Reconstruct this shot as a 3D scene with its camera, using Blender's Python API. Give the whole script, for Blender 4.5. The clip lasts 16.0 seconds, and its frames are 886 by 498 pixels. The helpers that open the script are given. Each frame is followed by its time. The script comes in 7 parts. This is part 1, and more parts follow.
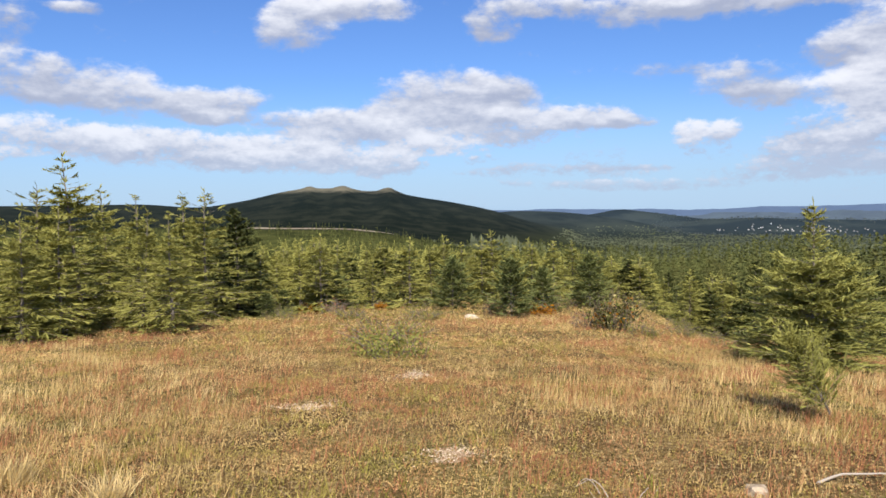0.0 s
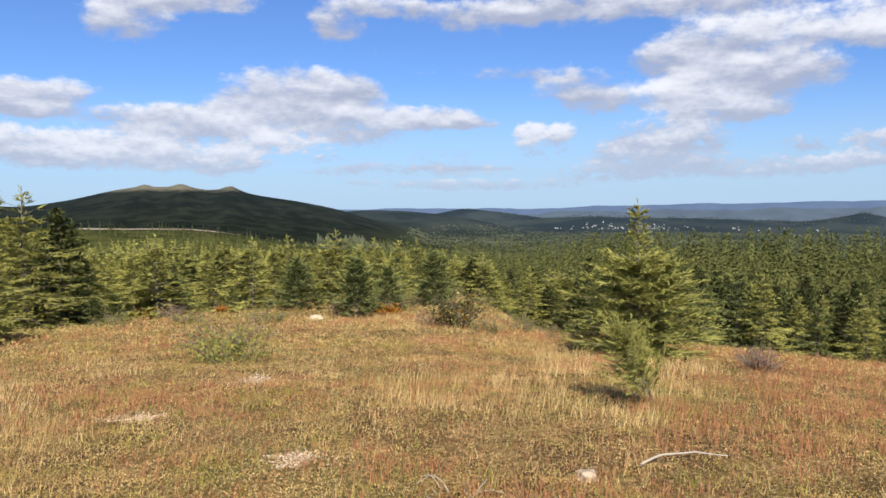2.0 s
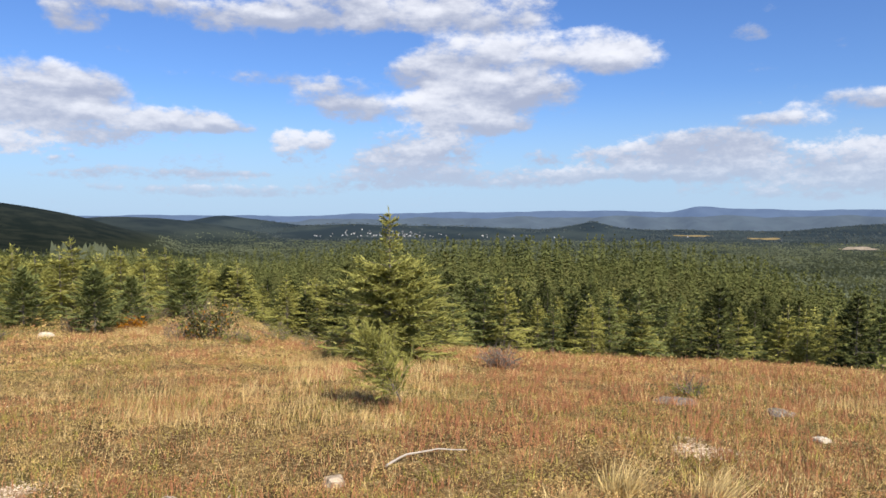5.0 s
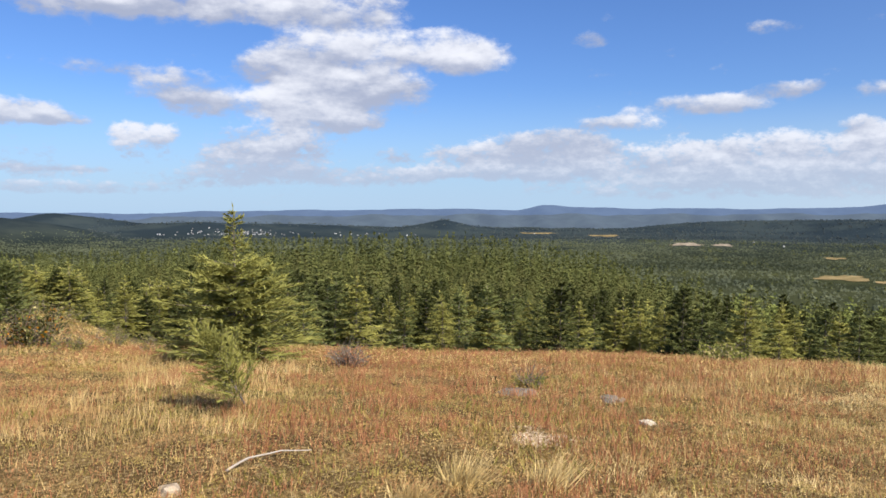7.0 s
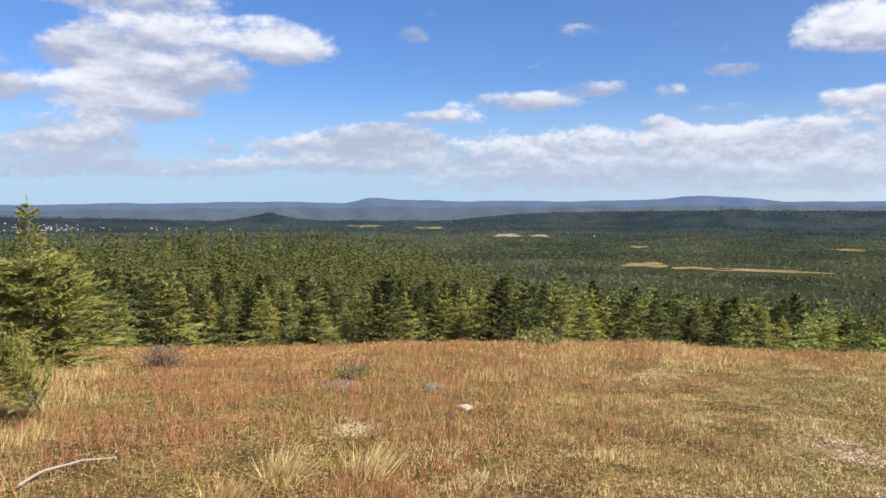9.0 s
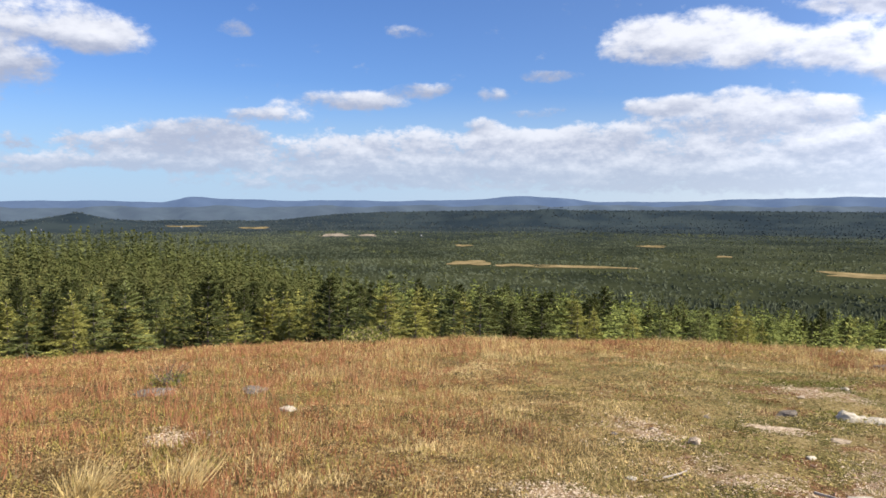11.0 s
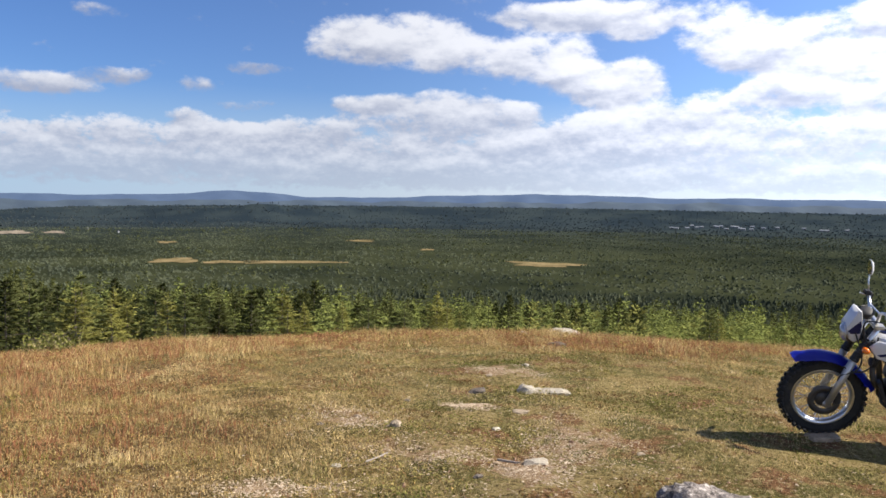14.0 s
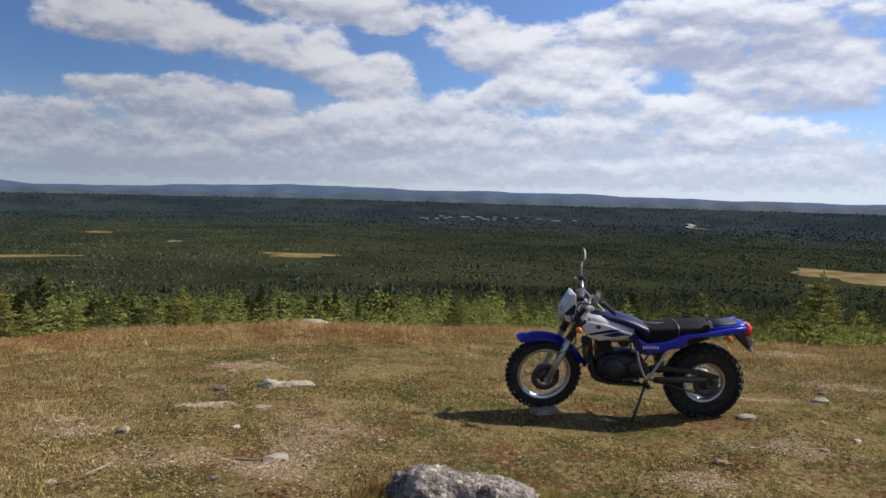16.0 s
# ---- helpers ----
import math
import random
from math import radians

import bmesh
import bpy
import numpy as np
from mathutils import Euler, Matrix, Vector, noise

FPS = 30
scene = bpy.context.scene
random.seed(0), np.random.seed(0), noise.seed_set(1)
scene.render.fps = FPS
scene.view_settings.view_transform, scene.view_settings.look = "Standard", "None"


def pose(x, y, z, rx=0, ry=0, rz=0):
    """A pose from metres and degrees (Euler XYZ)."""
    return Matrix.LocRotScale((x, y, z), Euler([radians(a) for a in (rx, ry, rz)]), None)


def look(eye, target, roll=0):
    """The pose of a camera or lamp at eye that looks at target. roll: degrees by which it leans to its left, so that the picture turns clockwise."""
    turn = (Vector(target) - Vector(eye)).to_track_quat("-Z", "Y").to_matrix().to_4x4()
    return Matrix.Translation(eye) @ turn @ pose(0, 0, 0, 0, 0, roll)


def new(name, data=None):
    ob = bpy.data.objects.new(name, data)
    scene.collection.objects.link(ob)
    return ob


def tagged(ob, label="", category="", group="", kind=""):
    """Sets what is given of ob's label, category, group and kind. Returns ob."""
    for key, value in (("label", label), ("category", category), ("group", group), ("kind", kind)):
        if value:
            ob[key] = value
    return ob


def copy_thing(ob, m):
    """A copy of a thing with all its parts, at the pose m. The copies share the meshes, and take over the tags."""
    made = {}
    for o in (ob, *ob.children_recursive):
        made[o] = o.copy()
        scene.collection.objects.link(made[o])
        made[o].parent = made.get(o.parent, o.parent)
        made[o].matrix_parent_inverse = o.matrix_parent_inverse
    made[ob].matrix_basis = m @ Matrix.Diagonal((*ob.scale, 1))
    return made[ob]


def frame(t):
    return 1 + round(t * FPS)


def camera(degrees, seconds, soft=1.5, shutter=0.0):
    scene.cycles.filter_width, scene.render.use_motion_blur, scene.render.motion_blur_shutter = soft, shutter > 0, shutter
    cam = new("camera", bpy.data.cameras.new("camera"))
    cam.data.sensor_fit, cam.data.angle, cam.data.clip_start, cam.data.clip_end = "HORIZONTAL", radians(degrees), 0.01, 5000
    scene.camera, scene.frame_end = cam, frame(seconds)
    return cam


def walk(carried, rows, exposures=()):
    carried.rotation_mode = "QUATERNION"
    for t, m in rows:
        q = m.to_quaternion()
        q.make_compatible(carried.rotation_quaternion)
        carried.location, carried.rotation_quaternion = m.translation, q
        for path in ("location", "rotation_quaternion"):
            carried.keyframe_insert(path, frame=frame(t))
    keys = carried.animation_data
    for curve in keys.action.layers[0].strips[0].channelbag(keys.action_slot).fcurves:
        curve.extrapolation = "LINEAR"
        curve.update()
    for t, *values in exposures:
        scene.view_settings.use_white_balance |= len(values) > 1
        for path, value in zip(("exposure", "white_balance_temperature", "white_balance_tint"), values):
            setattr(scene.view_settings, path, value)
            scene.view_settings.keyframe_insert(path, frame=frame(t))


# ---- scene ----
LENS = 59.01
# seconds, x, y, z, pitch, roll, yaw
PATH = [
    (0.0, -0.002, -0.006, 1.583, -3.319, 0.718, -0.000),
    (0.5, 0.008, -0.006, 1.583, -3.354, 0.721, -2.744),
    (1.0, 0.017, -0.001, 1.586, -3.589, 0.495, -5.746),
    (1.5, 0.027, -0.000, 1.583, -3.726, 0.498, -8.355),
    (2.0, 0.044, 0.003, 1.584, -3.501, 0.650, -11.164),
    (2.5, 0.052, -0.001, 1.585, -2.914, 0.770, -14.198),
    (3.0, 0.064, -0.014, 1.587, -2.748, 0.755, -17.157),
    (3.5, 0.080, -0.023, 1.588, -2.627, 0.620, -19.995),
    (4.0, 0.097, -0.026, 1.584, -2.754, 0.431, -23.041),
    (6.5, 0.157, -0.064, 1.582, -3.227, -0.140, -36.499),
    (7.0, 0.174, -0.077, 1.580, -3.219, -0.087, -39.340),
    (7.5, 0.189, -0.092, 1.574, -3.363, 0.101, -42.341),
    (8.0, 0.204, -0.104, 1.571, -3.657, -0.045, -45.724),
    (10.5, 0.237, -0.167, 1.569, -3.631, 0.066, -61.046),
    (11.0, 0.231, -0.180, 1.564, -3.730, -0.252, -64.477),
    (11.5, 0.229, -0.199, 1.560, -3.578, -0.431, -67.711),
    (12.0, 0.240, -0.204, 1.556, -3.828, -0.515, -70.656),
    (12.5, 0.233, -0.210, 1.558, -3.878, -0.506, -73.979),
    (13.0, 0.226, -0.218, 1.556, -4.064, -0.540, -77.311),
    (13.5, 0.223, -0.230, 1.560, -3.995, -0.442, -80.989),
    (14.0, 0.220, -0.240, 1.557, -3.900, -0.784, -85.398),
    (14.5, 0.234, -0.260, 1.556, -4.375, -0.586, -89.284),
    (15.0, 0.258, -0.290, 1.558, -4.733, -0.679, -93.071),
    (15.5, 0.265, -0.323, 1.558, -4.357, -1.093, -97.825),
    (16.0, 0.257, -0.350, 1.560, -4.228, -1.580, -103.156),
]
cam = camera(LENS, 16.0, soft=1.6)
walk(cam, [(t, pose(x, y, z, 90 + p, r, w)) for t, x, y, z, p, r, w in PATH],
     [(0, 1.0), (12.5, 1.0), (14, 0.85), (14.6, 0.6), (15.5, 0.55), (16, 0.24)])


# ---- node helpers ----
class Nodes:
    """Short hand for building node trees."""

    def __init__(self, tree):
        self.tree = tree
        tree.nodes.clear()

    def add(self, kind, ins=(), **props):
        n = self.tree.nodes.new(kind)
        for k, v in props.items():
            setattr(n, k, v)
        for k, v in dict(ins).items():
            self.put(n.inputs[k], v)
        return n

    def put(self, socket, v):
        if isinstance(v, bpy.types.NodeSocket):
            self.tree.links.new(v, socket)
        elif isinstance(v, (tuple, list)) and len(v) == 3 and socket.type == "RGBA":
            socket.default_value = (*v, 1)
        else:
            socket.default_value = v

    def math(self, op, a, b=0.0, c=0.0, clamp=False):
        n = self.add("ShaderNodeMath", {0: a, 1: b, 2: c}, operation=op)
        n.use_clamp = clamp
        return n.outputs[0]

    def vmath(self, op, a, b=(0, 0, 0)):
        return self.add("ShaderNodeVectorMath", {0: a, 1: b}, operation=op).outputs[0]

    def noise(self, vec, scale, detail=4.0, rough=0.55, distort=0.0):
        return self.add("ShaderNodeTexNoise", {"Vector": vec, "Scale": scale, "Detail": detail, "Roughness": rough, "Distortion": distort}).outputs["Fac"]

    def ramp(self, v, lo, hi, a=0.0, b=1.0):
        n = self.add("ShaderNodeMapRange", {"Value": v, "From Min": lo, "From Max": hi, "To Min": a, "To Max": b}, interpolation_type="SMOOTHSTEP")
        return n.outputs["Result"]

    def mix(self, fac, a, b):
        n = self.add("ShaderNodeMix", data_type="RGBA")
        self.put(n.inputs["Factor"], fac)
        self.put(n.inputs[6], a)
        self.put(n.inputs[7], b)
        return n.outputs[2]


# ---- sky with fair-weather clouds, sun behind the first heading ----
SUN_AZ, SUN_EL = 178.0, 43.0          # degrees clockwise from +y, degrees up
world = bpy.data.worlds.new("sky")
scene.world = world
world.use_nodes = True
N = Nodes(world.node_tree)
sky = N.add("ShaderNodeTexSky", sky_type="NISHITA")
sky.sun_disc = False
sky.sun_elevation, sky.sun_rotation = radians(SUN_EL), radians(SUN_AZ)
sky.altitude, sky.air_density, sky.dust_density, sky.ozone_density = 200, 1.0, 0.0, 3.0
way = N.add("ShaderNodeTexCoord").outputs["Generated"]
axes = N.add("ShaderNodeSeparateXYZ", {0: way})
az = N.math("MULTIPLY", N.math("ARCTAN2", axes.outputs[0], axes.outputs[1]), 57.2958)
el = N.math("MULTIPLY", N.math("ARCSINE", axes.outputs[2]), 57.2958)
wob = N.add("ShaderNodeTexNoise", {"Vector": way, "Scale": 11.0, "Detail": 3.0, "Roughness": 0.55})
puff = N.noise(N.vmath("MULTIPLY", way, (1, 1, 1.6)), 30.0, 6.0, 0.6)
above = N.noise(N.vmath("MULTIPLY", N.vmath("ADD", way, (0, 0, 0.008)), (1, 1, 1.6)), 30.0, 4.0, 0.6)
soft = N.noise(N.vmath("MULTIPLY", way, (1, 1, 2.6)), 14.0, 5.0, 0.55)
soft_up = N.noise(N.vmath("MULTIPLY", N.vmath("ADD", way, (0, 0, 0.012)), (1, 1, 2.6)), 14.0, 4.0, 0.55)
shift = N.add("ShaderNodeSeparateXYZ", {0: wob.outputs["Color"]})
az = N.math("ADD", az, N.math("MULTIPLY", N.math("SUBTRACT", shift.outputs[0], 0.5), 2.6))
el_w = N.math("ADD", el, N.math("MULTIPLY", N.math("SUBTRACT", shift.outputs[1], 0.5), 0.9))
# cloud heaps: azimuth, elevation, half width, half height in degrees, whiteness
HEAPS_A = [(-28.4, 11.8, 1.6, 1.2, 0.3), (-24.8, 12.9, 1.5, 0.4, 0.3), (-27.9, 8.6, 2.9, 1.5, 0.4), (-24.9, 8.1, 2.4, 1.4, 0.45), (-22.0, 7.8, 2.1, 1.4, 0.6), (-16.4, 7.3, 3.4, 0.8, 0.65), (-17.9, 7.0, 1.9, 0.8, 0.5), (-16.1, 6.2, 1.7, 0.5, 0.55), (-12.6, 6.0, 2.3, 0.5, 0.25), (-27.4, 4.9, 3.6, 1.0, 0.8), (-23.0, 4.3, 4.2, 1.0, 0.7), (-18.0, 4.0, 4.5, 1.2, 0.65), (-12.3, 3.5, 4.7, 1.0, 0.7), (-7.5, 3.4, 4.0, 1.1, 0.75), (-3.8, 2.9, 2.5, 0.7, 0.5), (-28.7, 3.5, 1.3, 0.4, 0.9), (0.8, 8.1, 4.1, 1.2, 0.45), (0.7, 6.9, 5.3, 1.0, 0.6)]
HEAPS_B = [(-7.4, 5.6, 4.4, 1.0, 0.6), (-2.5, 6.0, 4.9, 1.0, 0.6), (-0.9, 4.5, 3.1, 0.8, 1), (4.8, 5.5, 3.7, 1.2, 0.55), (10.5, 6.1, 2.8, 0.7, 0.6), (13.2, 5.7, 1.4, 0.4, 0.45), (4.8, 7.9, 2.0, 1.0, 0.3), (-10.5, 12.4, 2.4, 1.6, 0.55), (-6.5, 13.8, 4.0, 0.8, 0.7), (3.7, 12.9, 1.8, 1.3, 0.3), (7.3, 13.7, 2.8, 0.7, 0.6), (13.2, 13.0, 3.5, 1.0, 0.4), (18.5, 13.1, 4.4, 0.5, 0.5), (16.3, 9.2, 1.9, 0.8, 0.25), (17.2, 4.9, 1.1, 0.7, 0.95), (19.4, 4.8, 1.1, 0.6, 0.8), (18.5, 3.5, 2.2, 0.7, 0.1)]
HEAPS_C = [(11.3, 3.3, 2.4, 0.6, 0.12), (13.2, 2.5, 3.1, 0.2, 0.1), (3.0, 3.1, 1.2, 0.3, 0.1), (19.7, 14.0, 4.5, 1.5, 0.5), (25.8, 13.9, 4.5, 1.4, 0.7), (31.9, 13.7, 3.6, 1.3, 0.65), (37.8, 11.2, 4.6, 1.2, 0.9), (40.8, 10.4, 2.6, 1.0, 0.75), (30.3, 10.9, 3.2, 1.2, 0.6), (26.2, 9.9, 2.0, 1.0, 0.35), (31.9, 8.9, 4.4, 1.4, 0.5), (34.3, 8.3, 3.9, 1.2, 0.35), (27.8, 7.3, 3.7, 0.9, 1), (30.3, 6.4, 3.6, 1.0, 0.6), (32.7, 5.8, 2.0, 0.6, 0.5), (27.8, 4.4, 4.1, 1.2, 0.35), (26.2, 3.0, 3.7, 1.2, 0.25), (25.4, 1.6, 0.8, 0.2, 0.8)]
HEAPS_D = [(20.9, 8.1, 2.5, 1.1, 0.4), (22.5, 6.9, 2.5, 0.8, 0.3), (50.2, 11.7, 1.3, 0.5, 0.15), (38.6, 3.2, 0.8, 0.6, 0.9), (42.1, 3.7, 1.5, 0.8, 0.8), (40.3, 3.6, 1.5, 0.6, 0.5), (44.5, 3.6, 1.8, 0.6, 0.4), (47.6, 4.6, 3.4, 0.8, 0.15), (51.4, 2.8, 1.4, 0.8, 1), (47.3, 2.3, 1.0, 0.3, 0.8), (46.9, 3.7, 4.1, 1.1, 0.3), (35.9, 3.7, 1.6, 0.6, 0.15), (43.4, 2.3, 6.5, 0.5, 0.2), (53.3, 6.0, 1.6, 0.7, 1), (51.3, 5.8, 1.6, 0.4, 0.5), (58.1, 6.9, 3.5, 0.6, 0.55)]
HEAPS_E = [(62.6, 7.7, 1.9, 0.5, 0.35), (62.2, 11.8, 1.9, 0.4, 0.2), (49.8, 11.5, 1.6, 0.5, 0.12), (68.2, 7.4, 0.9, 0.6, 0.3), (71.5, 6.2, 2.0, 0.4, 0.2), (72.7, 8.7, 1.9, 0.4, 0.15), (47.2, 4.2, 4.1, 1.0, 0.15), (46.4, 2.6, 4.9, 0.8, 0.45), (56.5, 3.3, 4.0, 1.0, 0.55), (62.3, 3.6, 4.9, 1.1, 0.6), (69.5, 4.2, 3.4, 0.7, 0.85), (67.1, 5.2, 1.1, 0.5, 0.6), (71.3, 2.9, 5.0, 1.1, 0.6), (61.6, 2.1, 9.5, 0.7, 0.4), (82.4, 11.4, 4.3, 1.3, 0.95), (79.3, 10.5, 2.8, 1.2, 0.85), (87.1, 9.9, 4.5, 1.2, 0.95), (92.2, 9.7, 2.8, 1.4, 0.95)]
HEAPS_F = [(94.9, 9.0, 1.7, 1.6, 0.9), (97.3, 7.9, 2.0, 1.2, 0.85), (94.1, 12.5, 4.1, 0.8, 0.8), (98.8, 11.6, 1.6, 0.7, 0.9), (80.2, 6.6, 2.2, 0.6, 0.6), (85.6, 6.5, 3.1, 0.9, 0.9), (89.8, 6.1, 2.0, 0.8, 0.75), (85.3, 5.4, 6.1, 1.0, 0.5), (96.4, 5.5, 1.3, 0.6, 1), (97.8, 4.4, 3.6, 1.3, 0.65), (68.8, 4.4, 2.5, 0.7, 0.7), (75.4, 4.5, 2.9, 0.8, 0.5), (72.1, 3.4, 5.3, 0.9, 0.5), (79.4, 3.2, 5.2, 1.1, 0.5), (87.2, 3.4, 5.6, 1.4, 0.55), (94.5, 3.3, 5.2, 1.3, 0.55), (67.2, 2.2, 12.1, 0.7, 0.4), (87.3, 1.9, 11.2, 0.6, 0.45)]
HEAPS_G = [(72.0, 8.8, 1.6, 0.4, 0.12), (99.1, 8.4, 1.4, 1.1, 0.95), (97.2, 7.5, 2.4, 0.9, 0.85), (92.6, 12.7, 3.2, 0.8, 0.85), (97.8, 12.5, 4.0, 1.0, 0.85), (104.5, 11.0, 2.3, 1.6, 0.95), (107.8, 10.3, 3.3, 1.5, 0.9), (103.1, 6.1, 3.5, 1.1, 0.75), (108.7, 7.1, 2.5, 0.9, 0.85), (117.4, 11.2, 4.2, 1.9, 0.45), (113.9, 10.9, 2.7, 1.3, 0.9), (123.0, 10.3, 4.3, 1.8, 0.35), (121.1, 12.5, 4.8, 1.1, 0.8), (128.1, 11.5, 4.0, 1.7, 0.55), (126.6, 9.4, 5.1, 1.3, 0.4), (130.0, 8.2, 2.6, 1.2, 0.8), (124.9, 7.7, 4.2, 1.1, 0.8)]
HEAPS_H = [(126.7, 6.4, 5.1, 0.6, 0.4), (108.8, 9.3, 3.6, 1.0, 0.7), (113.2, 9.3, 3.2, 1.0, 0.9), (112.1, 7.8, 4.8, 1.0, 0.85), (107.7, 7.1, 1.8, 0.7, 0.8), (115.7, 6.2, 4.3, 0.9, 0.8), (120.7, 5.9, 3.0, 1.0, 0.85), (118.9, 4.7, 4.9, 0.8, 0.55), (104.9, 5.1, 4.5, 1.0, 0.6), (98.8, 4.9, 4.1, 1.2, 0.65), (93.9, 3.3, 5.2, 1.2, 0.5), (101.7, 3.6, 5.3, 1.0, 0.7), (109.8, 4.2, 4.8, 1.1, 0.7), (115.8, 3.3, 5.8, 0.8, 0.6), (125.1, 4.1, 5.3, 1.1, 0.75), (130.3, 2.9, 3.9, 0.9, 0.6), (105.8, 2.1, 8.2, 0.8, 0.55), (87.7, 1.5, 9.5, 1.0, 0.5)]
HEAPS_I = [(121.6, 2.0, 9.2, 0.8, 0.6)]
HEAPS_LOW = [(98, 1.3, 16, 0.8, 0.5), (74, 1.2, 12, 0.7, 0.4), (118, 1.4, 14, 0.8, 0.6), (56, 1.2, 9, 0.6, 0.35), (8, 2.3, 5.5, 0.45, 0.2), (25, 1.9, 5, 0.6, 0.25), (33, 2.2, 5, 0.7, 0.3), (86, 2.2, 14, 0.7, 0.5), (14, 1.2, 8, 0.4, 0.2)]
HEAPS = HEAPS_LOW + HEAPS_A + HEAPS_B + HEAPS_C + HEAPS_D + HEAPS_E + HEAPS_F + HEAPS_G + HEAPS_H + HEAPS_I


def heap_group(heaps):
    """A node group that sums the density and the lightness of some heaps."""
    tree = bpy.data.node_groups.new("heaps", "ShaderNodeTree")
    for nm in ("az", "el"):
        tree.interface.new_socket(nm, in_out="INPUT", socket_type="NodeSocketFloat")
    for nm in ("total", "tone"):
        tree.interface.new_socket(nm, in_out="OUTPUT", socket_type="NodeSocketFloat")
    G = Nodes(tree)
    ends = G.add("NodeGroupInput")
    total = tone = None
    for a0, e0, wa, he, white in heaps:
        u = G.math("MULTIPLY_ADD", ends.outputs[0], 1 / wa, -a0 / wa)
        v = G.math("MULTIPLY_ADD", ends.outputs[1], 1 / he, -e0 / he)
        d2 = G.math("MULTIPLY_ADD", u, u, G.math("MULTIPLY", v, v))
        weight = min(1.0, 0.42 + 0.92 * white) * (0.6 if wa < 1.0 or (wa < 2.6 and white < 0.3) else 1.0)
        g = G.math("EXPONENT", G.math("MULTIPLY_ADD", G.math("MULTIPLY", d2, d2), -0.55, math.log(weight)))
        total = g if total is None else G.math("ADD", total, g)
        up = G.math("MULTIPLY_ADD", v, 0.5, white)
        tone = G.math("MULTIPLY", g, up) if tone is None else G.math("MULTIPLY_ADD", g, up, tone)
    G.add("NodeGroupOutput", {0: total, 1: tone})
    return tree


total = tone = 0.0
for k in range(0, len(HEAPS), 18):
    some = N.add("ShaderNodeGroup", node_tree=heap_group(HEAPS[k:k + 18]))
    N.put(some.inputs[0], az)
    N.put(some.inputs[1], el_w)
    total, tone = N.math("ADD", some.outputs[0], total), N.math("ADD", some.outputs[1], tone)
# all round and overhead the same broken cloud goes on
dome = N.vmath("MULTIPLY", way, (5.0, 5.0, 9.0))
high = N.ramp(N.noise(dome, 1.0, 3.0), 0.58, 0.75)
high = N.math("MULTIPLY", high, N.ramp(el, 17.0, 26.0))
behind = N.math("MULTIPLY", N.ramp(N.noise(dome, 1.3, 3.0), 0.45, 0.6), N.ramp(axes.outputs[0], 0.5, -0.2))
behind = N.math("MULTIPLY", behind, N.ramp(axes.outputs[1], 0.8, 0.4))
rest = N.math("ADD", high, behind)
tone = N.math("DIVIDE", N.math("MULTIPLY_ADD", rest, 0.7, tone), N.math("ADD", N.math("ADD", total, rest), 0.05))
total = N.math("ADD", total, rest)
wisp = N.noise(N.vmath("MULTIPLY", way, (1, 1, 1.8)), 85.0, 4.0, 0.65)
total = N.math("SUBTRACT", 1.0, N.math("EXPONENT", N.math("MULTIPLY", total, -1.3)))
fine = N.math("MULTIPLY_ADD", N.math("SUBTRACT", puff, 0.5), 1.2, total)
fine = N.math("MULTIPLY_ADD", N.math("SUBTRACT", soft, 0.5), 1.0, fine)
fine = N.math("MULTIPLY_ADD", N.math("SUBTRACT", wisp, 0.5), N.ramp(el, 8.0, 3.0, 0.35, 1.3), fine)
cover = N.ramp(fine, 0.18, 0.78)
lit = N.math("ADD", tone, N.math("MULTIPLY", N.math("SUBTRACT", soft, 0.5), 0.8))
lit = N.math("ADD", lit, N.math("MULTIPLY", N.math("SUBTRACT", puff, 0.5), 0.3))
# tops of the heaps catch the light, hollows below them are grey
lit = N.math("MULTIPLY_ADD", N.math("SUBTRACT", soft, soft_up), 1.3, lit)
lit = N.math("MULTIPLY_ADD", N.math("SUBTRACT", puff, above), 0.55, lit)
lit = N.math("MULTIPLY_ADD", N.math("SUBTRACT", wisp, 0.5), N.ramp(el, 8.0, 3.0, 0.1, 0.9), lit)
lit = N.ramp(lit, 0.05, 1.3)
shade = N.mix(N.ramp(el, 2.0, 9.0), (5.0, 5.65, 7.3), (4.4, 4.9, 6.5))
cloud = N.mix(lit, shade, N.mix(N.ramp(el, 2.0, 9.0), (8.7, 9.1, 10.2), (9.8, 10.0, 10.8)))
blue = N.mix(1.0, sky.outputs[0], (0.66, 0.90, 1.36))
blue.node.blend_type = "MULTIPLY"
sunward = N.ramp(N.math("MULTIPLY", axes.outputs[1], -1.0), -0.8, 0.2)
haze = N.math("MAXIMUM", N.ramp(el, 9.0, -1.0, 0.0, 0.85), N.math("MULTIPLY", sunward, 0.1))
blue = N.mix(haze, blue, N.mix(sunward, (4.6, 6.5, 9.0), (7.4, 8.2, 9.4)))
thin = N.math("MULTIPLY", N.ramp(el, -0.5, 4.0, 0.5, 0.97), cover)
seen = N.mix(thin, blue, cloud)
# haze and cloud glow towards the sun
glare = N.ramp(N.math("MULTIPLY", axes.outputs[1], -1.0), -0.25, 0.6, 1.0, 1.66)
seen = N.vmath("SCALE", seen)
seen.node.inputs["Scale"].default_value = 1.0
N.put(seen.node.inputs["Scale"], glare)
bg = N.add("ShaderNodeBackground", {"Color": seen, "Strength": 0.048})
N.tree.links.new(bg.outputs[0], N.add("ShaderNodeOutputWorld").inputs[0])

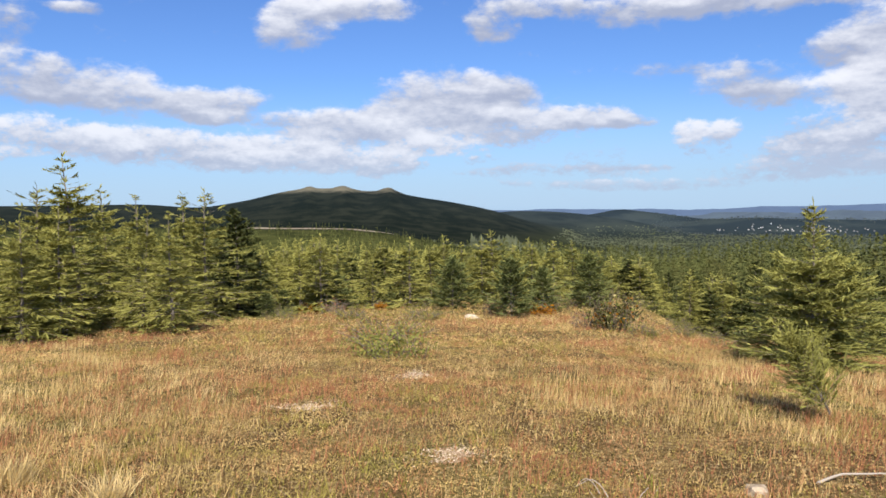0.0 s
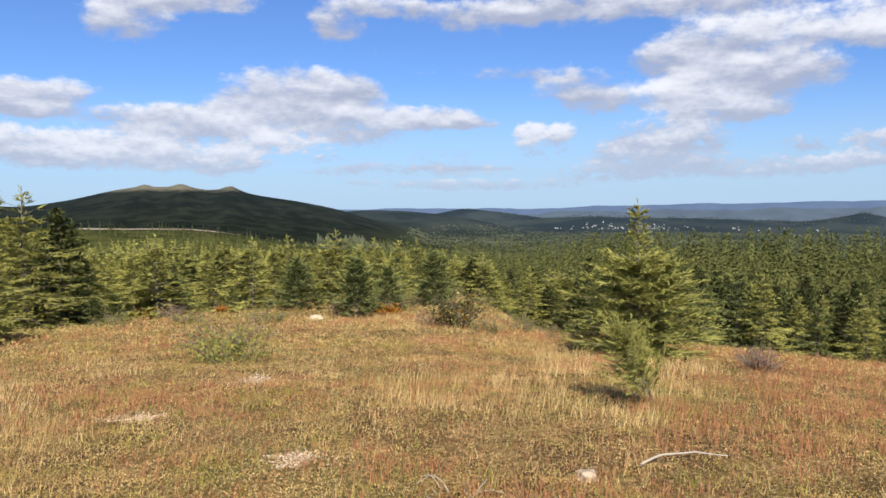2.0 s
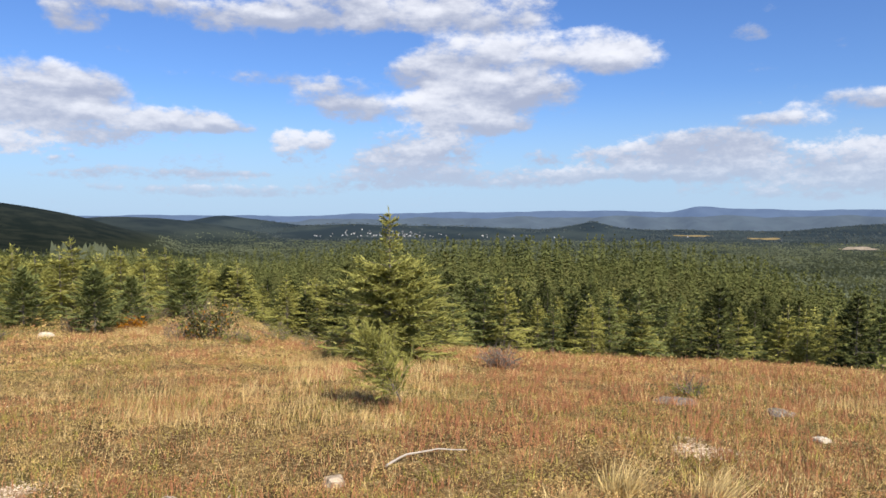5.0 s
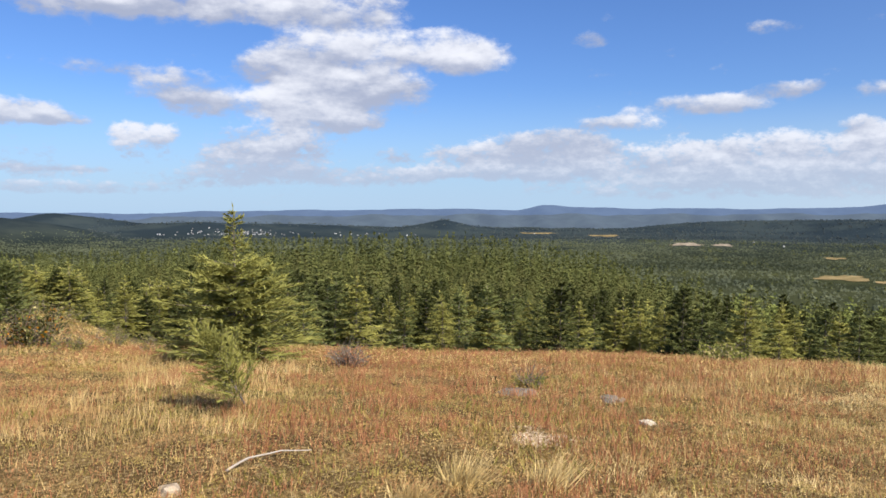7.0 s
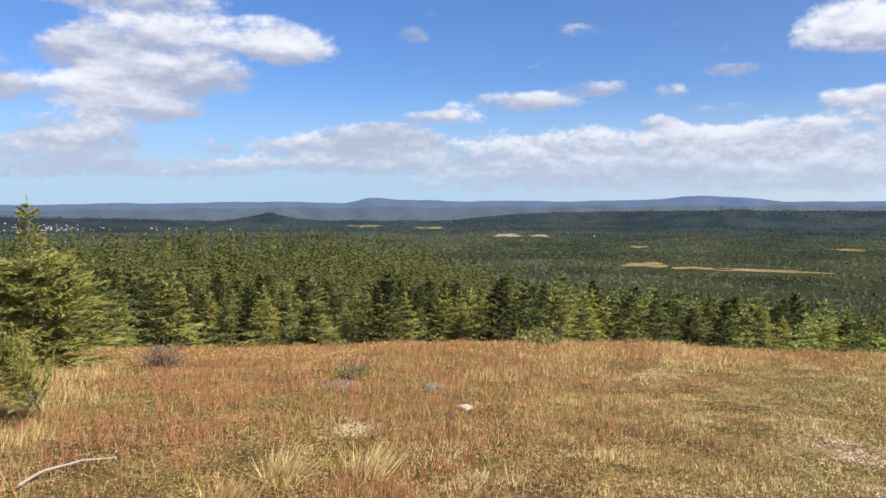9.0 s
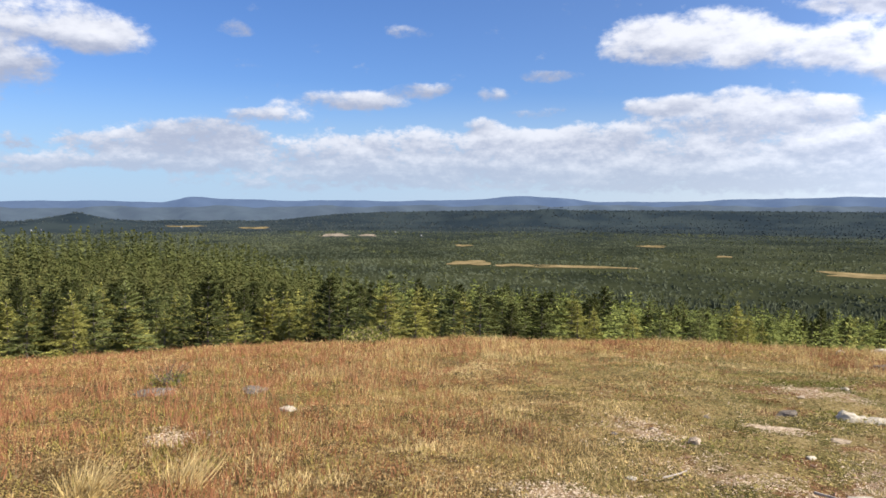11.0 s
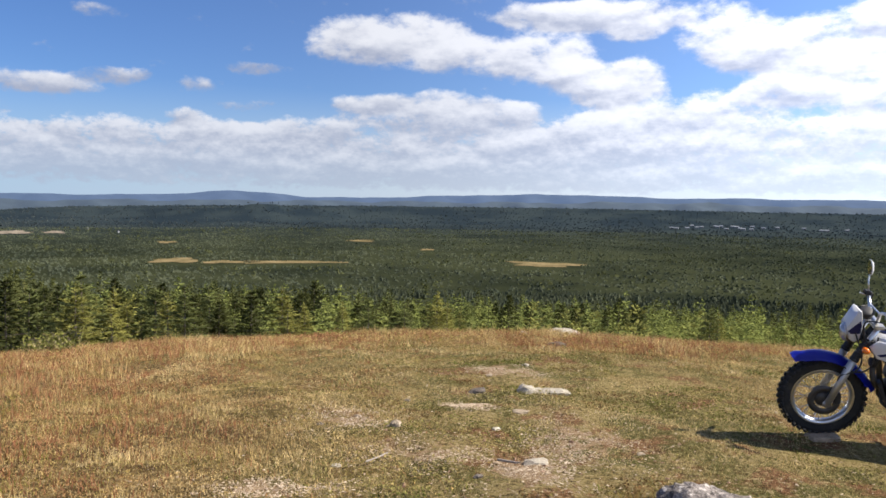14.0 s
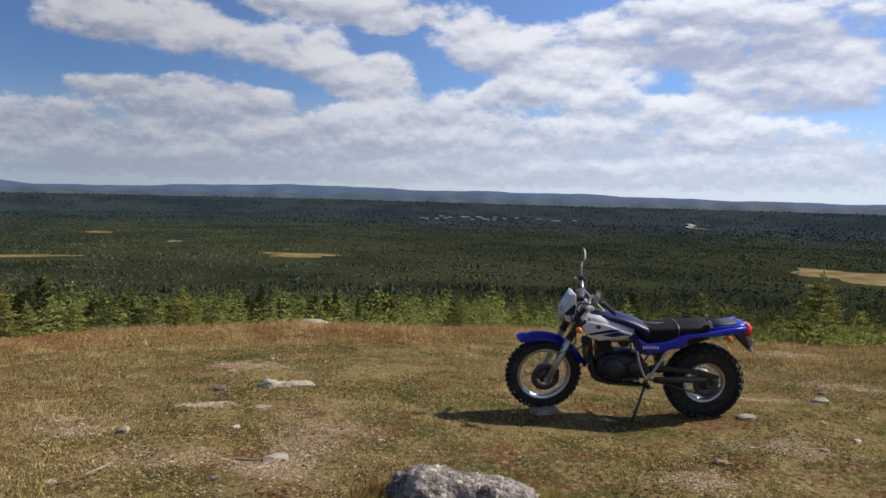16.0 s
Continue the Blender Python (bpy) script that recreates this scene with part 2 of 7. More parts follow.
sun = new("sun", bpy.data.lights.new("sun", "SUN"))
sun.data.energy, sun.data.angle, sun.data.color = 5.0, radians(0.55), (1.0, 0.91, 0.76)
sun_dir = Vector((math.sin(radians(SUN_AZ)) * math.cos(radians(SUN_EL)), math.cos(radians(SUN_AZ)) * math.cos(radians(SUN_EL)), math.sin(radians(SUN_EL))))
sun.matrix_world = look(sun_dir * 60, (0, 0, 0))
scene.view_settings.exposure = 0.0


# ---- materials ----
def material(name, build):
    m = bpy.data.materials.new(name)
    m.use_nodes = True
    n = Nodes(m.node_tree)
    shader = build(n)
    n.tree.links.new(shader, n.add("ShaderNodeOutputMaterial").inputs[0])
    return m


def bsdf(n, color, rough=0.6, metal=0.0, height=None, bump=0.3, dist=0.01, **more):
    ins = {"Base Color": color, "Roughness": rough, "Metallic": metal}
    ins.update(more)
    if height is not None:
        ins["Normal"] = n.add("ShaderNodeBump", {"Strength": bump, "Distance": dist, "Height": height}).outputs[0]
    return n.add("ShaderNodeBsdfPrincipled", ins).outputs[0]


def leafy(n, color, glow=0.3):
    """Thin plant matter: part of the light comes through."""
    a = n.add("ShaderNodeBsdfDiffuse", {"Color": color}).outputs[0]
    b = n.add("ShaderNodeBsdfTranslucent", {"Color": color}).outputs[0]
    return n.add("ShaderNodeMixShader", {0: glow, 1: a, 2: b}).outputs[0]


def place(n):
    return n.add("ShaderNodeNewGeometry").outputs["Position"]


def island(n):
    return n.add("ShaderNodeNewGeometry").outputs["Random Per Island"]


def each(n):
    return n.add("ShaderNodeObjectInfo").outputs["Random"]


def painted(n, name):
    return n.add("ShaderNodeAttribute", attribute_name=name).outputs["Fac"]


def foliage(dark, light, glow=0.3, scale=0.35):
    def build(n):
        f = n.math("MULTIPLY_ADD", island(n), 0.42, n.math("MULTIPLY", each(n), 0.3))
        f = n.math("MULTIPLY_ADD", painted(n, "tone"), 0.4, f)
        f = n.math("ADD", f, n.math("MULTIPLY", n.noise(place(n), scale, 2.0), 0.25), clamp=True)
        return leafy(n, n.mix(f, dark, light), glow)
    return build


def ground_look(n):
    p = place(n)
    xy = n.add("ShaderNodeSeparateXYZ", {0: p})
    far = n.math("SQRT", n.math("MULTIPLY_ADD", xy.outputs[0], xy.outputs[0], n.math("MULTIPLY", xy.outputs[1], xy.outputs[1])))
    big, mid, small, tiny = n.noise(p, 0.35, 4), n.noise(p, 2.2, 5, 0.6), n.noise(p, 26.0, 5, 0.7), n.noise(p, 95.0, 4, 0.7)
    c = n.mix(n.ramp(mid, 0.38, 0.62), (0.08, 0.05, 0.022), (0.19, 0.125, 0.052))
    c = n.mix(n.ramp(big, 0.45, 0.62), c, (0.12, 0.10, 0.035))
    # trodden turf: moss green, brown and straw
    t = n.mix(n.ramp(n.noise(p, 1.3, 5, 0.65), 0.42, 0.58), (0.088, 0.085, 0.028), (0.22, 0.17, 0.074))
    t = n.mix(n.ramp(n.noise(p, 1.9, 6, 0.7), 0.52, 0.62), t, (0.16, 0.08, 0.042))
    c = n.mix(painted(n, "worn"), c, t)
    c = n.mix(n.ramp(small, 0.52, 0.66), c, (0.33, 0.255, 0.135))
    c = n.mix(n.ramp(small, 0.48, 0.38), c, (0.06, 0.043, 0.02))
    c = n.mix(n.ramp(tiny, 0.56, 0.72), c, (0.38, 0.30, 0.175))
    c = n.mix(n.ramp(tiny, 0.46, 0.34), c, (0.055, 0.04, 0.02))
    # bare stony soil
    soil = n.mix(n.ramp(small, 0.35, 0.65), (0.15, 0.09, 0.05), (0.30, 0.21, 0.125))
    soil = n.mix(n.ramp(tiny, 0.55, 0.65), soil, (0.44, 0.34, 0.22))
    rag = n.math("MULTIPLY_ADD", n.math("SUBTRACT", n.noise(p, 4.0, 6, 0.75), 0.5), 4.6, painted(n, "bare"))
    rag = n.math("MULTIPLY_ADD", n.math("SUBTRACT", n.noise(p, 17.0, 4, 0.7), 0.5), 1.4, rag)
    rag = n.math("MULTIPLY", rag, n.ramp(painted(n, "bare"), 0.02, 0.25))
    c = n.mix(n.ramp(rag, 0.5, 0.85), c, soil)
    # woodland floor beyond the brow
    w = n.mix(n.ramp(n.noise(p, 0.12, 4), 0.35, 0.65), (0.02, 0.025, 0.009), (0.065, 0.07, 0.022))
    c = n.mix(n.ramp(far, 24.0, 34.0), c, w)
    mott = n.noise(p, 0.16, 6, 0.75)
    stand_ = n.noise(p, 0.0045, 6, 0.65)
    # shade beneath the far trees is put into this dark floor colour
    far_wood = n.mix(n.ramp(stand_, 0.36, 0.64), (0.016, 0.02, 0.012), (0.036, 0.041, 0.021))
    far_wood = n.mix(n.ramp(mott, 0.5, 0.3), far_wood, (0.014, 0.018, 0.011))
    # heather and bare rock on the upper hill; cloud shadow painted into the heather
    shaded_heather = n.mix(n.ramp(n.noise(p, 0.02, 6, 0.65), 0.4, 0.65), (0.006, 0.009, 0.008), (0.015, 0.018, 0.014))
    shaded_heather = n.mix(n.ramp(n.math("MULTIPLY_ADD", n.noise(p, 0.03, 5), 22.0, xy.outputs[2]), 36.0, 50.0), shaded_heather, (0.125, 0.115, 0.085))
    far_wood = n.mix(n.ramp(xy.outputs[2], -82.0, -48.0), far_wood, shaded_heather)
    # haze of distance put into the colour: ground goes blue-grey farther out
    far_haze = n.mix(n.ramp(stand_, 0.4, 0.6), (0.017, 0.026, 0.034), (0.03, 0.041, 0.045))
    far_wood = n.mix(n.ramp(far, 1300.0, 3000.0), far_wood, far_haze)
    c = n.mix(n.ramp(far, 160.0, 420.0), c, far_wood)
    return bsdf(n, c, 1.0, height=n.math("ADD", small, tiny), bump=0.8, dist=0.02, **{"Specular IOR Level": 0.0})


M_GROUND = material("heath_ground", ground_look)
M_LARCH = material("larch_needles", foliage((0.11, 0.114, 0.032), (0.40, 0.38, 0.11), 0.28))
M_SPRUCE = material("spruce_needles", foliage((0.024, 0.031, 0.013), (0.115, 0.124, 0.042), 0.12))
M_SLOPE = material("slope_needles", foliage((0.02, 0.025, 0.011), (0.10, 0.10, 0.036), 0.1))
M_YOUNG = material("young_needles", foliage((0.064, 0.082, 0.026), (0.225, 0.25, 0.074), 0.2))
M_FIR = material("fir_needles", foliage((0.055, 0.069, 0.027), (0.215, 0.232, 0.08), 0.17))


def patchy(colors, glow, scales):
    """Plant matter whose kinds change from patch to patch."""
    def build(n):
        p = place(n)
        f = n.math("MULTIPLY_ADD", island(n), 0.7, 0.65)
        c = n.mix(n.ramp(n.noise(p, scales[0], 4, 0.6), 0.42, 0.58), colors[0], colors[1])
        c = n.mix(n.ramp(n.noise(n.vmath("ADD", p, (7, 3, 1)), scales[1], 4, 0.6), 0.5, 0.64), c, colors[2])
        dim = n.add("ShaderNodeVectorMath", {0: c}, operation="SCALE")
        n.put(dim.inputs["Scale"], f)
        return leafy(n, dim.outputs[0], glow)
    return build


M_STRAW = material("straw", patchy([(0.44, 0.32, 0.14), (0.58, 0.435, 0.21), (0.39, 0.24, 0.11)], 0.3, (0.9, 2.3)))
M_PALESTRAW = material("pale_straw", patchy([(0.50, 0.38, 0.17), (0.63, 0.49, 0.25), (0.40, 0.28, 0.12)], 0.3, (0.8, 1.9)))
M_RUST = material("rust_heath", foliage((0.20, 0.08, 0.04), (0.42, 0.205, 0.11), 0.28, 1.2))
M_HERB = material("olive_herb", patchy([(0.16, 0.15, 0.035), (0.29, 0.24, 0.07), (0.22, 0.115, 0.05)], 0.3, (1.3, 2.7)))


M_HEATHLEAF = material("heath_leaf", patchy([(0.31, 0.25, 0.078), (0.48, 0.345, 0.145), (0.40, 0.20, 0.10)], 0.35, (1.6, 2.9)))
M_MOSS = material("moss", patchy([(0.145, 0.148, 0.04), (0.27, 0.225, 0.085), (0.17, 0.10, 0.045)], 0.15, (1.0, 1.7)))
M_TURF = material("worn_turf", patchy([(0.125, 0.128, 0.036), (0.35, 0.27, 0.12), (0.22, 0.13, 0.06)], 0.18, (1.1, 1.9)))
M_SCRUB = material("green_scrub", patchy([(0.15, 0.172, 0.048), (0.24, 0.24, 0.074), (0.11, 0.132, 0.04)], 0.25, (0.12, 0.3)))
M_LITTER = material("leaf_litter", patchy([(0.20, 0.12, 0.05), (0.36, 0.25, 0.125), (0.10, 0.075, 0.03)], 0.15, (1.7, 3.3)))
M_LEAF_DARK = material("dark_leaf", foliage((0.03, 0.035, 0.015), (0.10, 0.09, 0.03), 0.2, 3.0))
M_LEAF_GREEN = material("green_leaf", foliage((0.09, 0.10, 0.026), (0.25, 0.255, 0.07), 0.3, 3.0))
M_LEAF_CREAM = material("cream_leaf", foliage((0.256, 0.216, 0.080), (0.480, 0.416, 0.208), 0.25, 3.0))
M_LEAF_ORANGE = material("orange_leaf", foliage((0.210, 0.075, 0.010), (0.375, 0.190, 0.020), 0.3, 3.0))


def mineral(dark, light, bump=0.5, speck=90.0, spots=None):
    """Weathered stone: two scales of mottling, specks and fine relief."""
    def build(n):
        p = place(n)
        a, b = n.noise(p, 9.0, 6, 0.6), n.noise(p, speck, 4, 0.6)
        f = n.math("MULTIPLY_ADD", a, 0.6, n.math("MULTIPLY", b, 0.5))
        c = n.mix(n.ramp(f, 0.38, 0.72), dark, light)
        if spots:
            c = n.mix(n.ramp(n.noise(p, 28.0, 3, 0.5), 0.58, 0.66), c, spots)
        c = n.mix(n.math("MULTIPLY", each(n), 0.3), c, dark)
        return bsdf(n, c, 0.9, height=n.math("ADD", a, b), bump=bump, dist=0.02, **{"Specular IOR Level": 0.05})
    return build


M_WHITE = material("white_rock", mineral((0.26, 0.225, 0.17), (0.54, 0.49, 0.405)))
M_PALE = material("pale_rock", mineral((0.20, 0.155, 0.105), (0.42, 0.345, 0.26)))
M_GREY = material("grey_rock", mineral((0.085, 0.072, 0.06), (0.24, 0.205, 0.17)))
M_BOULDER = material("lichen_boulder", mineral((0.075, 0.065, 0.06), (0.42, 0.37, 0.34), 1.0, 55.0, (0.62, 0.56, 0.51)))
M_CHIP = material("stone_chips", lambda n: bsdf(n, n.mix(island(n), (0.22, 0.145, 0.09), (0.60, 0.49, 0.35)), 0.9))
M_BARKBIT = material("bark_bits", lambda n: bsdf(n, n.mix(island(n), (0.096, 0.048, 0.028), (0.336, 0.208, 0.136)), 0.9))
M_DRIFT = material("bleached_wood", lambda n: bsdf(n, n.mix(n.noise(n.vmath("MULTIPLY", place(n), (1, 1, 6)), 40, 4), (0.180, 0.150, 0.120), (0.396, 0.348, 0.300)), 0.85))
M_TWIG = material("dark_twig", lambda n: bsdf(n, n.mix(n.noise(place(n), 60, 3), (0.056, 0.040, 0.032), (0.176, 0.136, 0.104)), 0.9))
M_FIELD = material("bog_meadow", lambda n: bsdf(n, n.mix(n.ramp(n.noise(place(n), 0.03, 5, 0.65), 0.35, 0.65), (0.115, 0.092, 0.044), (0.235, 0.18, 0.095)), 1.0, **{"Specular IOR Level": 0.0}))
M_PIT = material("pale_gravel", lambda n: bsdf(n, n.mix(n.ramp(n.noise(place(n), 0.05, 5, 0.65), 0.35, 0.65), (0.15, 0.125, 0.095), (0.27, 0.23, 0.18)), 1.0, **{"Specular IOR Level": 0.0}))
M_ROAD = material("pale_asphalt", lambda n: bsdf(n, n.mix(n.noise(place(n), 0.08, 4), (0.22, 0.22, 0.215), (0.34, 0.335, 0.325)), 0.9))
M_WALL_W = material("white_siding", lambda n: bsdf(n, n.mix(n.noise(place(n), 0.4, 3), (0.38, 0.385, 0.39), (0.5, 0.505, 0.51)), 0.7))
M_WALL_G = material("grey_siding", lambda n: bsdf(n, n.mix(n.noise(place(n), 0.4, 3), (0.10, 0.11, 0.12), (0.17, 0.18, 0.19)), 0.7))
M_ROOF = material("dark_roof", lambda n: bsdf(n, n.mix(n.noise(place(n), 0.5, 3), (0.07, 0.07, 0.075), (0.16, 0.15, 0.15)), 0.8))
M_ROOF_P = material("pale_roof", lambda n: bsdf(n, n.mix(n.noise(place(n), 0.3, 3), (0.14, 0.16, 0.19), (0.22, 0.24, 0.27)), 0.6))
M_GLASSY = material("window_glass", lambda n: bsdf(n, (0.03, 0.04, 0.05), 0.08))
M_OLIVE = material("olive_needles", foliage((0.085, 0.092, 0.026), (0.40, 0.385, 0.115), 0.25, 2.0))


def far_leaf(dark, light, scale):
    def build(n):
        p = place(n)
        f = n.math("MULTIPLY_ADD", n.ramp(n.noise(p, scale, 6, 0.65), 0.36, 0.64), 0.7, n.math("MULTIPLY", painted(n, "tone"), 0.3))
        return leafy(n, n.mix(f, dark, light), 0.5)
    return build


# both spruce colours carry painted haze, the distant one bluer
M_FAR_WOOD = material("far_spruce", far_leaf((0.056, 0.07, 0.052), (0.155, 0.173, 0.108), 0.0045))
M_HAZED_SPRUCE = material("distant_spruce", far_leaf((0.044, 0.058, 0.068), (0.09, 0.109, 0.108), 0.003))
M_FAR_LIGHT = material("far_broadleaf", far_leaf((0.058, 0.07, 0.034), (0.125, 0.135, 0.06), 0.006))
M_BARK = material("bark", lambda n: bsdf(n, n.mix(n.noise(place(n), 40, 4), (0.080, 0.064, 0.048), (0.208, 0.176, 0.144)), 0.9))


# aerial haze painted onto the far hills: bluish base mixed with blue emission
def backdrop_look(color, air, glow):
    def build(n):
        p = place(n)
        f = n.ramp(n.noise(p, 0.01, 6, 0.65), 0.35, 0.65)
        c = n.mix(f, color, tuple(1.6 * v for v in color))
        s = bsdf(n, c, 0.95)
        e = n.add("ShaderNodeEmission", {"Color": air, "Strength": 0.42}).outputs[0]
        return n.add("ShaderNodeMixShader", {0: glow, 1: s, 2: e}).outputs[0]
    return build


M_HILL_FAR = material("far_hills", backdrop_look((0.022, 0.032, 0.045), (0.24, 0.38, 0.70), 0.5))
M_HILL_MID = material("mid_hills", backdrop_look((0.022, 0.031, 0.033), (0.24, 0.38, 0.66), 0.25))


# ---- the land ----
def pchip(xs, ys, x):
    """Monotone smooth curve through points."""
    xs, ys = np.asarray(xs, float), np.asarray(ys, float)
    h = np.diff(xs)
    d = np.diff(ys) / h
    m = np.zeros_like(ys)
    same = d[:-1] * d[1:] > 0
    m[1:-1] = np.where(same, 2 * d[:-1] * d[1:] / np.where(same, d[:-1] + d[1:], 1), 0)
    m[0], m[-1] = d[0], d[-1]
    x = np.clip(x, xs[0], xs[-1])
    i = np.clip(np.searchsorted(xs, x) - 1, 0, len(h) - 1)
    t = (x - xs[i]) / h[i]
    return ((1 + 2 * t) * (1 - t) ** 2 * ys[i] + t * (1 - t) ** 2 * h[i] * m[i] + t * t * (3 - 2 * t) * ys[i + 1] + t * t * (t - 1) * h[i] * m[i + 1])


RADII = [0, 5, 10, 16, 24, 40, 75, 110, 180, 320, 650, 1400, 2500, 4900]
FALL = {  # ground height along each bearing, degrees clockwise from +y
    -90: [0, -0.08, -0.3, -0.8, -1.7, -2.6, -3.8, -4.5, -5.5, -8, -20, -50, -70, -90],
    -30: [0, -0.08, -0.3, -0.77, -1.6, -2.6, -3.8, -4.5, -5.5, -8, -20, -50, -70, -90],
    -8: [0, -0.08, -0.33, -0.8, -1.6, -2.8, -4.4, -5.2, -6.2, -8.5, -25, -55, -80, -95],
    4: [0, -0.1, -0.38, -0.9, -1.4, -2.9, -5.2, -6.8, -9.5, -18, -40, -70, -90, -100],
    12: [0, -0.11, -0.42, -0.95, -1.4, -3.8, -6.2, -8.0, -11.0, -26, -50, -82, -95, -100],
    20: [0, -0.12, -0.48, -1.25, -2.6, -4.4, -7.0, -9.0, -12, -30, -60, -95, -100, -100],
    42: [0, -0.14, -0.55, -1.5, -3.3, -5.6, -8.2, -9.8, -12.5, -36, -75, -100, -102, -102],
    66: [0, -0.13, -0.52, -1.4, -3.2, -6.2, -11.5, -15.5, -28, -55, -90, -100, -102, -102],
    95: [0, -0.13, -0.48, -1.25, -2.9, -6.0, -12.0, -17.5, -31, -60, -95, -101, -102, -102],
    118: [0, -0.16, -0.58, -1.25, -2.8, -5.8, -11.5, -16.0, -28, -56, -92, -101, -102, -102],
    140: [0, -0.12, -0.45, -1.0, -2.3, -4.8, -9.5, -13.0, -24, -50, -88, -101, -102, -102],
    200: [0, -0.06, -0.3, -0.8, -1.7, -2.6, -3.8, -4.5, -5.5, -8, -20, -50, -70, -90],
}
BEARINGS = list(FALL)
EYE = 1.58
# ranges on the plain: distance, half depth, and the crest as bearing and height angle from the hilltop
RANGES = [
    (1900, 420, [(-80, 0.2), (-29, 0.2), (-21.4, 0.21), (-17.4, -0.04), (-14.7, 0.29), (-11.5, 0.98), (-10.2, 1.2), (-9.6, 1.36), (-9.0, 1.2), (-8.2, 1.2), (-7.3, 1.38), (-6.4, 1.12), (-5.5, 0.98),
                 (-4.8, 1.0), (-4.3, 1.17), (-3.9, 1.22), (-3.4, 0.98), (-2.6, 0.68), (0.7, 0.1), (3.5, -0.5), (6, -1.3), (9, -2.2), (13, -4)]),
    (2500, 260, [(0, -2.5), (2, -1.2), (3.5, -0.75), (5.5, -0.6), (7.5, -0.65), (10.8, -0.95), (14, -1.5), (17, -2.2), (21, -4)]),
    (3100, 220, [(7, -2.5), (9, -1.2), (11, -0.85), (12.8, -0.57), (14.5, -0.75), (17, -1.1), (20, -1.6), (24, -3)]),
    (2900, 200, [(14, -3), (17, -1.6), (19, -1.3), (22, -1.15), (24, -1.25), (27, -1.3), (32, -1.45), (36, -2), (40, -3)]),
    (3000, 240, [(32, -3), (35, -1.8), (37, -1.5), (38.5, -1.24), (39.4, -1.06), (40.3, -1.24), (41.6, -1.52), (44, -1.8), (48, -3)]),
    (3300, 200, [(62, -3), (66, -1.4), (70, -1.0), (71, -0.9), (71.7, -0.66), (73.4, -0.68), (74.1, -0.9), (77, -1.25), (82, -3)]),
    (3700, 420, [(45, -2.5), (60, -1.05), (75, -0.85), (95, -0.8), (110, -0.85), (120, -0.8), (135, -0.75), (160, -0.8), (180, -2)]),
]


def mottle(x, y, s, seed, octaves=4):
    """Fractal patchiness between 0 and 1."""
    tot, amp, norm = 0.0, 1.0, 0.0
    for k in range(octaves):
        u, v = x / s + 17.3 * k + seed * 5.1, y / s - 9.7 * k + seed * 2.3
        i, j = np.floor(u), np.floor(v)
        f, g = u - i, v - j
        f, g = f * f * (3 - 2 * f), g * g * (3 - 2 * g)

        def corner(p, q):
            h = np.sin(p * 127.1 + q * 311.7 + seed * 74.7) * 43758.5453
            return h - np.floor(h)
        tot = tot + amp * ((corner(i, j) * (1 - f) + corner(i + 1, j) * f) * (1 - g) + (corner(i, j + 1) * (1 - f) + corner(i + 1, j + 1) * f) * g)
        norm += amp
        amp *= 0.55
        s = s / 2
    return np.clip(0.5 + (tot / norm - 0.5) * 1.7, 0, 1)


def bumps(x, y):
    r = np.hypot(x, y)
    lump = 0.05 * (mottle(x, y, 0.42, 3, 3) - 0.5) * np.clip((22 - r) / 6, 0, 1)
    near = 0.035 * np.sin(0.9 * x + 1.3 * np.sin(0.5 * y)) * np.cos(0.8 * y + 0.4) + 0.018 * np.sin(2.3 * x + 1.1) * np.sin(2.7 * y)
    mid = 0.6 * np.sin(x / 17 + 1) * np.sin(y / 21) + 1.6 * np.sin(x / 61 + 2 * np.sin(y / 90)) * np.cos(y / 73 + x / 200)
    wide = 2.5 * np.sin(x / 230 + 1.7 * np.sin(y / 310)) * np.cos(y / 260 + 0.8)
    return lump + near * np.clip(r / 3, 0, 1) + mid * np.clip((r - 40) / 120, 0, 1) * np.clip((1300 - r) / 800, 0, 1) + wide * np.clip((r - 500) / 900, 0, 1) * np.clip((np.degrees(np.arctan2(x, y)) - 10) / 15, 0, 1)


def zed(x, y):
    """Height of the ground."""
    x, y = np.asarray(x, float), np.asarray(y, float)
    r = np.hypot(x, y)
    a = np.degrees(np.arctan2(x, y))
    a = np.where(a < -90, a + 360, a)
    lr = np.log1p(r)
    rows = np.array([pchip(np.log1p(RADII), FALL[b], lr) for b in BEARINGS] + [pchip(np.log1p(RADII), FALL[-90], lr)])
    marks = np.array(BEARINGS + [270], float)
    i = np.clip(np.searchsorted(marks, a) - 1, 0, len(marks) - 2)
    t = (a - marks[i]) / (marks[i + 1] - marks[i])
    t = t * t * (3 - 2 * t)
    z = np.take_along_axis(rows, i[None], 0)[0] * (1 - t) + np.take_along_axis(rows, i[None] + 1, 0)[0] * t
    z = z + bumps(x, y)
    for d, wd, crest in RANGES:
        inside = (a > crest[0][0]) & (a < crest[-1][0])
        top = EYE + d * np.tan(np.radians(pchip([c[0] for c in crest], [c[1] for c in crest], a)))
        g = np.exp(-((r - d) / wd) ** 2) * np.where(r < d, 1, 1)
        z = np.where(inside, z + np.maximum(top - z, 0) * g, z)
    return z


def z1(x, y):
    return float(zed(np.array([x]), np.array([y]))[0])


def at(bearing, r, up=0.0):
    """A point on the ground by bearing and distance."""
    x, y = r * math.sin(radians(bearing)), r * math.cos(radians(bearing))
    return Vector((x, y, z1(x, y) + up))


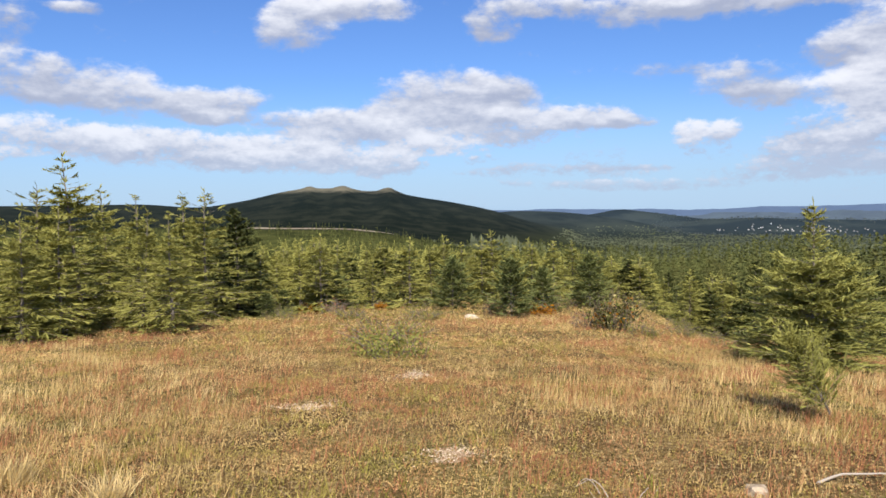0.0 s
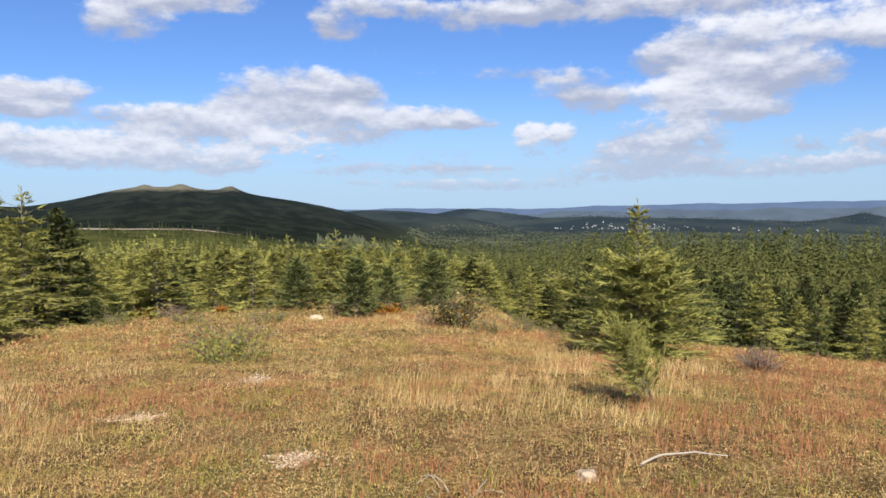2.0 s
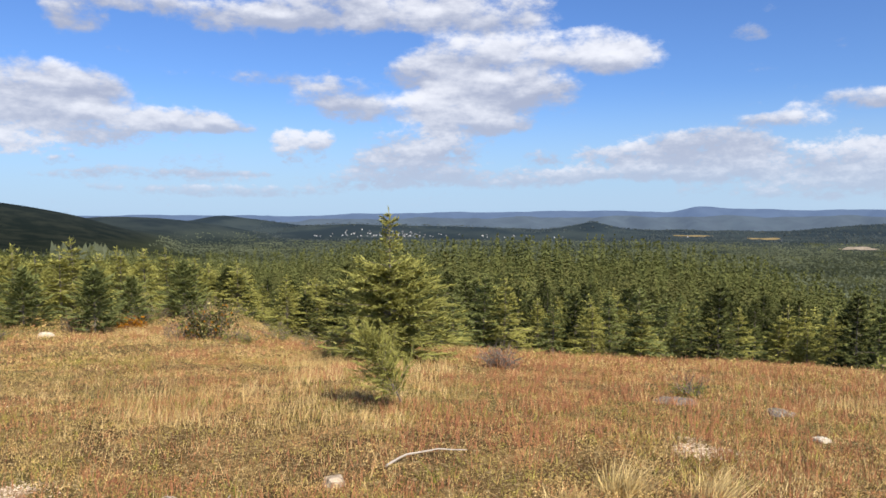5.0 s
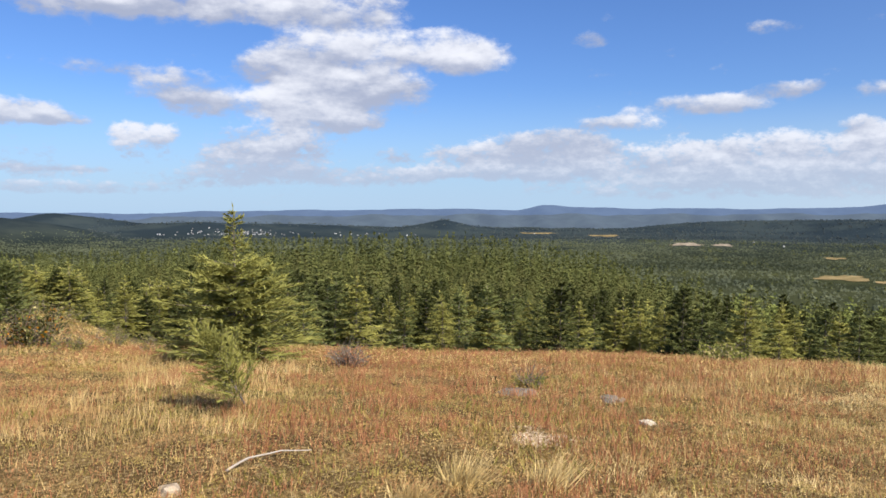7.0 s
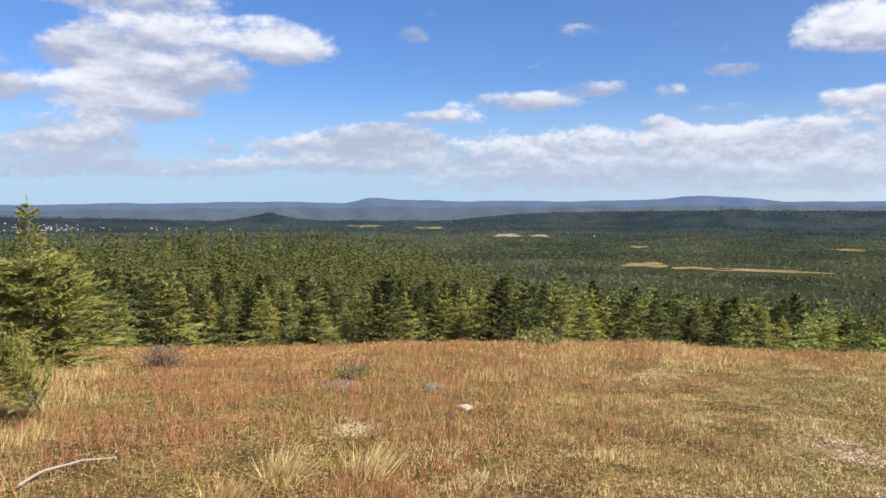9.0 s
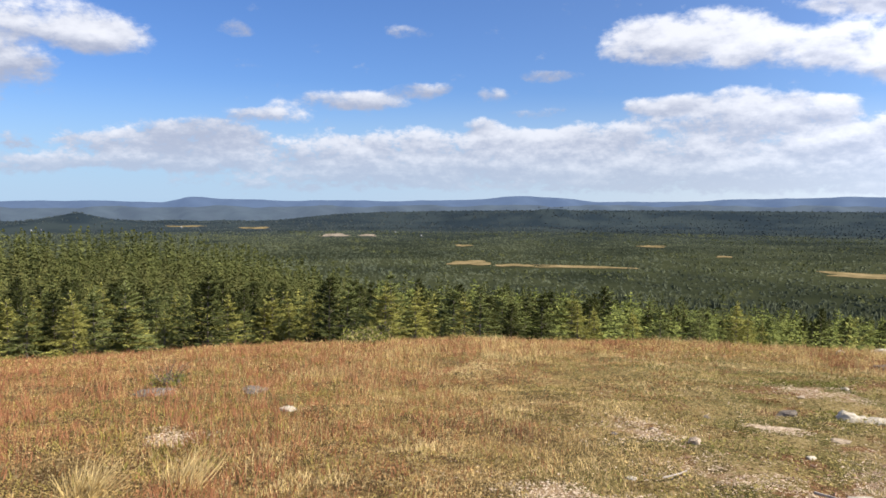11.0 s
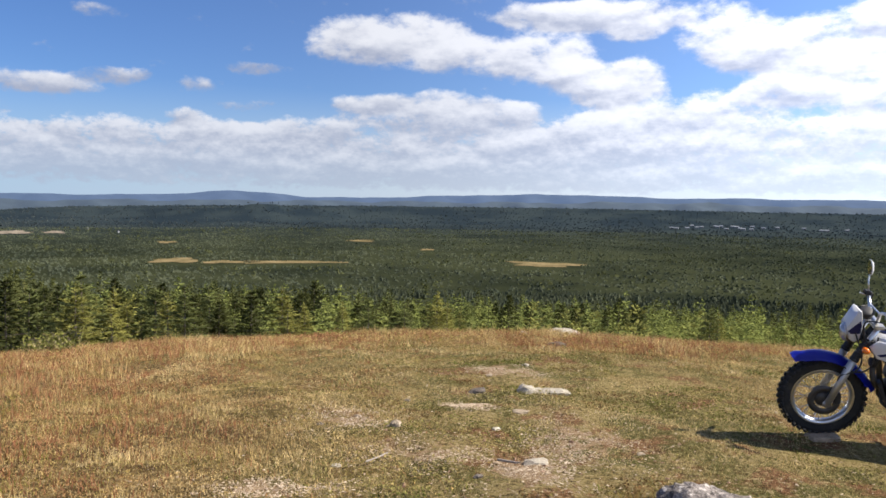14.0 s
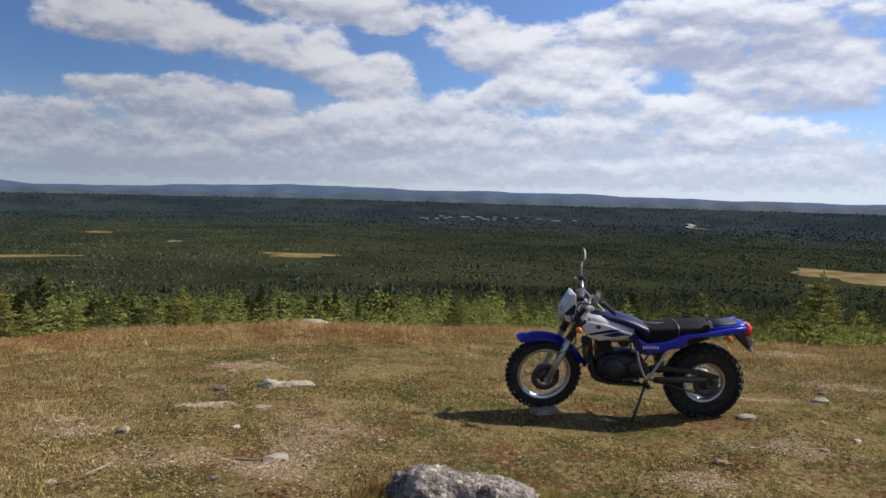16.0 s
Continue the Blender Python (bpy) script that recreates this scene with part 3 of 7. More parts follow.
def wave(x, y, s, seed):
    """Smooth patchiness between 0 and 1."""
    k = seed * 1.7
    v = np.sin(x / s + k + 1.3 * np.sin(y / s * 0.8 + k)) + np.sin(y / s * 1.1 - k + 1.2 * np.sin(x / s * 0.7 + 2 * k)) + 0.6 * np.sin((x + y) / s * 1.9 + 3 * k)
    return np.clip(0.5 + v / 5.2, 0, 1)


def step(v, lo, hi):
    t = np.clip((v - lo) / (hi - lo), 0, 1)
    return t * t * (3 - 2 * t)


def worn(x, y):
    """1 on the trodden stony turf, 0 on the tall heath."""
    r, b = np.hypot(x, y), np.degrees(np.arctan2(x, y))
    return step(b + 7 * (wave(x, y, 1.2, 4) - 0.5), 68, 92) * (1 - step(r + 6.0 * (wave(x, y, 1.3, 5) - 0.5) + 2.0 * (wave(x, y, 0.4, 2) - 0.5), 8.6, 14.0) * (1 - 0.6 * step(b, 112, 124)))


PATCHES = [(6.20, 0.97, 0.30, 0.45), (4.53, 1.06, 0.42, 0.25), (5.37, 0.28, 0.38, 0.3), (6.79, -0.02, 0.2, 0.14), (8.70, -0.25, 0.45, 0.4), (5.09, -0.41, 0.35, 0.6),
           (5.84, -0.77, 0.4, 0.7), (6.86, 0.17, 0.16, 0.14), (11.5, -8.9, 0.8, 0.9), (7.54, -6.72, 0.6, 0.5), (4.32, 3.89, 0.2, 0.3), (-0.33, 8.43, 0.25, 0.22), (-1.23, 6.75, 0.26, 0.28),
           (0.04, 5.15, 0.16, 0.2), (5.0, -4.1, 0.4, 0.35), (6.9, -4.9, 0.5, 0.3), (4.5, -3.0, 0.2, 0.3)]


def bare(x, y):
    """Stony patches: 1 in the middle of one."""
    v = np.zeros_like(x)
    for px, py, half, deep in PATCHES:
        d = math.hypot(px, py)
        ux, uy = px / d, py / d
        a, c = (x - px) * ux + (y - py) * uy, (x - px) * uy - (y - py) * ux
        v = np.maximum(v, 1 - np.sqrt((a / deep) ** 2 + (c / half) ** 2) / 1.1)
    return np.clip(v, 0, 1)


def face_mesh(name, verts, faces, smooth=False):
    verts, faces = np.asarray(verts, np.float32), np.asarray(faces, np.int32)
    me = bpy.data.meshes.new(name)
    k = faces.shape[1]
    me.vertices.add(len(verts))
    me.vertices.foreach_set("co", verts.ravel())
    me.loops.add(faces.size)
    me.loops.foreach_set("vertex_index", faces.ravel())
    me.polygons.add(len(faces))
    me.polygons.foreach_set("loop_start", np.arange(0, faces.size, k, dtype=np.int32))
    me.update(calc_edges=True)
    me.polygons.foreach_set("use_smooth", np.full(len(faces), smooth))
    return me


def grid_faces(rows, cols, closed):
    i, j = np.meshgrid(np.arange(rows - 1), np.arange(cols if closed else cols - 1), indexing="ij")
    k = (j + 1) % cols
    return np.stack([i * cols + j, (i + 1) * cols + j, (i + 1) * cols + k, i * cols + k], -1).reshape(-1, 4)


def build_ground():
    rr = np.concatenate([np.linspace(0.0, 3, 13)[:-1], np.geomspace(3, 22, 170)[:-1], np.geomspace(22, 40, 30)[:-1], np.geomspace(40, 4950, 115)])
    aa = np.concatenate([np.arange(-45, -16, 0.5), np.arange(-16, 4, 0.2), np.arange(4, 150, 0.5), np.arange(150, 315, 3.0)])
    R, A = np.meshgrid(rr, np.radians(aa), indexing="ij")
    x, y = (R * np.sin(A)).ravel(), (R * np.cos(A)).ravel()
    me = face_mesh("ground", np.stack([x, y, zed(x, y)], 1), grid_faces(len(rr), len(aa), True), True)
    ob = new("ground", me)
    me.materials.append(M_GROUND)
    close = np.hypot(x, y) < 40
    for key, rule in (("worn", worn), ("bare", bare)):
        v = np.where(close, rule(x, y), 0.0).astype(np.float32)
        me.attributes.new(key, "FLOAT", "POINT").data.foreach_set("value", v)
    return tagged(ob, "rounded hilltop of dry heath falling to wooded plain", "ground", kind="structure")


build_ground()


def ridge(name, label, r, depth, profile, mat, seed, rough):
    """A far range: crest heights by bearing as seen from the hilltop, with a front and a back slope."""
    aa = np.arange(profile[0][0], profile[-1][0], 0.25)
    e = pchip([p[0] for p in profile], [p[1] for p in profile], aa)
    rng = np.random.default_rng(seed)
    for k in range(5):
        e = e + rough * 0.5 ** k * np.sin(aa * (0.9 * 1.9 ** k) + rng.uniform(0, 6))
    crest = 1.6 + r * np.tan(np.radians(e))
    rows = []
    for s in (-1.0, -0.75, -0.5, -0.3, -0.15, 0.0, 0.2, 0.5):
        a = np.radians(aa)
        d = r + s * depth + (40 * np.sin(aa * 1.7) if s else 0)
        h = crest - (crest + 140) * (np.abs(s) ** 1.3)
        h = h + (10 * np.sin(aa * 2.1 + 5 * s) if -0.9 < s < -0.1 else 0)
        rows.append(np.stack([d * np.sin(a), d * np.cos(a), h], 1))
    me = face_mesh(name, np.concatenate(rows), grid_faces(len(rows), len(aa), False), True)
    me.materials.append(mat)
    return tagged(new(name, me), label, "hills", kind="structure")


FAR_CREST = [(-80, -0.5), (3, -0.52), (11, -0.52), (17, -0.62), (24, -0.45), (30, -0.38), (36, -0.33), (40, -0.25), (44.5, -0.4), (45.4, -0.25), (46.6, 0.05),
             (49, -0.15), (54, -0.22), (62, -0.22), (66, -0.14), (69.6, 0.13), (73, 0.03), (76.6, -0.25), (82, -0.15), (89, 0.1), (95, 0.18), (101, 0.03),
             (107, 0.06), (114, 0.04), (118, -0.06), (127, -0.12), (150, -0.12)]
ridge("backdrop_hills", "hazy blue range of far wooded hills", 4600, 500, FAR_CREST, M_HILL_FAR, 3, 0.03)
NEAR_CREST = [(10, -1.6), (16, -1.05), (22, -0.85), (30, -0.8), (42, -0.7), (55, -0.65), (66, -0.55), (75, -0.5), (90, -0.45), (102, -0.3), (110, -0.4), (125, -0.35), (150, -0.4)]
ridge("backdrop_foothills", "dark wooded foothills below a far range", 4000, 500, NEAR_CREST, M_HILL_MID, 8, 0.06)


# ---- conifers ----
def unit(v):
    return v / (np.linalg.norm(v, axis=-1, keepdims=True) + 1e-9)


def diamonds(p, d, flat, length, width):
    """Slim leaf-like sprays from p along d: two triangles each, wide across flat."""
    m = p + d * (length * 0.42)[:, None]
    s = flat * (width / 2)[:, None]
    tip = p + d * length[:, None]
    return np.concatenate([np.stack([p, m + s, tip], 1), np.stack([p, tip, m - s], 1)])


def conifer_arrays(seed, height, spread, whorls, per, twigs, width, needles=0, fan=0.45, bare=0.0, lift=(-0.1, 0.7), droop=0.12, power=0.8, ragged=0.25, wood_on=True, low=0.03, lean=0.02, angle=0.9, hang=0.0):
    """Triangles of crown and wood for one conifer at the origin: tiers of boughs, each a flat frond of side twigs."""
    rng = np.random.default_rng(seed)
    crown, wood = [], []
    tilt = rng.normal(0, lean, 2)

    def axis(h):
        return np.array([tilt[0] * h + 0.012 * height * math.sin(3 * h / height), tilt[1] * h, h])

    def stick(a, b, ra, rb, sides=4):
        d = (b - a) / (np.linalg.norm(b - a) + 1e-9)
        s = np.cross(d, [0.3, 0.5, 0.81])
        s /= np.linalg.norm(s) + 1e-9
        q = np.cross(d, s)
        ang = np.arange(sides) * 2 * math.pi / sides
        ring = np.cos(ang)[:, None] * s + np.sin(ang)[:, None] * q
        A, B = a + ring * ra, b + ring * rb
        for k in range(sides):
            m = (k + 1) % sides
            wood.append([A[k], A[m], B[m]])
            wood.append([A[k], B[m], B[k]])
    segs = 7 if wood_on else 2
    for k in range(segs):
        h0, h1 = height * k / segs, height * (k + 1) / segs
        w0, w1 = (0.014 * height * (1 - 0.92 * v / segs) for v in (k, k + 1))
        stick(axis(h0) - ([0, 0, 0.15] if k == 0 else [0, 0, 0]), axis(h1), w0, w1, 6 if wood_on else 3)
    for w in range(whorls):
        f = (w + rng.uniform(0.25, 0.75)) / whorls
        h = height * (low + (0.97 - low) * f)
        thin = f > 1 - bare
        reach = spread * max(1 - f / (1 - bare * 0.9), 0.0) ** power * rng.uniform(0.82, 1.12) + (height * (0.02 + 0.12 * (1 - f) / bare) * rng.uniform(0.6, 1.3) if thin else 0.035 * height)
        turn = rng.uniform(0, 6.28)
        count = per if not thin else rng.integers(1, 4)
        for b in range(count):
            a = turn + b * 6.283 / count + rng.normal(0, 0.22)
            up = lift[0] + (lift[1] - lift[0]) * f ** 1.5 + rng.normal(0, 0.10)
            R = reach * rng.uniform(1 - ragged * 1.7, 1 + ragged)
            base = axis(h + rng.normal(0, 0.012 * height))
            out = np.array([math.cos(a), math.sin(a), 0.0])
            side = np.array([-math.sin(a), math.cos(a), 0.0])
            ts = rng.uniform(0.12, 1.0, twigs if not thin else max(3, twigs // 3))
            ts[0] = 0.72 if twigs > 1 else 0.02

            def along(t):
                t = np.asarray(t)[:, None]
                return base + out * R * t * math.cos(up) + np.array([0, 0, 1.0]) * R * (t * math.sin(up) - droop * 2.2 * t ** 2 * (1 - 0.62 * t))
            P = along(ts)
            fwd = unit(along(ts + 0.04) - P)
            if wood_on and R > 0.06:
                q = along([0.0, 0.5, 0.95])
                stick(q[0], q[1], 0.0034 * height * (1 - 0.6 * f), 0.002 * height * (1 - 0.6 * f), 3)
                stick(q[1], q[2], 0.002 * height * (1 - 0.6 * f), 0.0008 * height, 3)
            n = len(ts)
            hand_ = np.where(np.arange(n) % 2, 1.0, -1.0)
            th = (angle + rng.normal(0, 0.18, n)) * (1 - 0.45 * ts)
            th[0] = 0.0
            D = fwd * np.cos(th)[:, None] + side * (hand_ * np.sin(th))[:, None]
            D[:, 2] += rng.normal(0.03 - hang, 0.16, n)
            D = unit(D)
            L = R * fan * (0.22 + 0.95 * (1 - ts)) * np.minimum(1, 0.35 + ts * 2.2) * rng.uniform(0.75, 1.25, n) + 0.02 * height
            L[0] = (0.34 if twigs > 1 else 1.0) * R + 0.02 * height
            flat = unit(np.cross(D, np.array([0, 0, 1.0]) + rng.normal(0, 0.42, (n, 3))))
            crown.append(diamonds(P, D, flat, L, np.minimum(width * rng.uniform(0.7, 1.3, n), L * 0.6) if twigs > 1 else L * rng.uniform(0.24, 0.42, n)))
            if needles:
                k = np.repeat(np.arange(n), needles)
                q = rng.uniform(0.1, 0.95, len(k))
                pp = P[k] + D[k] * (L[k] * q)[:, None]
                dd = unit(D[k] * 0.75 + flat[k] * rng.choice([-0.75, 0.75], len(k))[:, None] + rng.normal(0, 0.3, (len(k), 3)))
                ff = unit(np.cross(dd, rng.normal(0, 0.5, (len(k), 3)) + np.array([0, 0, 1.0])))
                ll = np.minimum(width * 1.9, 0.5 * L[k] + 0.02) * rng.uniform(0.6, 1.4, len(k))
                crown.append(np.stack([pp - ff * (ll * 0.16)[:, None], pp + ff * (ll * 0.16)[:, None], pp + dd * ll[:, None]], 1))
    tops = rng.uniform(0.80 if not bare else 1 - bare, 1.0, 14 if bare else 8)
    p = np.array([axis(height * v) for v in tops])
    d = unit(rng.normal(0, 0.45, (len(p), 3)) + np.array([0, 0, 0.8]))
    crown.append(diamonds(p, d, unit(np.cross(d, rng.normal(0, 1, (len(p), 3)))), np.full(len(p), 0.05 * height), np.full(len(p), width * 0.8)))
    return np.concatenate(crown), np.array(wood)


def soup(name, tris, mat, tone=None):
    v = np.asarray(tris, np.float32).reshape(-1, 3)
    me = face_mesh(name, v, np.arange(len(v)).reshape(-1, 3))
    if tone is not None:
        me.attributes.new("tone", "FLOAT", "POINT").data.foreach_set("value", np.asarray(tone, np.float32))
    me.materials.append(mat)
    return me


def conifer(name, mat, label, group, **kw):
    """A mother tree, put among the others at the end."""
    c, w = conifer_arrays(**kw)
    top = new(name)
    crown = new("crown", soup("crown", c, mat))
    trunk = new("trunk", soup("trunk", w, M_BARK))
    crown.parent = trunk.parent = top
    return tagged(top, label, "tree", group)


USED = set()


def stand(kind, bearing, r, scale=1.0, turn=0.0, sink=0.03, squash=1.0, lean=(0, 0)):
    """Sets the mother tree itself at its first use, copies after that."""
    p = at(bearing, r, -sink)
    ob = copy_thing(kind, Matrix.Identity(4)) if kind.name in USED else kind
    USED.add(kind.name)
    ob.matrix_basis = Matrix.Translation(p) @ pose(0, 0, 0, lean[0], lean[1], turn) @ Matrix.Diagonal((scale * squash, scale * squash, scale, 1))
    return ob


HEATH_LARCH = [conifer("larch", M_LARCH, "feathery yellow-green young larch on the heath", "larches by the heath", seed=11 + k, height=3.0, spread=1.0, whorls=21, per=7, twigs=22, width=0.032,
                       needles=3, fan=0.42, lift=(-0.05, 0.55), droop=0.10, power=0.72, ragged=0.3, bare=0.2) for k in range(3)]
STRIP_LARCH = [conifer("larch", M_LARCH, "light green young larch in a dense strip", "larches in the strip", seed=51 + k, height=2.5, spread=0.95, whorls=15, per=7, twigs=16, width=0.045,
                       needles=2, fan=0.42, lift=(-0.02, 0.6), droop=0.12, power=0.8, ragged=0.3, bare=0.1) for k in range(4)]
STRIP_SPRUCE = [conifer("spruce", M_SPRUCE, "dark green young spruce among larches", "young spruces", seed=71 + k, height=2.4, spread=0.78, whorls=15, per=7, twigs=14, width=0.06,
                        needles=2, fan=0.45, lift=(0.0, 0.75), droop=0.1, power=0.75, ragged=0.22) for k in range(3)]
STRIP_FIR = [conifer("fir", M_FIR, "mid green layered young fir below the brow", "young firs", seed=91 + k, height=2.6, spread=0.92, whorls=13, per=7, twigs=16, width=0.055,
                     needles=2, fan=0.46, lift=(-0.1, 0.6), droop=0.12, power=0.85, ragged=0.25) for k in range(4)]
BUSHY = [conifer("spruce", M_FIR, "small bushy green spruce at the heath edge", "bushy spruces", seed=31 + k, height=1.4, spread=0.68, whorls=15, per=8, twigs=18, width=0.035,
                 needles=2, fan=0.45, lift=(0.25, 0.9), droop=0.05, power=0.5, ragged=0.3) for k in range(2)]
LEADER = conifer("larch", M_OLIVE, "broad olive-green larch with a thin bare leader", "", seed=7, height=2.2, spread=1.0, whorls=34, per=9, twigs=28, width=0.026,
                 needles=5, fan=0.42, lift=(0.05, 0.6), droop=0.03, power=0.45, ragged=0.3, bare=0.38, lean=0.0)
SAPLING = conifer("larch", M_LARCH, "small leaning green larch sapling with a pale stem", "", seed=9, height=0.76, spread=0.33, whorls=13, per=8, twigs=16, width=0.011,
                  needles=4, fan=0.42, lift=(0.75, 1.25), droop=-0.02, power=0.3, ragged=0.35, low=0.14)
random.seed(5)
# group beside the heath: bearing, distance, size
for k, (b, r, s) in enumerate([(-30.5, 16.2, 0.95), (-27.6, 17.5, 1.0), (-24.8, 17.0, 1.15), (-21.5, 18.5, 0.98), (-28.6, 14.6, 0.72), (-33, 15.5, 1.0), (-19.2, 14.6, 0.72),
                               (-16.9, 18.0, 0.98), (-18.6, 19.5, 1.02), (-36, 15, 1.1), (-40, 16, 1.1), (-23, 20.5, 1.1), (-26.2, 15.2, 0.8), (-31.5, 19, 1.1), (-21.3, 15.6, 0.75)]):
    stand(HEATH_LARCH[k % 3], b, r, s, random.uniform(0, 360), squash=random.uniform(1.0, 1.25))
stand(STRIP_SPRUCE[0], -14.9, 19.5, 1.12, 30, squash=1.15)
# strip of young larches behind the heath, thickest ahead
for i in range(190):
    b = random.uniform(-36, 30)
    r = 20.5 + 21 * random.random() ** 1.1 + (3 if b < -14 else 0)
    kind = STRIP_SPRUCE[i % 3] if random.random() < 0.1 else STRIP_LARCH[i % 4]
    if 8 < b < 24 and r < 29:
        r += 9
    stand(kind, b, r, random.uniform(0.55, 0.84) + 0.008 * (r - 20), random.uniform(0, 360), squash=random.uniform(1.1, 1.5))
for b, r, s in [(0.6, 20.2, 0.98), (4.9, 17.6, 0.95), (7.2, 19.5, 0.8), (-11.6, 20.8, 0.5), (-7.9, 22.0, 0.8), (-12.9, 18.6, 0.45), (10.6, 21, 1.0)]:
    stand(BUSHY[0 if s > 0.6 else 1], b, r, s, random.uniform(0, 360))
# the broad larch with a bare leader, and the sapling before it
stand(LEADER, 25.3, 11.4, 1.0, 40)
stand(SAPLING, 26.7, 7.2, 1.05, 0, lean=(6, -30))
# first row below the brow: low larches and firs with dark spruces between
for i in range(105):
    b = random.uniform(26, 141)
    r = random.uniform(22, 29 if b < 75 else 40)
    if b > 98 and i % 3:
        continue
    s = random.uniform(0.6, 1.05) if b < 75 else random.uniform(0.4, 0.75)
    kind = STRIP_SPRUCE[i % 3] if random.random() < 0.12 else STRIP_FIR[i % 4] if random.random() < 0.45 else STRIP_LARCH[i % 4]
    stand(kind, b, r, s, random.uniform(0, 360), squash=random.uniform(0.95, 1.25))
stand(STRIP_SPRUCE[1], 117.2, 32, 0.95, 10)
stand(STRIP_LARCH[2], 129.5, 30, 1.1, 10, squash=1.3)
# thicker and taller wood behind it
for i in range(330):
    b = random.uniform(12, 100)
    r = random.uniform(29, 52)
    pick = random.random()
    if b > 72 and pick > 0.72:
        continue
    kind = STRIP_SPRUCE[i % 3] if pick < 0.55 else STRIP_FIR[i % 4] if pick < 0.9 else STRIP_LARCH[i % 4]
    s = (random.uniform(0.75, 1.2) + 0.012 * (r - 29) if kind.name.startswith("spruce") else random.uniform(0.6, 1.0) + 0.008 * (r - 29)) * (0.72 if b > 78 or b < 20 else 1.0)
    stand(kind, b, r, s, random.uniform(0, 360), squash=random.uniform(0.7, 0.95) if kind.name.startswith("spruce") else random.uniform(0.8, 1.1))


# ---- woods ----
def scatter(seed, count, r0, r1, b0, b1, power=1.0):
    rng = np.random.default_rng(seed)
    r = r0 + (r1 - r0) * rng.uniform(0, 1, count) ** power
    b = rng.uniform(b0, b1, count)
    return rng, r, b, r * np.sin(np.radians(b)), r * np.cos(np.radians(b))


def in_clearing(r, b, back=0.0):
    """True where open ground lies, with the trees kept off before it too."""
    hit = np.zeros(len(r), bool)
    for b0, b1, ra, rb in CLEARINGS:
        mid, half = (b0 + b1) / 2, (b1 - b0) / 2
        hit |= (np.abs(b - mid) < half) & (r > ra - back) & (r < rb)
    return hit


# open ground on the plain: from bearing, to bearing, near and far distance
CLEARINGS = [(65.1, 68.0, 1170, 1270), (68.3, 71.2, 1150, 1200), (71.5, 77.8, 1140, 1190), (90.6, 95.5, 1170, 1250), (127.8, 136, 1120, 1300),
             (78.6, 80.3, 1720, 1790), (55.7, 57.6, 2080, 2230), (58.4, 59.6, 2090, 2200), (83.8, 84.8, 1450, 1490), (50, 52, 2600, 2760), (45, 47.5, 2850, 2950),
             (65.4, 66.6, 1700, 1760), (-14.6, -4.6, 285, 318)]


def copies(arrays, x, y, z, scale, turn, squash):
    """One triangle array holding a turned, scaled copy of a tree at each place."""
    out, tone = [], []
    for px, py, pz, s, t, q, k in zip(x, y, z, scale, turn, squash, range(len(x))):
        a = arrays[k % len(arrays)]
        c, n = math.cos(t) * s * q, math.sin(t) * s * q
        out.append(a @ np.array([[c, n, 0], [-n, c, 0], [0, 0, s]], np.float32) + np.array([px, py, pz], np.float32))
        tone.append(np.full(len(a), (k * 0.618) % 1.0, np.float32))
    return np.concatenate(out), np.concatenate(tone)


def wood_of(name, label, mat, seed, count, r0, r1, b0, b1, tall, shapes, keep=None, power=1.0):
    rng, r, b, x, y = scatter(seed, count, r0, r1, b0, b1, power)
    ok = ~in_clearing(r, b)
    if keep is not None:
        ok &= keep(r, b, rng)
    r, b, x, y = r[ok], b[ok], x[ok], y[ok]
    n = len(r)
    arrays = [conifer_arrays(**kw)[0].reshape(-1, 3).astype(np.float32) for kw in shapes]
    low = np.interp(b, [-40, 6, 30, 50, 70, 142], [0.6, 0.6, 0.85, 0.85, 0.72, 0.75]) if r1 > 123 else np.ones(n)
    low = low * np.interp(b, [14, 24, 66, 84], [0.72, 1.0, 1.0, 0.8])
    big, tone = copies(arrays, x, y, zed(x, y) - 0.1, rng.uniform(*tall, n) * low, rng.uniform(0, 6.28, n), rng.uniform(0.8, 1.2, n))
    return tagged(new(name, soup(name, big, mat, tone)), label, "forest", kind="stuff")


def shape(seed, spread, whorls, per, twigs, width, power, lift=(-0.15, 0.5), fan=0.5, droop=0.12):
    return dict(seed=seed, height=1.0, spread=spread, whorls=whorls, per=per, twigs=twigs, width=width, power=power, lift=lift, fan=fan, droop=droop, wood_on=False)


SPRUCES = [shape(100 + k, 0.14 + 0.02 * k, 14, 6, 3, 0.045, 0.85, (-0.35, 0.5), 0.5, 0.18) for k in range(5)]
SHRUBS = [shape(120 + k, 0.33 + 0.03 * k, 9, 6, 5, 0.05, 0.9) for k in range(4)]
SMALL = [shape(140 + k, 0.12 + 0.022 * k, 12, 6, 1, 0.10, 0.9, (-0.75, 0.3), 0.5, 0.12) for k in range(5)]
SCRUB = [shape(160 + k, 0.40, 6, 6, 4, 0.06, 0.6, (0.2, 1.0), 0.5, 0.0) for k in range(4)]
SLIM = [shape(180 + k, 0.12 + 0.022 * k, 14, 6, 1, 0.07, 0.9, (-0.75, 0.3), 0.5, 0.12) for k in range(5)]
PLUMP = [shape(200 + k, 0.26 + 0.025 * k, 10, 6, 4, 0.055, 0.9) for k in range(5)]


def upper(near, far_, edge=72.0):
    """Chance to stand left of a bearing, and right of it."""
    return lambda r, b, rng: rng.uniform(0, 1, len(r)) < np.where(b + rng.normal(0, 5, len(r)) < edge, near, far_)


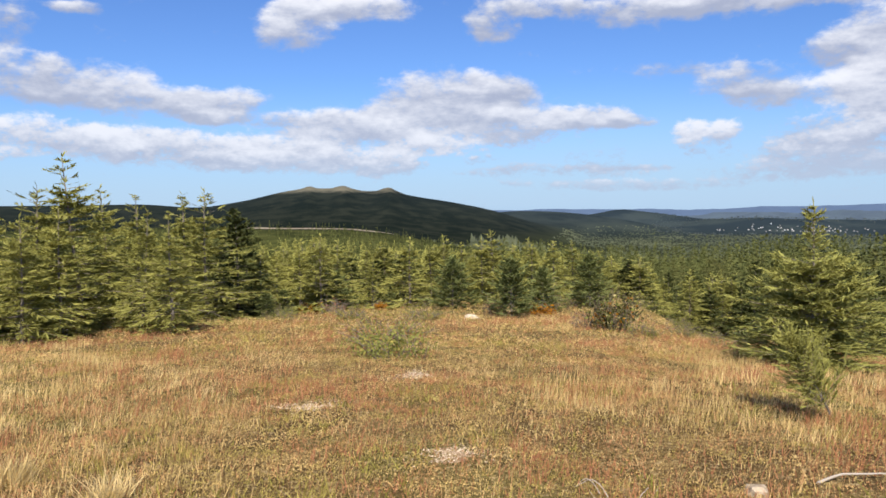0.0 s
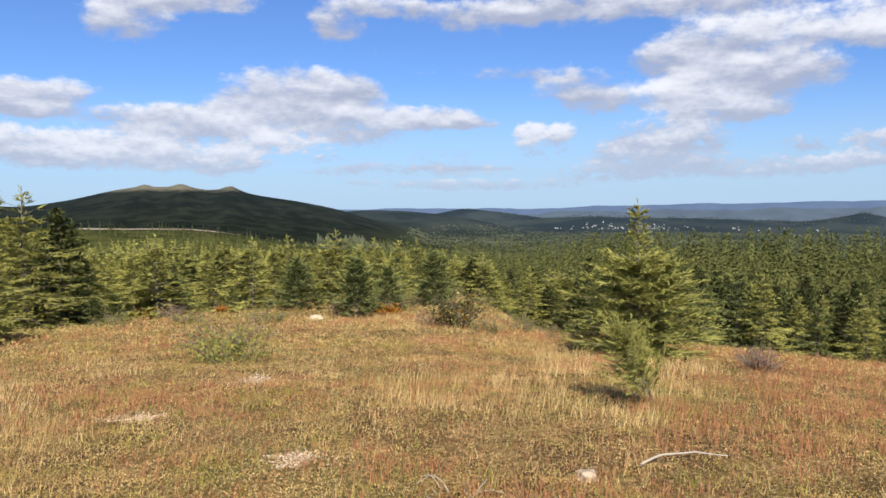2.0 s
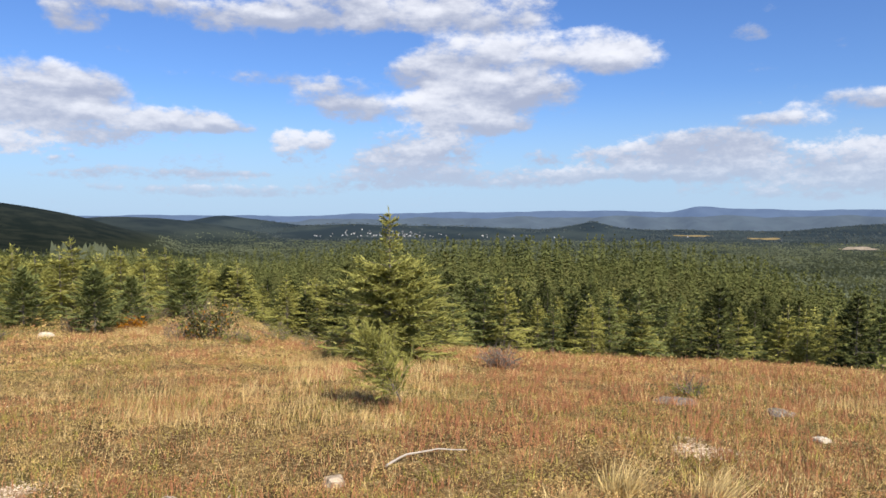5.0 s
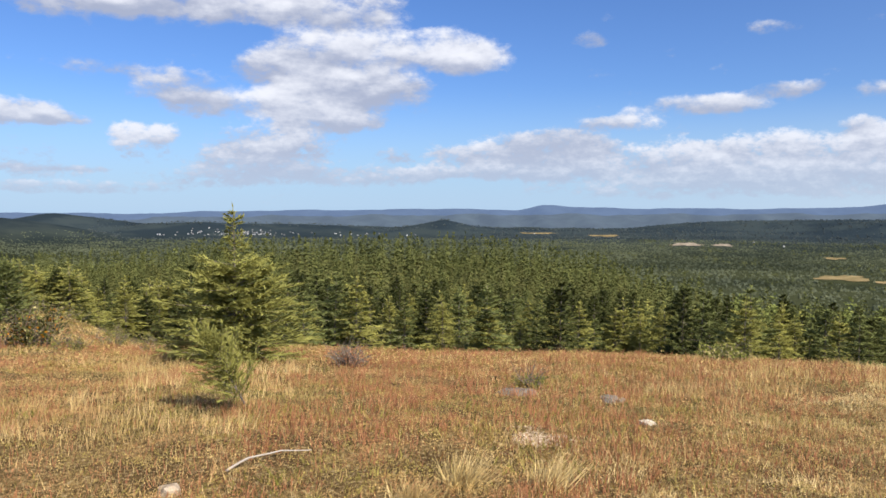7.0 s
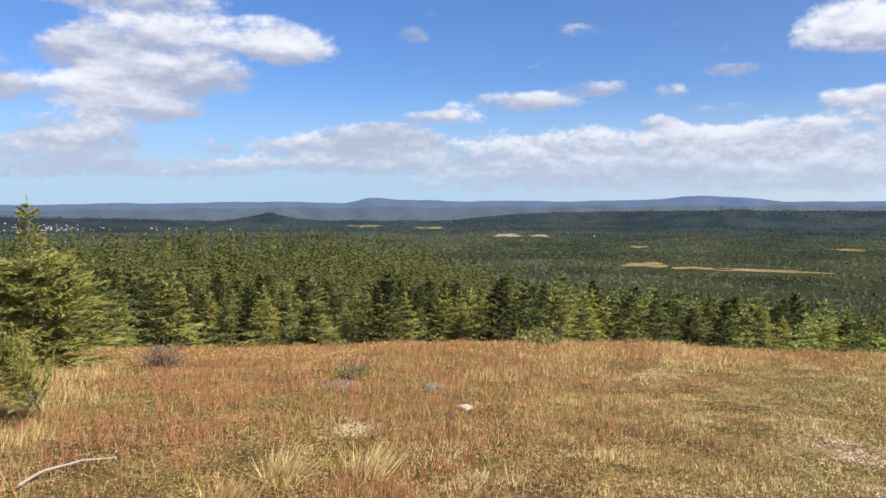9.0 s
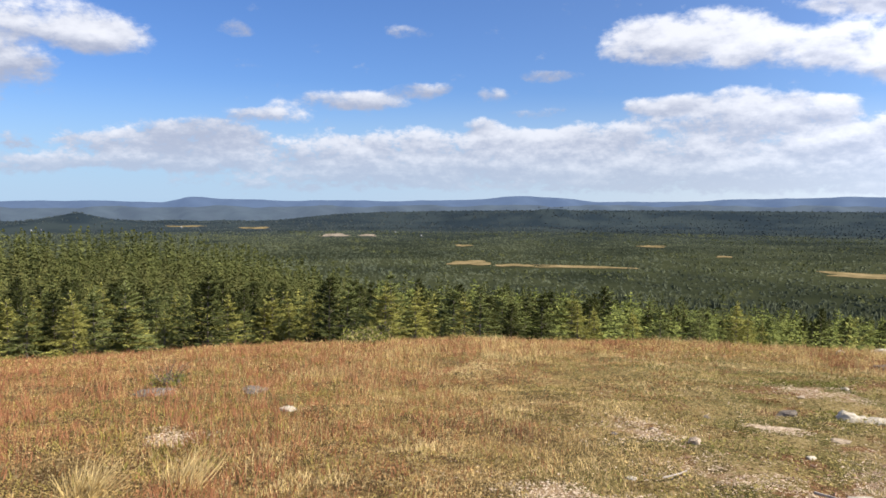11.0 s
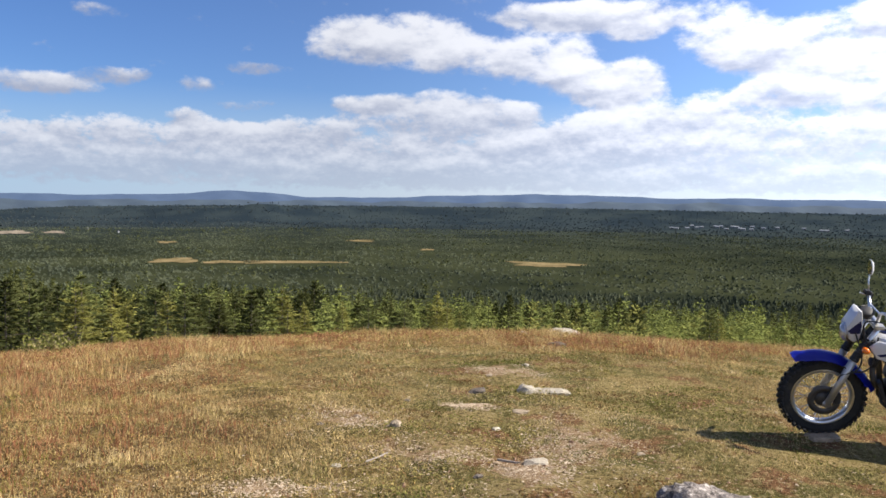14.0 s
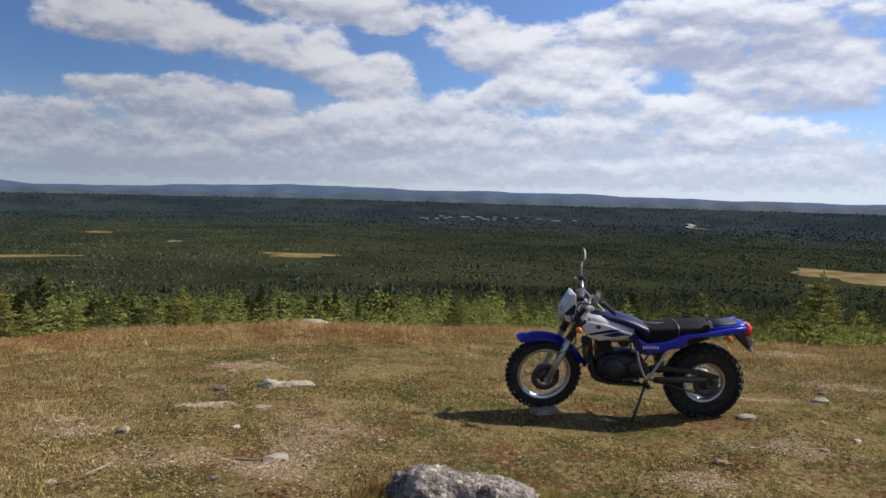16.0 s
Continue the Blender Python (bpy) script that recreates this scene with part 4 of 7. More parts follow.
# young mixed wood below the brow
wood_of("young_wood", "fresh green young firs and larches below the brow", M_YOUNG, 33, 380, 26, 66, 70, 118, (1.25, 2.4), SHRUBS)
wood_of("larch_wood", "light green larches down the slope", M_LARCH, 29, 330, 40, 85, -38, 86, (1.8, 3.0), SHRUBS, keep=upper(0.6, 0.6, 30))
wood_of("fir_wood", "dense mid green firs down the slope", M_SLOPE, 30, 440, 46, 85, 14, 104, (2.0, 3.9), PLUMP, keep=upper(1.0, 0.7))
wood_of("spruce_wood", "slim dark spruces down the slope", M_SPRUCE, 31, 460, 46, 90, 8, 142, (2.4, 4.7), SPRUCES, keep=upper(1.0, 0.3))
wood_of("slope_wood", "dense mixed conifers down the slope", M_SLOPE, 27, 1100, 60, 150, -10, 142, (3.6, 5.6), SLIM, keep=upper(1.0, 0.55, 80))
wood_of("dark_wood", "darker spruces down the slope", M_SPRUCE, 28, 1000, 60, 150, -38, 142, (3.8, 6.2), SLIM, keep=upper(1.0, 0.5, 80))
wood_of("green_wood", "mixed light green larches and firs below the brow", M_YOUNG, 38, 520, 40, 108, 58, 108, (2.2, 4.0), SHRUBS)
# low scrub where the slope is open, ended by a line of spruces
wood_of("green_scrub", "low bright green scrub on the slope", M_SCRUB, 24, 700, 23, 84, 88, 142, (0.8, 1.8), SCRUB)
wood_of("edge_wood", "dark line of spruces below the scrub", M_SPRUCE, 25, 230, 84, 122, 66, 142, (3.6, 5.4), SPRUCES)
wood_of("crest_wood", "dark spruces along the wooded shoulder", M_SPRUCE, 23, 1400, 120, 330, -38, 142, (4.5, 7.0), SMALL)
wood_of("shoulder_wood", "dark pointed spruces crowning the wooded shoulder", M_SPRUCE, 35, 600, 120, 200, 4, 60, (5.2, 8.4), SMALL)
wood_of("far_larches", "light green larches spread behind the heath", M_LARCH, 36, 430, 42, 150, -38, 14, (3.4, 4.8), SHRUBS)
wood_of("track_spruces", "dark spruces below the gravel track", M_SPRUCE, 37, 420, 120, 290, -38, 14, (5.0, 8.0), SMALL)


def far_wood(name, label, mat, seed, count, r0, r1, b0, b1, tall, wide, sides=5, power=1.0, keep=None):
    """Far trees: ragged double skirts, all in one mesh."""
    rng, r, b, x, y = scatter(seed, count, r0, r1, b0, b1, power)
    ok = ~in_clearing(r, b, 60) & ((zed(x, y) < -68) | (r < 1000) | (r0 > 2000))
    if keep is not None:
        ok &= keep(r, b, rng)
    r, x, y = r[ok], x[ok], y[ok]
    n = len(r)
    z = zed(x, y)
    H = rng.uniform(*tall, n) * (0.75 + 0.5 * np.sin(x / 47 + 2 * np.sin(y / 61)) ** 2)
    W = H * rng.uniform(*wide, n)
    ang = np.arange(sides) * 2 * math.pi / sides
    tris = []
    for lo, hi, w in ((0.0, 0.8, 1.0), (0.42, 1.0, 0.6)):
        a = ang[None, :] + rng.uniform(0, 6.28, n)[:, None] + rng.normal(0, 0.25, (n, sides))
        rad = (W * w)[:, None] * rng.uniform(0.6, 1.25, (n, sides))
        ring = np.stack([x[:, None] + rad * np.cos(a), y[:, None] + rad * np.sin(a), (z + H * lo)[:, None] + H[:, None] * rng.normal(0, 0.04, (n, sides))], -1)
        tip = np.stack([x + W * 0.15 * rng.normal(0, 1, n), y + W * 0.15 * rng.normal(0, 1, n), z + H * hi], -1)
        for k in range(sides):
            tris.append(np.stack([ring[:, k], ring[:, (k + 1) % sides], tip], 1))
    tris = np.stack(tris, 1).reshape(-1, 3, 3)
    tone = np.repeat(rng.uniform(0, 1, n), 2 * sides * 3)
    return tagged(new(name, soup(name, tris, mat, tone)), label, "forest", kind="stuff")


def off_hill(r, b, rng):
    return (b + rng.normal(0, 2.2, len(r)) > 10 + 5 * np.sin(r / 170)) | (r < 1000 + 150 * rng.uniform(0, 1, len(r)))


far_wood("hillside_wood", "spruce forest on the lower hillside", M_FAR_WOOD, 31, 30000, 290, 800, -38, 142, (2.8, 5.2), (0.34, 0.6), keep=lambda r, b, rng: (b + rng.normal(0, 1.5, len(r)) > 3) | (r > 700), sides=3)
far_wood("plain_wood", "dark spruce forest over the wide plain", M_FAR_WOOD, 32, 62000, 750, 2400, -38, 142, (1.4, 2.9), (0.85, 1.5), power=0.8, keep=off_hill, sides=3)
far_wood("broadleaf_wood", "rounded lighter woods between the spruces", M_FAR_LIGHT, 33, 10000, 600, 2400, 15, 142, (2.2, 3.6), (0.8, 1.3), power=0.8, sides=4,
         keep=lambda r, b, rng: np.sin(r / 60 + 3 * np.sin(b / 9)) + np.sin(b * 0.9 + r / 150) > 0.3)
far_wood("distant_wood", "distant dark spruce forest and wooded ranges", M_HAZED_SPRUCE, 34, 13000, 2300, 3900, 15, 142, (2.6, 4.8), (0.7, 1.3), sides=3, keep=lambda r, b, rng: ~((b > 17) & (b < 40) & (r > 2480) & (r < 2800)))


# ---- grass and heath, as stuff ----
def blades(name, label, mat, seed, count, r0, r1, b0, b1, tall, wide, keep, lean=0.35, segs=1, flat=False, power=1.0):
    rng, r, b, x, y = scatter(seed, count, r0, r1, b0, b1, power)
    # gather into tufts
    jump = rng.integers(0, max(1, count // 7), count)
    tx, ty = x[jump], y[jump]
    tuft = rng.uniform(0, 1, count) < 0.6
    x = np.where(tuft, tx + rng.normal(0, 0.035, count), x)
    y = np.where(tuft, ty + rng.normal(0, 0.035, count), y)
    p = keep(x, y)
    ok = rng.uniform(0, 1, count) < p
    x, y, p = x[ok], y[ok], p[ok]
    n = len(x)
    z = zed(x, y)
    H = rng.uniform(*tall, n) * (0.55 + 0.55 * p) * (0.4 + 1.2 * mottle(x, y, 0.4, seed % 7, 3)) * (1 - 0.45 * step(brg(x, y), 48, 74) * (1 - step(rad(x, y), 9, 12)))
    W = rng.uniform(*wide, n) * (1 + 0.06 * np.maximum(np.hypot(x, y) - 6, 0))
    a = rng.uniform(0, 6.283, n)
    tip = np.stack([rng.normal(0.12, lean, n) * H, rng.normal(0.05, lean, n) * H, H * (0.25 if flat else 1.0)], 1)
    side = np.stack([np.cos(a) * W / 2, np.sin(a) * W / 2, 0 * a], 1)
    base = np.stack([x, y, z - 0.01], 1)
    if segs == 1:
        tris = np.stack([base - side, base + side, base + tip], 1)
    else:
        mid = base + tip * [0.38, 0.38, 0.6]
        tris = np.concatenate([np.stack([base - side, base + side, mid + side * 0.7], 1), np.stack([base - side, mid + side * 0.7, mid - side * 0.7], 1), np.stack([mid - side * 0.7, mid + side * 0.7, base + tip], 1)])
        order = np.arange(n)[:, None] + np.array([0, n, 2 * n])
        v = tris[order.ravel()].reshape(n, 9, 3)
        five = v[:, [0, 1, 2, 5, 8]]
        idx = (np.arange(n)[:, None, None] * 5 + np.array([[0, 1, 2], [0, 2, 3], [3, 2, 4]])).reshape(-1, 3)
        me = face_mesh(name, five.reshape(-1, 3), idx)
        me.materials.append(mat)
        return tagged(new(name, me), label, "grass", kind="stuff")
    return tagged(new(name, soup(name, tris, mat)), label, "grass", kind="stuff")


def rad(x, y):
    return np.hypot(x, y)


def brg(x, y):
    return np.degrees(np.arctan2(x, y))


def leaflets(name, label, mat, seed, count, r0, r1, b0, b1, size, rise, keep, power=1.0, tilt=0.9):
    """Small single leaves of low heath plants, held at all angles a little above the soil."""
    rng, r, b, x, y = scatter(seed, count, r0, r1, b0, b1, power)
    p = keep(x, y)
    ok = rng.uniform(0, 1, count) < p
    x, y, p = x[ok], y[ok], p[ok]
    n = len(x)
    clump = mottle(x, y, 0.22, seed % 11, 3)
    z = zed(x, y) + rise * (0.1 + 0.9 * rng.uniform(0, 1, n)) * (0.25 + 1.1 * clump)
    d = unit(np.stack([rng.normal(0, 1, n), rng.normal(0, 1, n), rng.normal(0.35, 0.7, n)], 1))
    s = unit(np.cross(d, rng.normal(0, tilt, (n, 3)) + np.array([0, 0, 1.0])))
    L = rng.uniform(*size, n) * (1 + 0.05 * np.maximum(np.hypot(x, y) - 7, 0))
    c = np.stack([x, y, z], 1)
    tris = np.stack([c - d * (L / 2)[:, None] + s * (L * 0.26)[:, None], c - d * (L / 2)[:, None] - s * (L * 0.26)[:, None], c + d * (L / 2)[:, None]], 1)
    return tagged(new(name, soup(name, tris, mat)), label, "heath plants", kind="stuff")


def golden(x, y):
    """Where the tall pale grass stands thickest."""
    return step(mottle(x, y, 2.4, 4) + 0.35 * step(-brg(x, y), 4, 22) * (1 - step(rad(x, y), 7, 10)) - 0.35 * step(brg(x, y), 28, 40) * (1 - step(brg(x, y) + 3 * (7 - rad(x, y)), 58, 70)), 0.42, 0.75)


def redness(x, y):
    """Where reddish heath takes over."""
    return step(mottle(x, y, 1.7, 9) + 0.25 * step(brg(x, y), -2, 30) * step(rad(x, y), 5.5, 8) + 0.22 * step(brg(x, y), 30, 42) * step(rad(x, y), 4.5, 6) - 0.45 * step(brg(x, y), 60, 84) * (1 - 0.4 * step(rad(x, y), 9, 12)), 0.44, 0.7)


def heath(x, y):
    return (1 - worn(x, y)) * (1 - bare(x, y))


blades("dry_grass", "tall pale golden dry grass over the heath", M_STRAW, 41, 300000, 3.1, 20, -38, 142, (0.05, 0.15), (0.0025, 0.0055),
       lambda x, y: heath(x, y) * (0.26 + 0.74 * golden(x, y)), power=0.9, lean=0.24)
blades("red_heath", "reddish brown heath stems in patches", M_RUST, 42, 230000, 3.1, 19, -38, 142, (0.05, 0.13), (0.004, 0.009),
       lambda x, y: heath(x, y) * (0.2 + 0.7 * redness(x, y)), lean=0.28)
blades("green_undergrowth", "low olive green leaves under the grass", M_HERB, 43, 120000, 3.1, 24, -38, 142, (0.03, 0.08), (0.008, 0.016),
       lambda x, y: heath(x, y) * (1 - 0.6 * step(brg(x, y), 52, 64)) * (0.2 + 0.8 * step(mottle(x, y, 0.9, 5), 0.4, 0.7)), lean=0.6)
leaflets("heath_leaves", "small olive, brown and red leaves of low heath", M_HEATHLEAF, 48, 480000, 3.1, 12, -38, 100, (0.008, 0.018), 0.06,
         lambda x, y: heath(x, y) * (0.35 + 0.65 * step(mottle(x, y, 0.5, 2), 0.3, 0.6)) * (1 - 0.5 * step(brg(x, y), 56, 74)))
leaflets("far_heath_leaves", "olive and brown low heath towards the brow", M_HEATHLEAF, 49, 150000, 11, 25, -38, 120, (0.016, 0.034), 0.11,
         lambda x, y: (1 - worn(x, y)) * (0.3 + 0.7 * step(mottle(x, y, 1.0, 6), 0.3, 0.6)))
blades("short_turf", "short trodden olive and straw turf", M_TURF, 44, 330000, 3.1, 15, 55, 142, (0.014, 0.042), (0.004, 0.009),
       lambda x, y: worn(x, y) * (1 - 0.75 * step(bare(x, y), 0.1, 0.5)) * (0.12 + 0.88 * step(mottle(x, y, 0.6, 6), 0.36, 0.62)), lean=0.6)
leaflets("moss_cushions", "green and brown moss in trodden turf", M_MOSS, 50, 170000, 3.1, 14, 58, 142, (0.012, 0.028), 0.03,
         lambda x, y: (0.15 + 0.85 * worn(x, y)) * step(brg(x, y), 66, 88) * (1 - 0.8 * step(bare(x, y), 0.1, 0.5)) * step(mottle(x, y, 0.8, 8), 0.38, 0.62))
blades("brow_grass", "long golden grass along the brow", M_STRAW, 45, 110000, 9.0, 21, 40, 142, (0.06, 0.16), (0.005, 0.009),
       lambda x, y: (1 - worn(x, y)) * (0.2 + 0.8 * step(brg(x, y), 52, 66)) * (0.1 + 0.9 * step(mottle(x, y, 1.3, 1), 0.35, 0.65)), lean=0.3)
blades("pale_turf", "short pale straw grass beside the worn turf", M_PALESTRAW, 47, 240000, 3.1, 12, 40, 116, (0.02, 0.075), (0.004, 0.008),
       lambda x, y: step(brg(x, y) - 2.2 * (rad(x, y) - 5), 47, 62) * (1 - 0.55 * worn(x, y)) * (1 - bare(x, y)) * (0.15 + 0.85 * step(mottle(x, y, 0.9, 7), 0.34, 0.62)), lean=0.45)
blades("moss_litter", "dead leaves and moss between the stems", M_LITTER, 46, 110000, 3.1, 16, -38, 142, (0.025, 0.06), (0.010, 0.02),
       lambda x, y: 0.3 + 0.7 * step(mottle(x, y, 0.6, 8), 0.35, 0.65) - 0.3 * bare(x, y), lean=0.9, flat=True)


def straw_tuft(x, y, h, n, seed, mat=M_STRAW, label="long pale straw tuft bent by wind", group="straw tufts"):
    rng = np.random.default_rng(seed)
    a = rng.uniform(0, 6.28, n)
    base = np.stack([x + rng.normal(0, 0.05, n), y + rng.normal(0, 0.05, n), np.full(n, z1(x, y) - 0.01)], 1)
    H = h * rng.uniform(0.6, 1.1, n)
    tip = np.stack([rng.normal(0.2, 0.4, n) * H, rng.normal(-0.25, 0.35, n) * H, H * 0.8], 1)
    side = np.stack([np.cos(a), np.sin(a), 0 * a], 1) * 0.004
    tris = np.stack([base - side, base + side, base + tip], 1) - np.array([x, y, z1(x, y)])
    ob = new("grass_tuft", soup("grass_tuft", tris, mat))
    ob.location = (x, y, z1(x, y))
    return tagged(ob, label, "grass tuft", group)


for k, (x, y, h) in enumerate([(3.16, 3.40, 0.30), (3.5, 3.0, 0.26), (2.7, 3.3, 0.22), (-2.6, 4.6, 0.3), (-3.4, 5.6, 0.3), (-1.9, 4.3, 0.26)]):
    straw_tuft(x, y, h, 240, 300 + k, M_PALESTRAW)


for k, (x, y, h) in enumerate([(4.02, -0.93, 0.15), (4.12, -0.85, 0.13), (4.28, -0.92, 0.14), (3.95, -1.06, 0.12), (4.05, -1.85, 0.14), (4.2, -1.92, 0.13), (3.92, -1.7, 0.11), (4.36, -0.98, 0.12), (3.86, -1.22, 0.13), (3.84, -1.36, 0.11), (3.86, -1.52, 0.14), (3.9, -1.14, 0.12), (4.45, -1.75, 0.14), (4.5, -1.2, 0.12)]):
    straw_tuft(x, y, h, 130, 400 + k, M_HERB, "olive brown grass tuft against a boulder", "tufts round the boulder")


# ---- bare stony ground ----
def chips(name, label, mat, seed, count, size, keep, r0=3.2, r1=15, b0=-15, b1=142):
    rng, r, b, x, y = scatter(seed, count, r0, r1, b0, b1, 0.8)
    if name == "gravel_patches":
        area = np.array([p[2] * p[3] for p in PATCHES])
        pick = rng.choice(len(PATCHES), count, p=area ** 0.5 / (area ** 0.5).sum())
        P = np.array(PATCHES)[pick]
        u = P[:, :2] / np.hypot(P[:, 0], P[:, 1])[:, None]
        a, c = rng.normal(0, 0.6, count) * P[:, 3], rng.normal(0, 0.75, count) * P[:, 2]
        x, y = P[:, 0] + u[:, 0] * a + u[:, 1] * c, P[:, 1] + u[:, 1] * a - u[:, 0] * c
    ok = rng.uniform(0, 1, count) < keep(x, y)
    x, y = x[ok], y[ok]
    n = len(x)
    s = size[0] + (size[1] - size[0]) * rng.uniform(0, 1, n) ** 3
    shape6 = np.array([[1, 0, 0], [0, 1, 0], [-1, 0, 0], [0, -1, 0], [0, 0, 0.55], [0, 0, -0.4]], float)
    v = shape6[None] * rng.uniform(0.55, 1.25, (n, 6, 1)) * s[:, None, None] * np.stack([rng.uniform(0.6, 1.5, n), rng.uniform(0.6, 1.2, n), rng.uniform(0.5, 1, n)], 1)[:, None, :]
    t = rng.uniform(0, 6.28, n)
    c, w = np.cos(t)[:, None], np.sin(t)[:, None]
    v = np.stack([v[..., 0] * c - v[..., 1] * w, v[..., 0] * w + v[..., 1] * c, v[..., 2]], -1)
    v += np.stack([x, y, zed(x, y) + 0.004], 1)[:, None, :]
    f = np.array([[0, 1, 4], [1, 2, 4], [2, 3, 4], [3, 0, 4]])
    me = face_mesh(name, v.reshape(-1, 3), (np.arange(n)[:, None, None] * 6 + f).reshape(-1, 3))
    me.materials.append(mat)
    return tagged(new(name, me), label, "gravel", kind="stuff")


chips("gravel_patches", "pale stone chips on bare patches", M_CHIP, 61, 52000, (0.003, 0.011), lambda x, y: step(wave(x, y, 0.11, 3) + 0.35 * bare(x, y), 0.35, 0.75))
chips("loose_gravel", "scattered small stones in worn turf", M_CHIP, 62, 80000, (0.003, 0.014), lambda x, y: worn(x, y) * (0.08 + 0.7 * step(wave(x, y, 0.42, 9) + 0.4 * (wave(x, y, 0.13, 4) - 0.5), 0.5, 0.8)))
chips("bark_litter", "brown bark and twig bits on worn soil", M_BARKBIT, 63, 10000, (0.008, 0.028), lambda x, y: worn(x, y) * step(np.exp(-((x - 5.4) / 0.8) ** 2 - ((y + 0.5) / 1.1) ** 2) + 0.3 * wave(x, y, 0.5, 3), 0.3, 0.8))


def stone(label, x, y, size, mat, seed, sink=0.3, group="", rough=0.34, turn=0.0, name="stone", blocky=1.0):
    """A weathered stone, flattened and cracked by noise, partly sunk in the soil."""
    bm = bmesh.new()
    bmesh.ops.create_icosphere(bm, subdivisions=5 if name == "boulder" else 4 if max(size) > 0.2 else 3 if max(size) > 0.09 else 2, radius=1.0)
    off = Vector((seed * 3.1, seed * 1.7, seed * 0.9))
    for v in bm.verts:
        d = v.co.copy()
        k = noise.noise(d * 1.1 + off) * rough * 1.6 + noise.noise(d * 2.9 + off) * rough * 0.7 + noise.noise(d * 7 + off) * rough * 0.28 + (noise.noise(d * 13 + off) * 0.09 + noise.noise(d * 31 + off) * 0.05 if name == "boulder" else 0)
        q = d * (1 + k)
        q = Vector([math.copysign(abs(c) ** (1 - 0.25 * blocky), c) for c in q]) + Vector((round(q.x * 2.2) / 2.2 - q.x, round(q.y * 2.2) / 2.2 - q.y, 0)) * 0.35 * blocky
        v.co = Vector((q.x * size[0], q.y * size[1], q.z * size[2]))
    me = bpy.data.meshes.new(name)
    bm.to_mesh(me)
    bm.free()
    me.polygons.foreach_set("use_smooth", [max(size) > 0.2] * len(me.polygons))
    me.materials.append(mat)
    ob = new(name, me)
    ob.matrix_basis = Matrix.Translation((x, y, z1(x, y) + size[2] * (0.3 - 1.6 * sink) * 0.5)) @ pose(0, 0, 0, 0, 0, turn)
    return tagged(ob, label, "stone", group)


stone("large rough grey boulder with lichen sunk in grass", 4.17, -1.37, (0.26, 0.42, 0.25), M_BOULDER, 1, 0.3, rough=0.2, turn=-14, name="boulder", blocky=0.25)
stone("flat white weathered rock slab in worn turf", 7.42, -0.48, (0.10, 0.14, 0.085), M_WHITE, 2, 0.25, blocky=0.3)
stone("small white stone beside a pale slab", 7.37, -0.72, (0.09, 0.14, 0.05), M_WHITE, 12, 0.28, blocky=0.3)
stone("rounded cream white rock on the brow", 16.9, -1.5, (0.27, 0.36, 0.15), M_WHITE, 3, 0.06, rough=0.16, blocky=0.2)
stone("white stone among heath near young spruces", 0.61, 17.2, (0.16, 0.13, 0.10), M_WHITE, 4, 0.25)
stone("small pale stone in the grass", 1.80, 4.46, (0.075, 0.07, 0.06), M_PALE, 5, 0.2)
stone("flat grey lichen stone in red heath", 5.81, 5.59, (0.16, 0.2, 0.09), M_GREY, 6, 0.58)
stone("flat grey stone in red heath", 6.21, 4.69, (0.1, 0.11, 0.05), M_GREY, 7, 0.3)
stone("small flat white stone in dry grass", 5.51, 3.77, (0.06, 0.075, 0.03), M_WHITE, 8, 0.2)
stone("small upright pale stone in worn turf", 5.92, 0.55, (0.04, 0.05, 0.05), M_PALE, 9, 0.25)
stone("pale chipped stone on bark litter", 5.33, -0.47, (0.06, 0.085, 0.035), M_WHITE, 10, 0.25)
stone("long flat pale grey slab in worn turf", 6.65, -0.38, (0.05, 0.075, 0.03), M_PALE, 11, 0.5)
stone("grey purple stone in worn turf", 7.40, -0.01, (0.06, 0.075, 0.045), M_GREY, 13, 0.25)
stone("dark grey stone under a tyre", 6.30, -2.69, (0.09, 0.12, 0.045), M_PALE, 14, 0.4)
stone("pale flat stone behind a tyre", 5.82, -4.26, (0.06, 0.085, 0.045), M_WHITE, 15, 0.25)
stone("grey stone on the brow", 12.3, -1.07, (0.12, 0.15, 0.075), M_GREY, 16, 0.25)
stone("small white stone on the brow", 15.2, -0.62, (0.06, 0.07, 0.07), M_WHITE, 17, 0.2)
for k, (x, y, w) in enumerate([(4.81, -3.39, 0.085), (5.11, -4.70, 0.06), (6.00, 1.14, 0.05), (4.95, -4.3, 0.05), (6.6, -5.6, 0.12), (7.3, -6.2, 0.09), (5.7, -4.9, 0.05), (8.9, -6.9, 0.1),
                               (5.9, -4.6, 0.045), (6.3, 0.9, 0.05), (5.0, 0.8, 0.05), (4.9, -0.1, 0.05), (8.4, -0.1, 0.07), (9.1, -0.5, 0.08), (7.0, 0.6, 0.05), (5.6, -1.2, 0.045), (6.0, -0.2, 0.05)]):
    stone("small loose pale stone on worn turf", x, y, (w * 0.5, w * 0.65, w * 0.36), (M_PALE, M_WHITE, M_GREY)[k % 3], 20 + k, 0.25, "loose stones", turn=37 * k)


